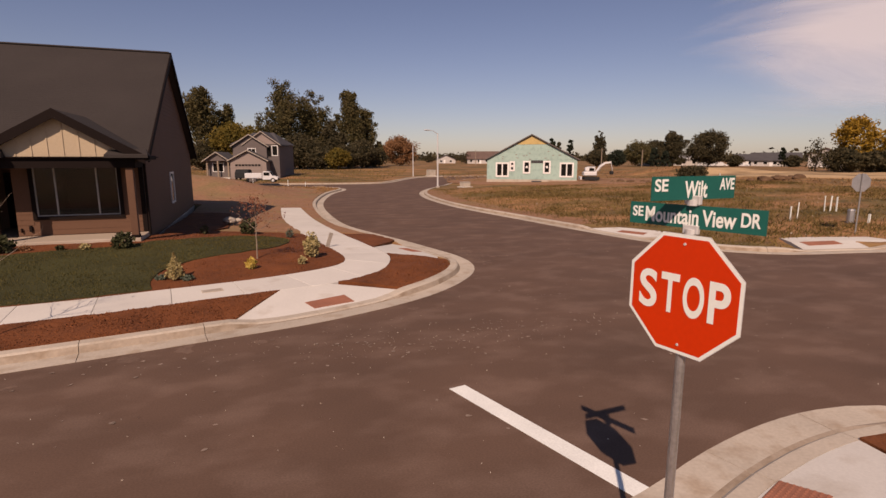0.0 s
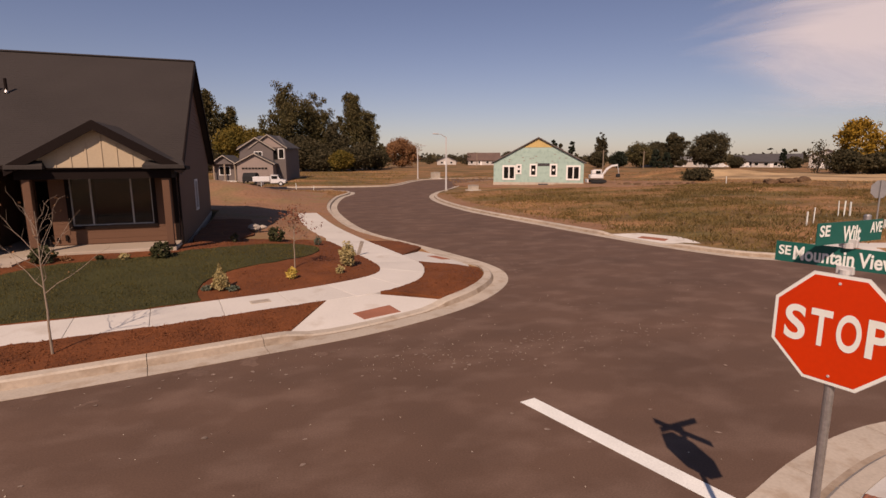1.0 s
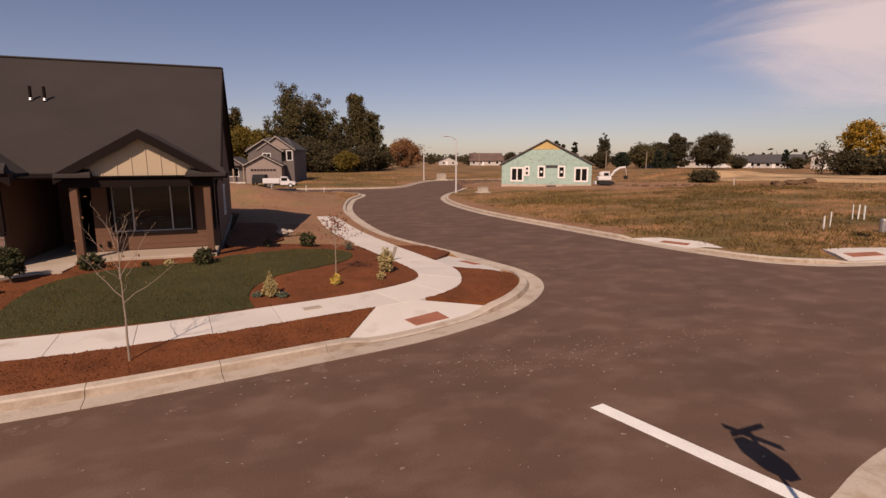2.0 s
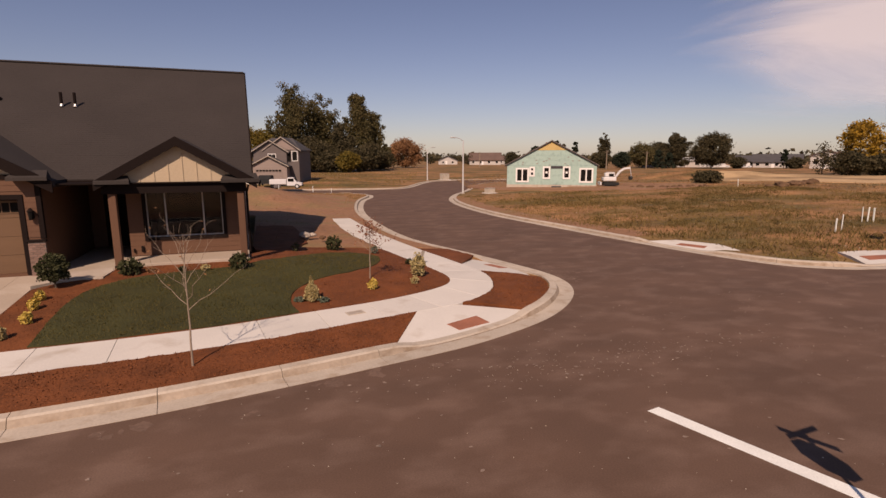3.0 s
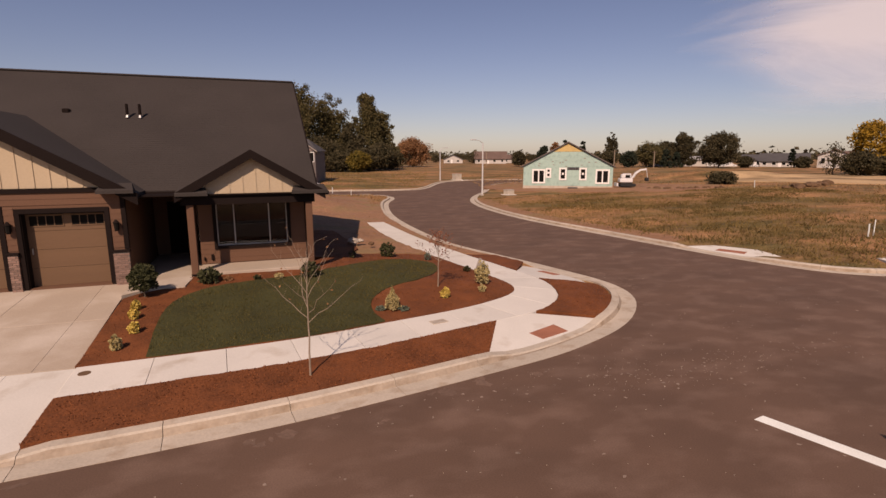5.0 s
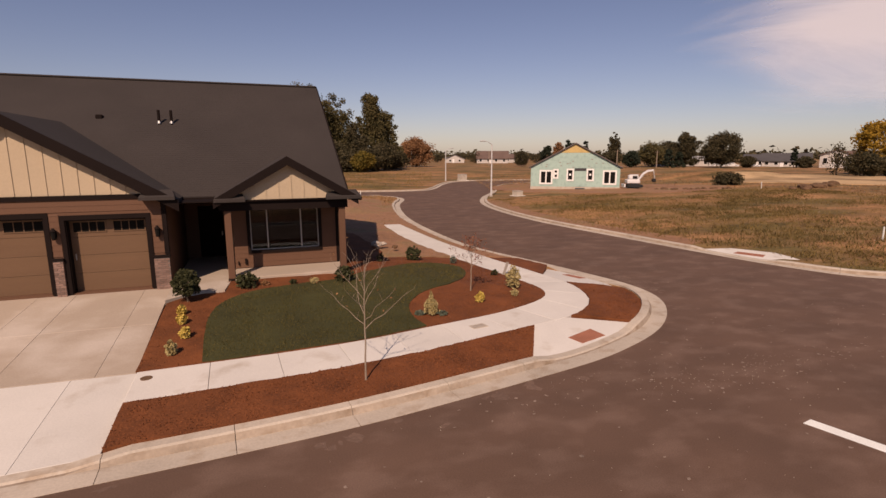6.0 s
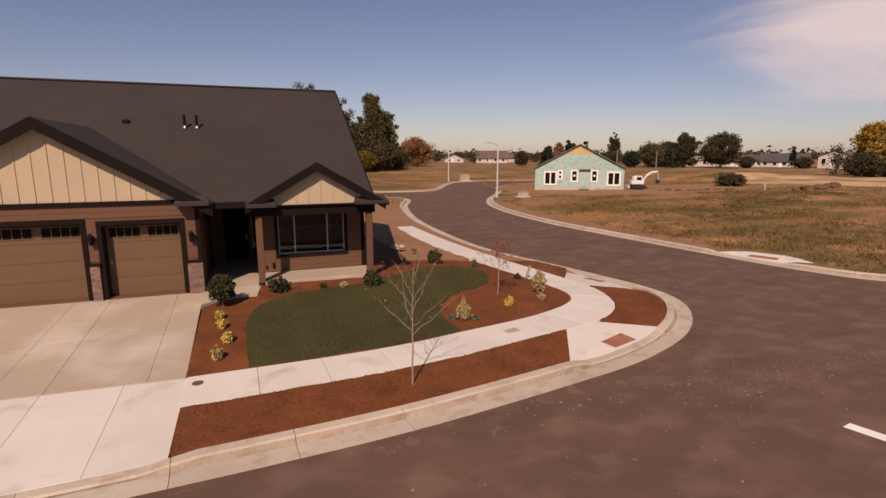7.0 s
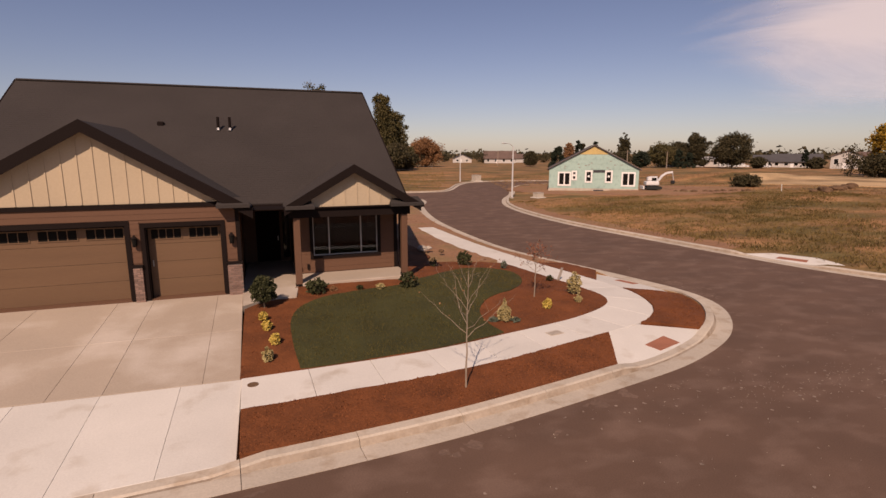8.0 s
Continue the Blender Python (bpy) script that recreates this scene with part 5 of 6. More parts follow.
for x, y in ((-2.28, 13.42), (-1.62, 13.3)):
    shrub("small_plant", x, y, 0.3, 0.12, L_GREY, "grey-green low plant beside the dwarf conifer", "plant", "", 0.05, 150, seed=int(x * 10) + 40)
shrub("tall_shrub", 1.55, 15.45, 0.5, 0.74, L_LIME, "upright yellow-green shrub at the sidewalk's bend", "shrub", leaf=0.06, count=700, seed=16)
shrub("yellow_flower", -0.14, 14.16, 0.27, 0.32, L_YELLOW, "bright yellow flowering plant in mulch", "flower", "yellow plants", 0.06, 260, seed=17)
for k, (x, y) in enumerate(((-8.93, 14.65), (-8.78, 13.92), (-8.53, 12.95), (-8.66, 12.0))):
    shrub("yellow_flower", x, y, 0.24, 0.27 if k < 3 else 0.32, L_YELLOW if k < 3 else L_LIME, "yellow-leaved small plant along the driveway", "flower", "yellow plants", 0.06, 230, seed=20 + k)


def young_tree(x, y, h, fork, spread, label, leaf_m, count, seed, branches=9):
    """A thin whip of a tree: long low limbs that lie out, short steep ones above, fine twigs."""
    rng = np.random.default_rng(seed)
    t = tagged(new("young_tree"), label, "tree")
    t.location = (x, y, float(lot(np.array([[x, y]]))[0]) + 0.02)
    bm = bmesh.new()
    limb(bm, (0, 0, -0.1), (0.03, -0.02, h * 0.97), 0.024, 0.004, rng, 0.025, 9, 8)
    tips = []
    for i in range(branches):
        g = i / (branches - 1)
        f = fork + (0.88 - fork) * g
        a = i * 2.62 + rng.uniform(-0.25, 0.25)
        ln = spread * (1.0 - 0.72 * g) * rng.uniform(0.8, 1.15)
        b0 = np.array((0.02 * f, -0.01 * f, h * f))
        b1 = b0 + np.array((ln * math.cos(a), ln * math.sin(a), ln * (0.7 + 1.3 * g) * rng.uniform(0.8, 1.2)))
        ps = limb(bm, b0, b1, 0.0085 - 0.004 * g, 0.002, rng, 0.12, 5, 5)
        for q in ps[1:]:
            e = q + rng.normal(size=3) * 0.07 + np.array((0.05 * math.cos(a), 0.05 * math.sin(a), 0.12))
            tube(bm, q, e, 0.0028, 0.0012, 4)
            tips.append(e)
        tips += ps[2:]
    part("trunk", bm, M_PALEBARK, t, "thin pale trunk with fine twigs")
    tips = np.array(tips)
    p = tips[rng.integers(0, len(tips), count)] + rng.normal(size=(count, 3)) * 0.05
    part("foliage", leaf_mesh("foliage", p, 0.04, rng, leaf_m), None, t)


young_tree(-4.35, 9.63, 2.75, 0.42, 0.95, "nearly bare young street tree in the mulch strip", L_ORANGE, 26, 31, 13)
young_tree(-0.08, 15.3, 1.7, 0.5, 0.62, "small young tree with sparse red leaves", L_RED, 420, 32, 11)

# lawn blades, bark chips, weeds
rng = np.random.default_rng(9)


def scatter(poly, count, rng):
    poly = np.array(poly, float)
    lo, hi = poly.min(0), poly.max(0)
    p = rng.uniform(lo, hi, (count * 3, 2))
    return p[inside(p, poly)][:count]


def blades(p, z, h, w, rng, lean=0.35):
    """Single upright grass blades: vertices and faces."""
    n = len(p)
    a = rng.uniform(0, 2 * math.pi, n)
    hh = h * rng.uniform(0.5, 1.3, n)
    d = np.c_[np.cos(a), np.sin(a)] * (w / 2)
    le = rng.normal(size=(n, 2)) * lean * hh[:, None]
    v = np.stack([np.c_[p - d, z], np.c_[p + d, z], np.c_[p + le, z + hh]], 1).reshape(-1, 3)
    return v, np.arange(n * 3).reshape(n, 3)


def stuff(name, v, f, material, label, category):
    return tagged(new(name, pydata(name, v.tolist(), f.tolist(), material)), label, category, kind="stuff")


p = scatter(LAWN, 26000, rng)
v, f = blades(p, lot(p) + 0.05, 0.045, 0.02, rng)
stuff("lawn_grass", v, f, M_BLADE, "short dark green lawn grass", "grass")
for name, poly, n, top in (("mulch_chips", [(-9.07, 9.78)] + strip[1:], 6500, strip_h), ("mulch_chips", bed, 11000, mulch_h), ("mulch_chips", isl + back_arc(K1, (5.76, 15.4), (4.04, 11.78)), 2000, island_h)):
    p = scatter(poly, n, rng)
    p = p[~inside(p, LAWN)]
    z = top(p) + 0.006
    v, f = leaves(np.c_[p, z - 0.002], 0.021, rng, 2.2)
    stuff(name, v, f, M_CHIP, "loose red-brown bark chips", "mulch")

DRY = [tuple(q) for q in smooth([(59, 63), (63, 57.5), (69, 50), (92, 46), (112, 56), (97, 74), (81, 82), (67, 73), (59, 63)], 2.0)[:-1]]
# weeds over the open field, thicker and greener near the street
F_NEAR = back_arc(K2[::-1], (13.7, 27), (16.6, 15.4)) + back_arc(K2[::-1], (17.4, 14.6), (40, 12)) + [(52, 20), (52, 50), (40, 50), (20, 52), (15.5, 52)] + back_arc(K2[::-1], (13.8, 50), (13.7, 27))
p = scatter(F_NEAR, 52000, rng)
keep = np.array([noise.noise(Vector((x * 0.07, y * 0.16, 7))) for x, y in p]) * 1.9 + rng.uniform(-0.3, 0.3, len(p)) > 0.05
no_pave = (away(p, LINES) > 1.0) & ~inside(p, [(14.3, 22.6), (15.2, 16.6), (17.2, 17.2), (16.3, 21.3)]) & ~inside(p, [(18.6, 13.5), (24.6, 13), (24.4, 15.5), (20, 15.7)])
g = p[keep & no_pave]
v, f = blades(g, field(g) - 0.02, 0.16, 0.05, rng, 0.9)
stuff("field_weeds", v, f, M_GREENWEED, "green and brown weeds in the field", "weeds")
g = p[~keep & no_pave]
v, f = blades(g, field(g) - 0.02, 0.065, 0.05, rng, 1.0)
stuff("dry_grass", v, f, M_STRAW, "short dry tan grass in the field", "grass")
g = scatter([(52, 20), (110, 10), (120, 60), (90, 75), (60, 110), (30, 110), (20, 66), (48, 50)], 22000, rng)
g = g[~inside(g, DRY)]
v, f = blades(g, field(g) - 0.02, 0.16, 0.14, rng, 0.9)
stuff("dry_grass", v, f, M_STRAW, "dry tan grass farther out in the field", "grass")
g = scatter([(2.5, 54), (-12, 60), (-28, 60), (-30, 64), (-2, 61), (3, 60), (5, 56.5), (3.3, 50), (1.5, 44)], 5000, rng)
v, f = blades(g, field(g) - 0.03, 0.2, 0.08, rng, 0.5)
stuff("dry_grass", v, f, M_STRAW, "patchy grass at the side street", "grass")
g = scatter([(-30, 74), (-2, 71), (11, 72), (19, 95), (25, 120), (-30, 120)], 9000, rng)
v, f = blades(g, field(g) - 0.03, 0.22, 0.1, rng, 0.5)
stuff("dry_grass", v, f, M_GREENWEED, "grass between the side street and the grove", "grass")
g = scatter(dirt_area, 900, rng)
v, f = blades(g, field(g) + 0.03, 0.16, 0.05, rng, 0.6)
stuff("sparse_weeds", v, f, M_STRAW, "sparse weeds on bare dirt", "weeds")

# pale dry grass beyond, bare dirt round the building site
M_TAN = mat("pale_dry_grass", (0.46, 0.31, 0.17), 0.97, var=0.25, large=0.15, fine=4, bump=0.5, second=(0.20, 0.135, 0.07), amount=0.4, spot=0.12)
area("dry_patch", DRY, 2.5, lambda q: field(q) + 0.1, M_TAN, "pale dry grass patch across the field", "grass", "stuff", 0.05)
area("building_site", [tuple(q) for q in smooth([(20.5, 63), (24, 56), (30, 51.5), (37, 49.5), (45, 52), (50, 58), (46, 66), (40, 74), (28, 76), (21, 70), (20.5, 63)], 1.5)[:-1]], 1.5, lambda q: field(q) + 0.08, M_DIRT, "bare brown dirt round the unfinished house", "dirt", "stuff", 0.05)

# specks and grit on the asphalt
p = np.vstack([rng.uniform((-8, 3.5), (12, 12), (280, 2)), rng.normal(size=(230, 2)) * (2.6, 0.6) + (3.0, 8.3)])
p = p[inside(p, ROAD)]
p = p[away(p, LINES) > 0.3]
v, f = leaves(np.c_[p, np.full(len(p), 0.006)], 0.014, rng, 1.6)
stuff("road_grit", v, f, M_KERB, "pale grit and crumbs on the asphalt", "grit")

# pale scuffs and dropped mortar on the asphalt, dust swept out at the corner
def flat_spots(p, size, rng, z=0.006, sides=7):
    """Thin uneven flat spots on the street: vertices and faces."""
    a = np.linspace(0, 2 * math.pi, sides, endpoint=False)
    r = size * rng.uniform(0.35, 1.0, (len(p), sides)) * rng.uniform(0.4, 1.3, (len(p), 1))
    turn, thin_ = rng.uniform(0, math.pi, (len(p), 1)), rng.uniform(0.3, 1.0, (len(p), 1))
    x, y = r * np.cos(a), r * np.sin(a) * thin_
    v = np.stack([p[:, :1] + x * np.cos(turn) - y * np.sin(turn), p[:, 1:] + x * np.sin(turn) + y * np.cos(turn), np.repeat(z + 2e-5 * np.arange(len(p))[:, None], sides, 1)], 2).reshape(-1, 3)
    return v, np.arange(len(v)).reshape(len(p), sides)


M_SCUFF = mat("pale_scuffs", (0.235, 0.175, 0.14), 0.95, var=0.45, large=1.2, fine=20, bump=0.1)
M_DUST = mat("street_dust", (0.142, 0.089, 0.066), 0.97, var=0.3, large=0.8, fine=12, bump=0.05)
street = np.array([(-12, 2.2), (4.2, 3.4), (10, 6), (18, 11), (14, 22), (10, 40), (5, 40), (6.8, 15), (4, 10.5), (-12, 6.6)])
p = np.vstack([scatter(street, 230, rng), rng.normal(size=(110, 2)) * (2.8, 0.5) + (3.2, 8.2)])
p = p[away(p, LINES) > 0.35]
v, f = flat_spots(p, 0.05, rng)
stuff("road_scuffs", v, f, M_SCUFF, "pale scuffs and crumbs trodden into the asphalt", "scuffs")
edge_line = np.vstack([offset(K1, -0.25), offset(K2, -0.25)])
edge_line = edge_line[(edge_line[:, 1] < 60) & (edge_line[:, 0] > -12) & (edge_line[:, 0] < 20)]
p = np.vstack([edge_line[rng.integers(0, len(edge_line), 110)] + rng.normal(size=(110, 2)) * 0.22, rng.normal(size=(60, 2)) * (0.35, 1.3) + (7.0, 16.2)])
p = p[inside(p, ROAD)]
v, f = flat_spots(p, 0.2, rng, 0.0015, 9)
stuff("road_dust", v, f, M_DUST, "thin tan dust drifted on the asphalt by the kerbs", "dust")

# dirt verge and darker weed clumps along the field's kerb
verge_a = back_arc(K2[::-1], (14.2, 50), (14.9, 22.2), 0.8)
verge_b = back_arc(K2[::-1], (14.9, 50), (16.6, 22.6), 2.3)
area("dirt_verge", verge_a + [(p[0] + 0.5 * noise.noise(Vector((p[0], p[1], 4))), p[1]) for p in verge_b[::-1]], 0.6, lambda q: np.minimum(field(q) + 0.03, 0.15 + 0.03 * away(q, LINES)), M_DIRT, "bare dusty dirt along the field's kerb", "dirt", "structure", 0.02)
L_WEED = leaf_mat("dark_field_weeds", (0.085, 0.066, 0.022), (0.19, 0.122, 0.045))
c = scatter(F_NEAR, 2600, rng)
c = c[np.array([noise.noise(Vector((x * 0.09, y * 0.2, 31))) for x, y in c]) + rng.uniform(-0.25, 0.2, len(c)) > 0.0]
c = c[(away(c, LINES) > 1.8) & ~inside(c, [(14.3, 22.6), (15.2, 16.6), (17.4, 17.2), (16.3, 21.3)]) & ~inside(c, [(18.6, 13.5), (24.6, 13), (24.4, 15.9), (20, 16.2)])]
g = np.repeat(c, 22, 0) + rng.normal(size=(len(c) * 22, 2)) * 0.3
v, f = blades(g, field(g) - 0.02, 0.21, 0.06, rng, 0.55)
stuff("field_weeds", v, f, L_WEED, "clumps of taller dark weeds in the field", "weeds")
p = scatter(F_NEAR, 500, rng)
p = p[away(p, LINES) > 1.0]
v, f = leaves(np.c_[p, field(p) + 0.01], 0.06, rng, 1.2)
stuff("field_stones", v, f, M_KERB, "pale stones and litter in the rough ground", "stones")

# ---- buildings beyond ----
M_GREYSIDE = mat("grey_siding", (0.26, 0.205, 0.18), 0.8, var=0.1, large=0.5, fine=8, bump=0.1, stretch=(0.3, 0.3, 4))
M_GREYDARK = mat("dark_grey_siding", (0.125, 0.103, 0.096), 0.8, var=0.1, large=0.5, fine=8, bump=0.1, stretch=(0.3, 0.3, 4))
M_GREYROOF = mat("grey_shingles", (0.07, 0.066, 0.068), 0.9, var=0.2, large=0.6, fine=10, bump=0.3)
M_SHEATH = mat("green_sheathing", (0.31, 0.44, 0.39), 0.7, var=0.1, large=0.5, fine=6, bump=0.05, second=(0.25, 0.36, 0.32), amount=0.25, spot=2.2, per_piece=0.3)
M_OSB = mat("yellow_sheathing", (0.50, 0.36, 0.15), 0.8, var=0.15, large=1.0, fine=12, bump=0.1)
M_FELT = mat("roof_felt", (0.055, 0.052, 0.055), 0.9, var=0.2, large=0.8, fine=10, bump=0.2)
M_TYRE = mat("tyre_rubber", (0.02, 0.02, 0.02), 0.9, var=0.2, bump=0.1)
M_CARWHITE = mat("white_vehicle_paint", (0.62, 0.61, 0.60), 0.35, var=0.05, bump=0.0, spec=0.5)
M_STONE = mat("pale_rock", (0.36, 0.31, 0.26), 0.9, var=0.3, large=3, fine=20, bump=0.5)
M_CLOD = mat("dark_soil_clods", (0.12, 0.068, 0.038), 0.97, var=0.4, large=1.2, fine=10, bump=0.7)
M_FARWALL = mat("far_wall_paint", (0.45, 0.42, 0.39), 0.8, var=0.12, large=0.3, fine=4, bump=0.05)
M_BROWNROOF = mat("brown_far_roof", (0.13, 0.085, 0.07), 0.9, var=0.2, large=0.3, fine=5, bump=0.1)


def prism(bm, x0, x1, y0, y1, z0, ridge, along="y"):
    """A solid with a ridge: a gable body between two ends."""
    if along == "y":
        m = (x0 + x1) / 2
        p = [(x0, y0, z0), (x1, y0, z0), (m, y0, ridge), (x0, y1, z0), (x1, y1, z0), (m, y1, ridge)]
    else:
        m = (y0 + y1) / 2
        p = [(x0, y1, z0), (x0, y0, z0), (x0, m, ridge), (x1, y1, z0), (x1, y0, z0), (x1, m, ridge)]
    v = [bm.verts.new(q) for q in p]
    for f in ((0, 1, 2), (3, 5, 4), (0, 3, 4, 1), (1, 4, 5, 2), (0, 2, 5, 3)):
        bm.faces.new([v[i] for i in f])
    return bm


def gable_roof(parent, x0, x1, y0, y1, eave, ridge, material, over=0.35, thick=0.16, along="y", name="roof"):
    """Two sloping slabs that meet at the ridge."""
    bm = bmesh.new()
    if along == "y":
        m, k = (x0 + x1) / 2, (ridge - eave) / ((x1 - x0) / 2)
        for s, e in ((-1, x0), (1, x1)):
            a, b = e + s * over, eave - over * k
            q = [(a, y0 - over, b), (m, y0 - over, ridge), (m, y1 + over, ridge), (a, y1 + over, b)]
            plate(bm, [(p[0], p[1], p[2] + thick) for p in (q if s > 0 else q[::-1])], thick)
    else:
        m, k = (y0 + y1) / 2, (ridge - eave) / ((y1 - y0) / 2)
        for s, e in ((-1, y0), (1, y1)):
            a, b = e + s * over, eave - over * k
            q = [(x0 - over, a, b), (x0 - over, m, ridge), (x1 + over, m, ridge), (x1 + over, a, b)]
            plate(bm, [(p[0], p[1], p[2] + thick) for p in (q if s < 0 else q[::-1])], thick)
    return part(name, bm, material, parent)


def rake_trim(parent, x0, x1, y, eave, ridge, material, over=0.35):
    m, k = (x0 + x1) / 2, (ridge - eave) / ((x1 - x0) / 2)
    for s, e in ((-1, x0), (1, x1)):
        part("rake_trim", board(bmesh.new(), (e + s * over, y, eave - over * k + 0.18), (m, y, ridge + 0.18), 0.13, 0.06), material, parent)


def simple_window(parent, x0, x1, z0, z1, y, frame_m=None, bars=1, trim=0.09, bar=0.05, sticker=False):
    """A window on a wall that faces -y: surround, dark glass, bars."""
    w = part("window", boxes((x0 - trim, x1 + trim, y - 0.05, y - 0.004, z1, z1 + trim), (x0 - trim, x1 + trim, y - 0.05, y - 0.004, z0 - trim, z0),
                             (x0 - trim, x0, y - 0.05, y - 0.004, z0, z1), (x1, x1 + trim, y - 0.05, y - 0.004, z0, z1)), frame_m or M_WHITE, parent)
    part("pane", boxes((x0, x1, y - 0.02, y - 0.006, z0, z1)), M_DARK, w)
    for i in range(1, bars + 1):
        x = x0 + (x1 - x0) * i / (bars + 1)
        part("bar", boxes((x - bar / 2, x + bar / 2, y - 0.04, y - 0.02, z0, z1)), frame_m or M_WHITE, w)
    if sticker:
        x, z = (x0 + x1) / 2, (z0 + z1) / 2
        part("sticker", boxes((x - 0.13, x + 0.13, y - 0.024, y - 0.02, z - 0.1, z + 0.16)), M_WHITE, w, "white maker's sticker on the glass")
    return w


# grey two-storey house
gh = tagged(new("grey_house"), "grey two-storey house with pale trim behind a dirt lot", "house")
gh.matrix_world = pose(-3.7, 77.4, 0.62, 0, 0, -11)
part("garage_body", boxes((-5.0, 0, 0, 6, -0.3, 2.45)), M_GREYSIDE, gh)
part("garage_gable", prism(bmesh.new(), -5.0, 0, 0.0, 3, 2.45, 3.75), M_GREYSIDE, gh)
gable_roof(gh, -5.0, 0, 0, 4, 2.45, 3.75, M_GREYROOF)
rake_trim(gh, -5.0, 0, -0.37, 2.45, 3.75, M_STONE)
d = part("garage_door", boxes(*[(-4.4, -0.7, -0.05, -0.004, a, a + 0.5) for a in (0.0, 0.52, 1.04, 1.56)], bevel=0.01), M_GREYSIDE, gh, "grey sectional garage door")
for i in range(8):
    part("door_window", boxes((-4.3 + i * 0.45, -3.95 + i * 0.45, -0.065, -0.052, 1.66, 1.92)), M_DARK, d)
part("main_body", boxes((-5.2, 1.4, 2.0, 11.5, -0.3, 4.75)), M_GREYDARK, gh)
part("upper_gable", prism(bmesh.new(), -5.0, -0.3, 1.7, 5, 4.5, 6.0), M_GREYDARK, gh)
part("upper_wall", boxes((-5.0, -0.3, 1.7, 2.2, 2.4, 4.5)), M_GREYDARK, gh)
gable_roof(gh, -5.0, -0.3, 1.7, 6, 4.5, 6.0, M_GREYROOF)
rake_trim(gh, -5.0, -0.3, 1.33, 4.5, 6.0, M_STONE)
part("second_gable", prism(bmesh.new(), -3.4, 1.4, 1.9, 6, 4.75, 6.45), M_GREYSIDE, gh)
gable_roof(gh, -3.4, 1.4, 1.95, 6.5, 4.75, 6.45, M_GREYROOF)
rake_trim(gh, -3.4, 1.4, 1.58, 4.75, 6.45, M_STONE)
bm = bmesh.new()
v = [bm.verts.new(p) for p in ((-5.5, 1.9, 4.75), (1.7, 1.9, 4.75), (1.7, 11.8, 4.75), (-5.5, 11.8, 4.75), (-3.5, 6.8, 6.6), (-0.4, 6.8, 6.6))]
for f in ((0, 1, 5, 4), (1, 2, 5), (2, 3, 4, 5), (3, 0, 4), (3, 2, 1, 0)):
    bm.faces.new([v[i] for i in f])
part("hip_roof", bm, M_GREYROOF, gh)
part("entry_body", boxes((-8.6, -5.2, 1.2, 8, -0.3, 2.4)), M_GREYDARK, gh)
part("entry_gable", prism(bmesh.new(), -8.6, -5.3, 0.4, 3, 2.4, 3.5), M_GREYDARK, gh)
gable_roof(gh, -8.6, -5.3, 0.4, 5, 2.4, 3.5, M_GREYROOF)
rake_trim(gh, -8.6, -5.3, 0.03, 2.4, 3.5, M_STONE)
for x in (-8.4, -6.9, -5.45):
    part("porch_post", boxes((x - 0.1, x + 0.1, 0.45, 0.65, -0.2, 2.4)), M_PALEBARK, gh)
part("porch_deck", boxes((-8.6, -5.25, 0.35, 1.2, -0.3, 0.05)), M_CONC, gh)
simple_window(gh, -2.9, -1.9, 3.3, 4.1, 1.7, None, 1)
simple_window(gh, 0.45, 1.15, 3.2, 4.5, 2.0, None, 0)
simple_window(gh, -0.25, 0.25, 3.0, 4.5, 2.0, M_GREYDARK, 0)
simple_window(gh, -7.8, -6.4, 0.9, 2.0, 1.2, None, 1)


def wheel(parent, x, y, z, r, w=0.22, name="wheel"):
    bm = tube(bmesh.new(), (x, y - w / 2, z), (x, y + w / 2, z), r, r, 18)
    t = part(name, bm, M_TYRE, parent)
    bm = tube(bmesh.new(), (x, y - w / 2 - 0.01, z), (x, y + w / 2 + 0.01, z), r * 0.55, r * 0.55, 14)
    part("rim", bm, M_ALU, t)


def profile_body(name, prof, y0, y1, material, parent, bevel=0.04, label=""):
    """A shell from a side outline, with softened edges."""
    bm = bmesh.new()
    a = [bm.verts.new((x, y0, z)) for x, z in prof]
    b = [bm.verts.new((x, y1, z)) for x, z in prof]
    bm.faces.new(a[::-1])
    bm.faces.new(b)
    k = len(prof)
    for i in range(k):
        bm.faces.new((a[i], a[(i + 1) % k], b[(i + 1) % k], b[i]))
    bmesh.ops.recalc_face_normals(bm, faces=bm.faces)
    bmesh.ops.bevel(bm, geom=list(bm.edges), offset=bevel, segments=2, affect="EDGES")
    return part(name, bm, material, parent, label)


# white service truck, front to the right
tk = tagged(new("service_truck"), "white service truck with a closed utility body on dirt", "truck")
tk.matrix_world = pose(-3.6, 68.2, 0.38, 0, 0, -6) @ Matrix.Scale(0.74, 4)
part("chassis", boxes((-2.6, 2.2, -0.75, 0.75, 0.42, 0.6)), M_TYRE, tk)
cab = profile_body("cab", [(0.1, 0.5), (2.55, 0.5), (2.6, 0.95), (1.75, 1.12), (1.2, 1.85), (0.2, 1.9), (0.1, 1.2)], -0.92, 0.92, M_CARWHITE, tk)
part("windscreen", plate(bmesh.new(), [(1.72, -0.78, 1.16), (1.72, 0.78, 1.16), (1.24, 0.72, 1.8), (1.24, -0.72, 1.8)], 0.03), M_DARK, cab)
for s in (-1, 1):
    part("side_window", boxes((0.3, 1.25, s * 0.93 - 0.01, s * 0.93 + 0.01, 1.2, 1.72)), M_DARK, cab)
    part("headlight", boxes((2.56, 2.62, s * 0.7 - 0.12, s * 0.7 + 0.12, 0.72, 0.88), bevel=0.02), M_ALU, cab)
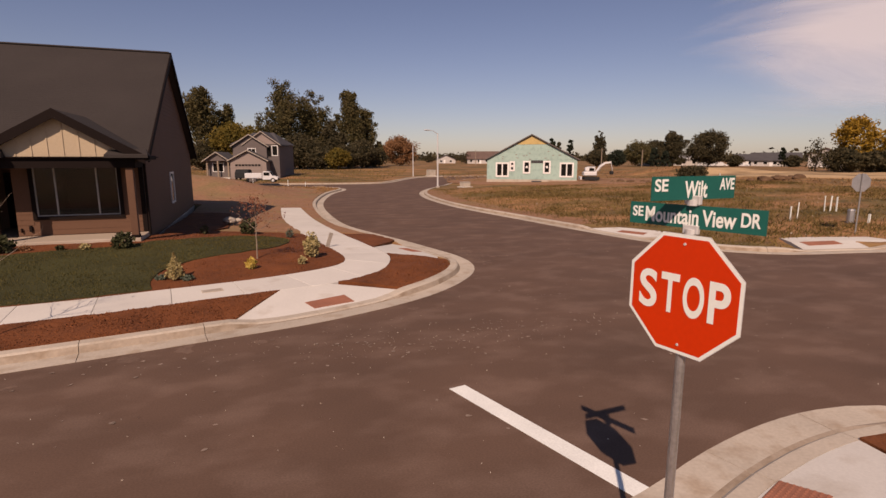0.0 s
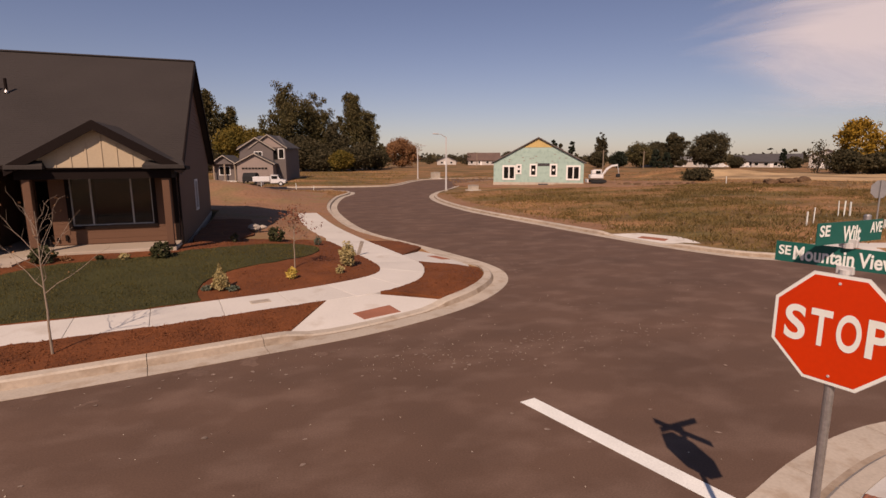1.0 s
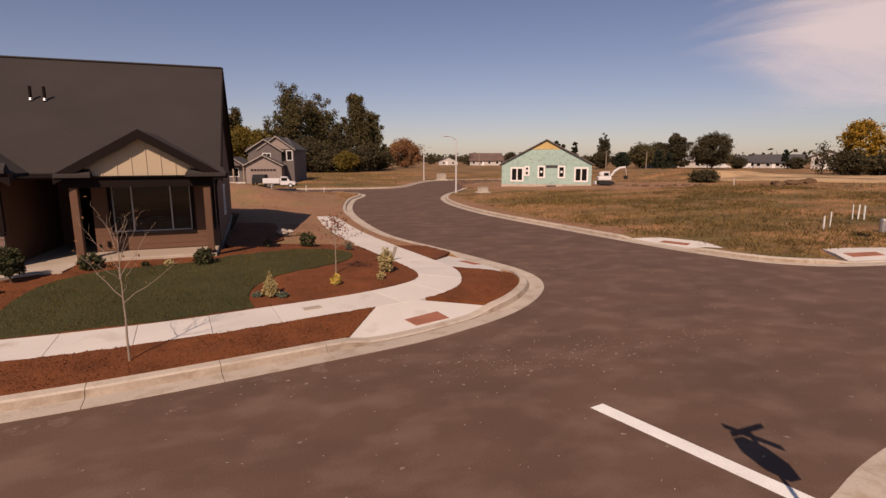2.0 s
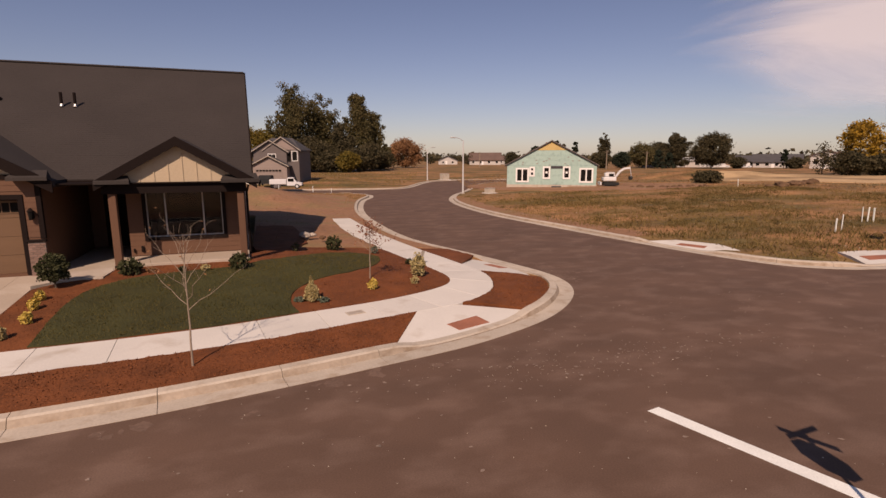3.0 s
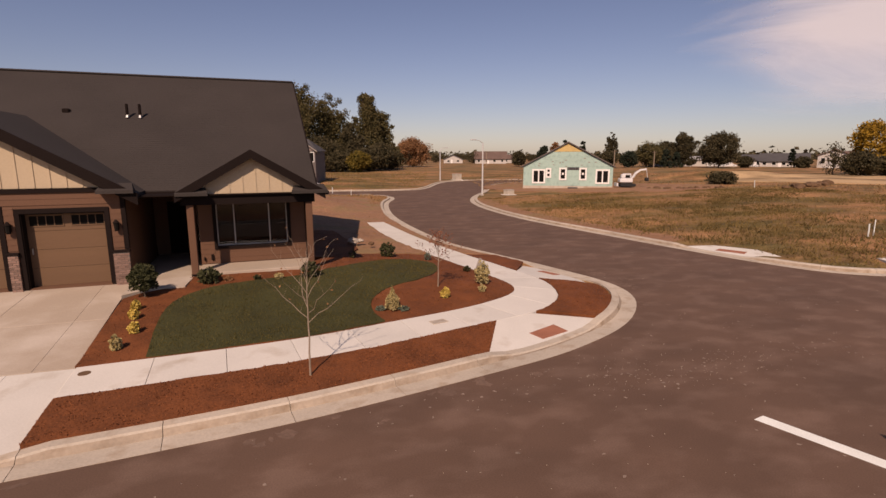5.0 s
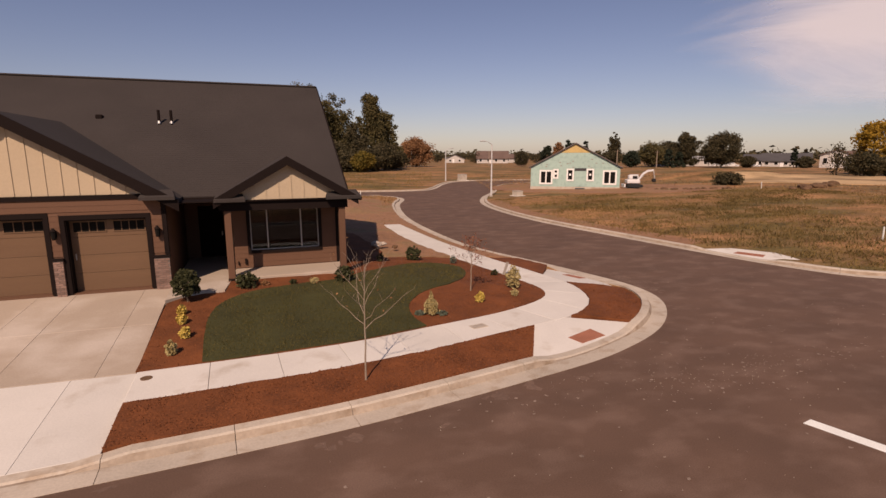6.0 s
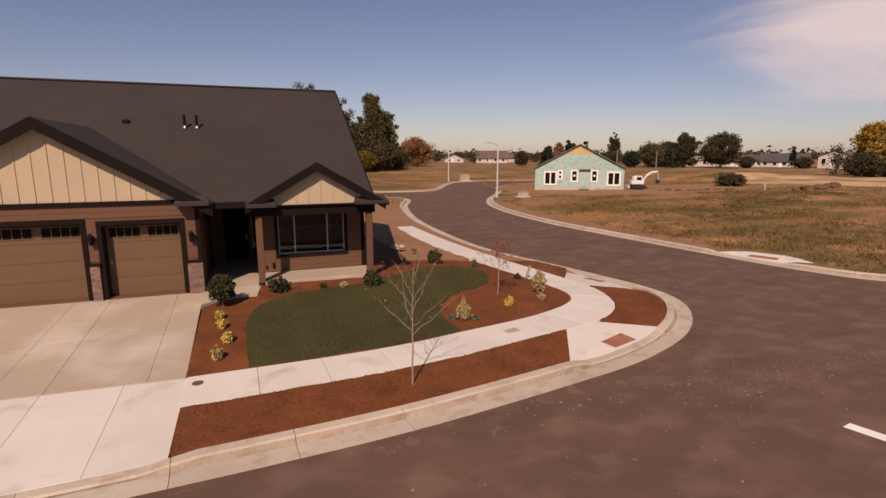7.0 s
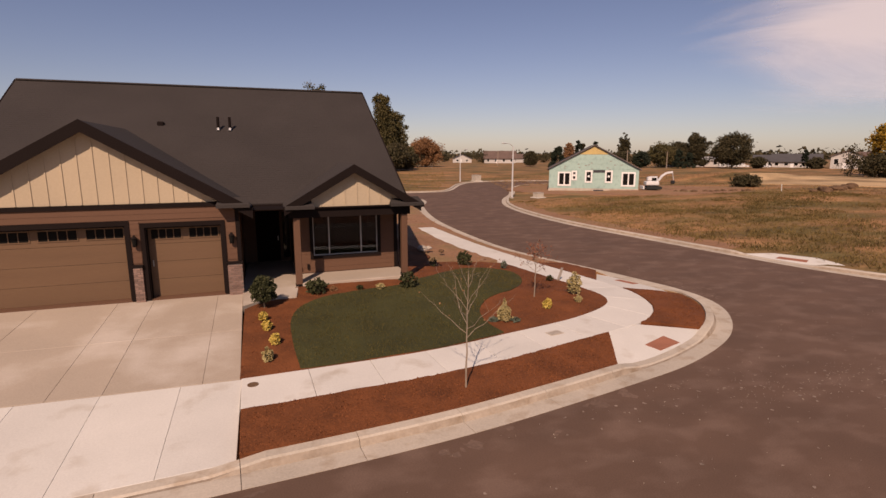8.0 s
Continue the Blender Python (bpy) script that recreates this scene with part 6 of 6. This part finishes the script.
part("bumper", boxes((2.5, 2.72, -0.9, 0.9, 0.42, 0.62), bevel=0.04), M_TYRE, tk)
part("utility_body", boxes((-2.75, 0.02, -1.0, 1.0, 0.75, 1.6), bevel=0.05), M_CARWHITE, tk)
for x in (-2.2, -1.4, -0.6):
    part("locker_door", boxes((x - 0.34, x + 0.34, -1.02, -1.001, 0.85, 1.5), bevel=0.004), M_CARWHITE, tk)
for x in (-1.7, 1.75):
    for y in (-0.82, 0.82):
        wheel(tk, x, y, 0.4, 0.4)
part("tool_box", boxes((-2.0, -0.9, -1.35, -1.05, 0.2, 0.75), bevel=0.03), M_GREYDARK, tk)
car = tagged(new("dark_car"), "dark hatchback parked by the grey garage", "car")
car.matrix_world = pose(-6.3, 73.2, 0.5, 0, 0, 85)
body = profile_body("body", [(-2.0, 0.35), (2.0, 0.35), (2.05, 0.75), (1.2, 0.92), (0.5, 1.42), (-1.2, 1.45), (-1.95, 0.95)], -0.82, 0.82, M_TYRE, car, 0.06)
part("windscreen", plate(bmesh.new(), [(1.18, -0.7, 0.96), (1.18, 0.7, 0.96), (0.55, 0.64, 1.4), (0.55, -0.64, 1.4)], 0.02), M_DARK, body)
for x in (-1.25, 1.25):
    for y in (-0.75, 0.75):
        wheel(car, x, y, 0.32, 0.32, 0.18)

# unfinished house in green sheathing
uh = tagged(new("unfinished_house"), "unfinished house wrapped in green sheathing boards under a felted roof", "house")
uh.matrix_world = Matrix.Translation((29.77, 61.32, 0.72)) @ Matrix.Rotation(math.atan2(-0.4712, 0.882), 4, "Z")
HW = 5.75
fw = part("front_wall", boxes((-HW, HW, 0.02, 0.2, -0.3, 2.5)), M_SHEATH, uh)
part("gable_wall", prism(bmesh.new(), -HW, HW, 0.02, 0.2, 2.5, 5.55), M_SHEATH, uh)
# sheathing panels, proud of the frame by a few millimetres
xs = np.arange(-HW, HW - 0.01, 1.22)
for x in xs:
    part("sheathing_panel", boxes((x + 0.008, min(x + 1.212, HW), 0.004, 0.018, -0.02, 2.44)), M_SHEATH, fw)
for z0, half in ((2.46, 5.6), (3.1, 4.45), (3.75, 3.2)):
    n = int(half * 2 / 2.44) + 1
    for i in range(n):
        x = -half + i * 2 * half / n
        part("sheathing_panel", boxes((max(x + 0.01, -half), x + 2 * half / n - 0.01, 0.004, 0.018, z0, min(z0 + 0.62, 5.45 - max(abs(x), abs(x + 2 * half / n)) * 0.53 - 0.02) if max(abs(x), abs(x + 2 * half / n)) > half - 0.1 else z0 + 0.62)), M_SHEATH, fw)
bm = bmesh.new()
q = [(-2.05, 4.42), (2.05, 4.42), (0, 5.5)]
a = [bm.verts.new((x, -0.004, z)) for x, z in q]
b = [bm.verts.new((x, 0.016, z)) for x, z in q]
bm.faces.new(a)
bm.faces.new(b[::-1])
for i in range(3):
    bm.faces.new((a[i], b[i], b[(i + 1) % 3], a[(i + 1) % 3]))
part("gable_sheathing", bm, M_OSB, uh, "yellow gable sheathing")
part("side_wall", boxes((-HW, -HW + 0.2, 0.2, 14, -0.3, 2.5)), M_SHEATH, uh)
part("side_wall", boxes((HW - 0.2, HW, 0.2, 14, -0.3, 2.5)), M_SHEATH, uh)
part("back_wall", boxes((-HW + 0.2, HW - 0.2, 13.8, 14, -0.3, 2.5)), M_SHEATH, uh)
part("foundation", boxes((-HW - 0.03, HW + 0.03, -0.02, 14.03, -0.6, -0.05)), M_KERB, uh, "pale concrete foundation")
gable_roof(uh, -HW, HW, 0.1, 14, 2.5, 5.55, M_FELT, over=0.3)
rake_trim(uh, -HW, HW, -0.22, 2.5, 5.55, M_GREYDARK, 0.3)
for x0, x1, z0, z1, bars in ((-4.55, -2.9, 0.3, 2.1, 1), (-2.76, -2.14, 1.05, 2.25, 0), (-1.02, -0.14, 0.75, 2.3, 0), (1.55, 2.42, 0.75, 2.3, 0), (3.62, 5.3, 0.3, 2.1, 1)):
    simple_window(uh, x0 + 0.16, x1 - 0.16, z0 + 0.16, z1 - 0.16, 0.0, None, bars, 0.2, 0.16, bars == 0)
part("door_panel", boxes((0.05, 1.4, -0.03, -0.004, 0.0, 2.05)), M_SHEATH, uh)
part("door_header", boxes((-0.02, 1.47, -0.06, -0.004, 2.05, 2.4)), M_FELT, uh)
part("door_step", boxes((0.1, 1.35, -0.5, -0.05, -0.6, -0.2)), M_FELT, uh)
rng = np.random.default_rng(3)
for i in range(14):
    x = rng.uniform(-4.5, 4.5)
    z = rng.uniform(2.3, 3.6)
    if abs(x) < (5.3 - z) / 0.53:
        part("tape_patch", boxes((x - 0.12, x + 0.12, -0.008, 0.003, z - 0.045, z + 0.045)), M_GREYSIDE, fw)

# small white excavator beside it
ex = tagged(new("excavator"), "small white excavator with a folded arm on dirt", "excavator")
ex.matrix_world = pose(36.1, 57.4, 0.72, 0, 0, -20) @ Matrix.Scale(0.9, 4)
for y in (-0.65, 0.65):
    tr = profile_body("track", [(-0.95, 0.0), (0.95, 0.0), (1.15, 0.22), (0.95, 0.45), (-0.95, 0.45), (-1.15, 0.22)], y - 0.2, y + 0.2, M_TYRE, ex, 0.05)
part("body", boxes((-1.1, 0.7, -0.75, 0.75, 0.55, 1.15), bevel=0.12), M_CARWHITE, ex)
cb = part("cab", boxes((-0.9, 0.5, -0.6, 0.2, 1.15, 1.75), bevel=0.12), M_CARWHITE, ex)
part("cab_window", boxes((-0.35, 0.3, -0.612, -0.598, 1.25, 1.65), bevel=0.004), M_DARK, cb)
part("cab_roof", boxes((-0.6, 0.5, -0.55, 0.15, 1.745, 1.83), bevel=0.03), M_CARWHITE, ex)
part("boom", board(board(board(bmesh.new(), (0.6, 0.3, 1.1), (1.2, 0.3, 2.0), 0.34, 0.24), (1.2, 0.3, 2.0), (1.9, 0.3, 2.45), 0.3, 0.22), (1.9, 0.3, 2.45), (2.75, 0.3, 2.55), 0.25, 0.2), M_CARWHITE, ex)
part("stick", board(bmesh.new(), (2.7, 0.3, 2.6), (2.95, 0.3, 1.35), 0.24, 0.2), M_CARWHITE, ex)
part("ram", tube(bmesh.new(), (1.0, 0.3, 1.2), (1.7, 0.3, 2.2), 0.05, 0.05, 8), M_GALV, ex)
part("bucket", boxes((2.6, 3.1, 0.0, 0.6, 0.75, 1.25), bevel=0.1), M_TYRE, ex)
part("blade", boxes((-1.55, -1.35, -0.9, 0.9, 0.05, 0.5), bevel=0.03), M_CARWHITE, ex)


def far_house(x, y, yaw, w, d, h, ridge, wall_m, roof_m, label, windows=3, along="x"):
    t = tagged(new("far_house"), label, "house", "far houses")
    t.matrix_world = pose(x, y, 0.5, 0, 0, yaw)
    part("wall", boxes((-w / 2, w / 2, 0, d, -0.3, h)), wall_m, t)
    if along == "y":
        part("gable", prism(bmesh.new(), -w / 2, w / 2, 0.0, d, h, ridge), wall_m, t)
    gable_roof(t, -w / 2, w / 2, 0, d, h, ridge, roof_m, 0.5, 0.2, along)
    for i in range(windows):
        cx = -w / 2 + w * (i + 0.5) / windows
        simple_window(t, cx - 0.5, cx + 0.5, h * 0.4, h * 0.8, 0.0, None, 0)
    part("door", boxes((-w * 0.08 - 0.45, -w * 0.08 + 0.45, -0.04, -0.003, 0, 2.0)), M_WHITE, t)


far_house(66.9, 240.1, -16, 9, 8, 2.2, 4.2, M_FARWALL, M_GREYROOF, "small white far house on the horizon", 2, "y")
far_house(79.1, 222.0, -20, 14, 9, 2.6, 5.6, M_FARWALL, M_BROWNROOF, "long far house with a brown roof and white wall", 4)
far_house(92.0, 235.0, -20, 14, 9, 2.4, 4.2, M_FARWALL, M_BROWNROOF, "low far house with pale walls", 3)
far_house(122.6, 146.0, -40, 9, 6, 2.6, 3.4, M_FARWALL, M_ALU, "white far building with a flat pale roof", 3)
far_house(146.6, 143.5, -45, 9, 9, 2.3, 4.0, M_GREYSIDE, M_GREYROOF, "low far house with a grey roof", 3)
far_house(143.8, 131.0, -48, 13, 9, 2.2, 4.4, M_FARWALL, M_GREYROOF, "long grey-roofed far house with pale posts", 5)
far_house(144.9, 115.6, -52, 8, 9, 3.9, 5.6, M_FARWALL, M_BROWNROOF, "two-storey pale far house", 3, "y")
far_house(152.0, 112.0, -52, 9, 9, 3.4, 5.0, M_BROWNROOF, M_BROWNROOF, "brown far house beside the pale one", 3)
for i, (x, y) in enumerate(((112.5, 152.0), (118.0, 149.0), (127.5, 142.0), (131.0, 139.5), (136.0, 136.0))):
    v = tagged(new("far_car"), "pale parked vehicle seen far off across the field", "car", "far parked cars")
    v.matrix_world = pose(x, y, 0.55, 0, 0, -40)
    body = profile_body("body", [(-2.2, 0.3), (2.2, 0.3), (2.25, 0.8), (1.3, 0.95), (0.7, 1.5), (-1.4, 1.55), (-2.2, 1.0)], -0.85, 0.85, M_CARWHITE, v, 0.06)
    for wx in (-1.35, 1.35):
        for wy in (-0.75, 0.75):
            wheel(v, wx, wy, 0.33, 0.33, 0.2)
for x, y, h in ((97.4, 133.0, 5.3), (85.3, 135.1, 5.6), (60.0, 175.0, 5.5)):
    u = tagged(new("utility_pole"), "thin wooden utility pole beyond the field", "utility pole", "utility poles")
    u.location = (x, y, 0.5)
    part("pole", tube(bmesh.new(), (0, 0, -0.4), (0, 0, h), 0.16, 0.11, 8), M_PALEBARK, u)
    part("crossarm", boxes((-0.9, 0.9, -0.06, 0.06, h - 0.5, h - 0.36)), M_BARK, u)

# ---- small things outdoors ----


def on_field(x, y):
    return float(field(np.array([[x, y]]))[0])


for x, y, w, h, lab in ((18.9, 55.0, 0.9, 0.55, "pale utility box at the lamp"), (24.0, 92.5, 1.3, 1.1, "pale utility cabinet at the street's end")):
    u = tagged(new("utility_box"), lab, "utility box")
    u.matrix_world = pose(x, y, on_field(x, y), 0, 0, 15)
    part("cabinet", boxes((-w / 2, w / 2, -w / 2, w / 2, 0.06, h), bevel=0.03), M_KERB, u)
    part("lid", boxes((-w / 2 - 0.03, w / 2 + 0.03, -w / 2 - 0.03, w / 2 + 0.03, h, h + 0.06), bevel=0.015), M_STONE, u)
    part("pad", boxes((-w / 2 - 0.2, w / 2 + 0.2, -w / 2 - 0.2, w / 2 + 0.2, -0.1, 0.06)), M_CONC, u)
for x, y, h, w in ((30.8, 22.4, 0.9, 0.09), (31.12, 22.3, 0.9, 0.09), (31.45, 22.2, 0.85, 0.09), (25.5, 19.9, 0.75, 0.07), (26.3, 20.2, 0.9, 0.06), (48.2, 49.4, 0.85, 0.12), (28.65, 18.3, 0.45, 0.12), (-4.5, 64.9, 0.8, 0.08), (1.5, 61.9, 0.55, 0.09), (-0.5, 64.8, 0.6, 0.08)):
    s = tagged(new("survey_stake"), "pale wooden survey stake in rough ground", "stake", "survey stakes")
    s.matrix_world = pose(x, y, on_field(x, y), random.uniform(-4, 4), random.uniform(-4, 4), random.uniform(0, 90))
    bm = boxes((-w / 2, w / 2, -0.02, 0.02, -0.15, h), bevel=0.005)
    part("stake_board", bm, M_SIGNWHITE, s)
ped = tagged(new("utility_pedestal"), "round grey utility pedestal in weeds", "pedestal")
ped.location = (27.7, 18.5, on_field(27.7, 18.5))
part("barrel", tube(bmesh.new(), (0, 0, -0.1), (0, 0, 0.62), 0.17, 0.16, 14), M_GALV, ped)
part("cap", tube(bmesh.new(), (0, 0, 0.62), (0, 0, 0.7), 0.18, 0.12, 14), M_GALV, ped)


def rock(x, y, z, s, material, label, name="rock", group="", flat=0.6, seed=0, sub=2):
    rg = np.random.default_rng(seed)
    bm = bmesh.new()
    bmesh.ops.create_icosphere(bm, subdivisions=sub, radius=s)
    off = rg.uniform(0, 50)
    for v in bm.verts:
        n = noise.noise(v.co / s * 1.3 + Vector((off, 0, 0)))
        v.co *= 1 + 0.45 * n
        v.co.z *= flat
    ob = tagged(part(name, bm, material), label, name.replace("_", " "), group)
    ob.location = (x, y, z)
    return ob


rock(-2.0, 24.3, 0.62, 0.25, M_STONE, "pale boulder at the edge of the bed", group="boulders", seed=1)
rock(-1.62, 24.5, 0.6, 0.17, M_STONE, "small pale boulder at the edge of the bed", group="boulders", seed=2)
rock(-1.2, 23.6, 0.58, 0.14, M_CLOD, "dark rock beside the boulders", group="boulders", seed=3)
for i in range(16):
    x, y = 49.5 + i * 0.95 + random.uniform(-0.6, 0.6), 46 + 0.42 * i + random.uniform(-0.8, 0.8)
    rock(x, y, on_field(x, y) + 0.2, random.uniform(0.3, 0.7), M_CLOD, "dark clod of dug earth in a heap", "soil_clod", "clods of dug earth", 0.6, 20 + i)
for i in range(12):
    x, y = 37.5 + i * 0.75, 54.3 - 0.25 * i + random.uniform(-0.5, 0.5)
    rock(x, y, on_field(x, y) + 0.08, random.uniform(0.25, 0.5), M_CLOD, "low dark clod of spoil beside the excavator", "soil_clod", "clods of dug earth", 0.5, 50 + i)
shrub_far = tree(52.0, 58.5, 2.35, 3.4, L_DARK, "dark round bush alone in the field", "bush", "round", 77, 0.2, count=3000)

# leaning marker board at the sidewalk's bend
mk = tagged(new("marker_board"), "pale weathered board leaning beside the sidewalk", "board")
mk.matrix_world = pose(2.12, 17.75, 0.3, 8, 16, 25)
part("board", boxes((-0.075, 0.075, -0.012, 0.012, -0.1, 0.52), bevel=0.004), M_STONE, mk)
# covers set in the paving
for x, y, r in ((-8.92, 10.85, 0.13),):
    z = float(lot(np.array([[x, y]]))[0]) + 0.028
    cov = tagged(part("meter_cover", tube(bmesh.new(), (x, y, z - 0.03), (x, y, z + 0.006), r, r - 0.01, 18), M_CLOD), "small round dark meter cover in the sidewalk", "cover", "meter covers")
lid = tagged(new("valve_cover"), "worn rectangular valve cover in the sidewalk", "cover", "meter covers")
lid.matrix_world = pose(-0.88, 12.2, float(lot(np.array([[-0.88, 12.2]]))[0]) + 0.027, 0, 0, 16)
part("frame", boxes((-0.24, 0.24, -0.15, -0.12, -0.02, 0.004), (-0.24, 0.24, 0.12, 0.15, -0.02, 0.004), (-0.24, -0.21, -0.12, 0.12, -0.02, 0.004), (0.21, 0.24, -0.12, 0.12, -0.02, 0.004)), M_KERB, lid)
part("lid", boxes((-0.205, 0.205, -0.115, 0.115, -0.02, 0.003), bevel=0.002), M_STONE, lid)
# pallet by the side street
dr = tagged(part("pallet", boxes((-0.6, 0.6, -0.5, 0.5, 0.0, 0.1), (-0.6, 0.6, -0.45, -0.3, 0.1, 0.14), (-0.6, 0.6, 0.3, 0.45, 0.1, 0.14), bevel=0.01), M_PALEBARK), "weathered pallet lying in the grass", "pallet")
dr.location = (3.0, 60.0, on_field(3.0, 60.0))

# ---- high thin cloud ----
M_CLOUD = bpy.data.materials.new("thin_cloud")
M_CLOUD.use_nodes = True
n, l = M_CLOUD.node_tree.nodes, M_CLOUD.node_tree.links
n.remove(n["Principled BSDF"])
co, mp, no, gr, mp2 = n.new("ShaderNodeTexCoord"), n.new("ShaderNodeMapping"), n.new("ShaderNodeTexNoise"), n.new("ShaderNodeTexGradient"), n.new("ShaderNodeMapping")
mp.inputs["Scale"].default_value = (1.2, 2.6, 1)
mp.inputs["Rotation"].default_value = (0, 0, 0.42)
no.inputs["Scale"].default_value, no.inputs["Detail"].default_value, no.inputs["Roughness"].default_value, no.inputs["Distortion"].default_value = 1.6, 7, 0.58, 0.6
gr.gradient_type = "SPHERICAL"
mp2.inputs["Location"].default_value, mp2.inputs["Scale"].default_value = (-1, -1, 0), (2, 2, 0)
l.new(co.outputs["Generated"], mp.inputs[0])
l.new(mp.outputs[0], no.inputs["Vector"])
l.new(co.outputs["Generated"], mp2.inputs[0])
l.new(mp2.outputs[0], gr.inputs[0])
rg, mu, tp, em, mx = n.new("ShaderNodeMapRange"), n.new("ShaderNodeMath"), n.new("ShaderNodeBsdfTransparent"), n.new("ShaderNodeBsdfDiffuse"), n.new("ShaderNodeMixShader")
mu.operation = "MULTIPLY_ADD"
mu.inputs[1].default_value = 0.85
l.new(gr.outputs["Fac"], mu.inputs[0])
l.new(no.outputs["Fac"], mu.inputs[2])
rg.interpolation_type = "SMOOTHSTEP"
rg.inputs["From Min"].default_value, rg.inputs["From Max"].default_value, rg.inputs["To Max"].default_value = 0.72, 1.2, 0.8
l.new(mu.outputs[0], rg.inputs["Value"])
em.inputs["Color"].default_value = (0.66, 0.68, 0.73, 1)
l.new(rg.outputs[0], mx.inputs[0])
l.new(tp.outputs[0], mx.inputs[1])
l.new(em.outputs[0], mx.inputs[2])
l.new(mx.outputs[0], n["Material Output"].inputs["Surface"])


def cloud(az, up, far, w, h, label):
    """An upright thin veil far beyond the horizon, facing the place."""
    m = look((far * math.sin(az), far * math.cos(az), far * up), (0, 0, far * up))
    bm = bmesh.new()
    bmesh.ops.create_grid(bm, x_segments=2, y_segments=2, size=0.5)
    c = part("cloud", bm, M_CLOUD)
    c.matrix_world = m @ Matrix.Rotation(math.pi, 4, "Y") @ Matrix.Diagonal((w, h, 1, 1))
    tagged(c, label, "cloud", kind="structure")


cloud(radians(59.5), 0.225, 3200, 2700, 1500, "thin white streaked cloud high in a blue sky")
cloud(radians(22.3), 0.302, 3200, 190, 60, "small faint wisp of cloud")
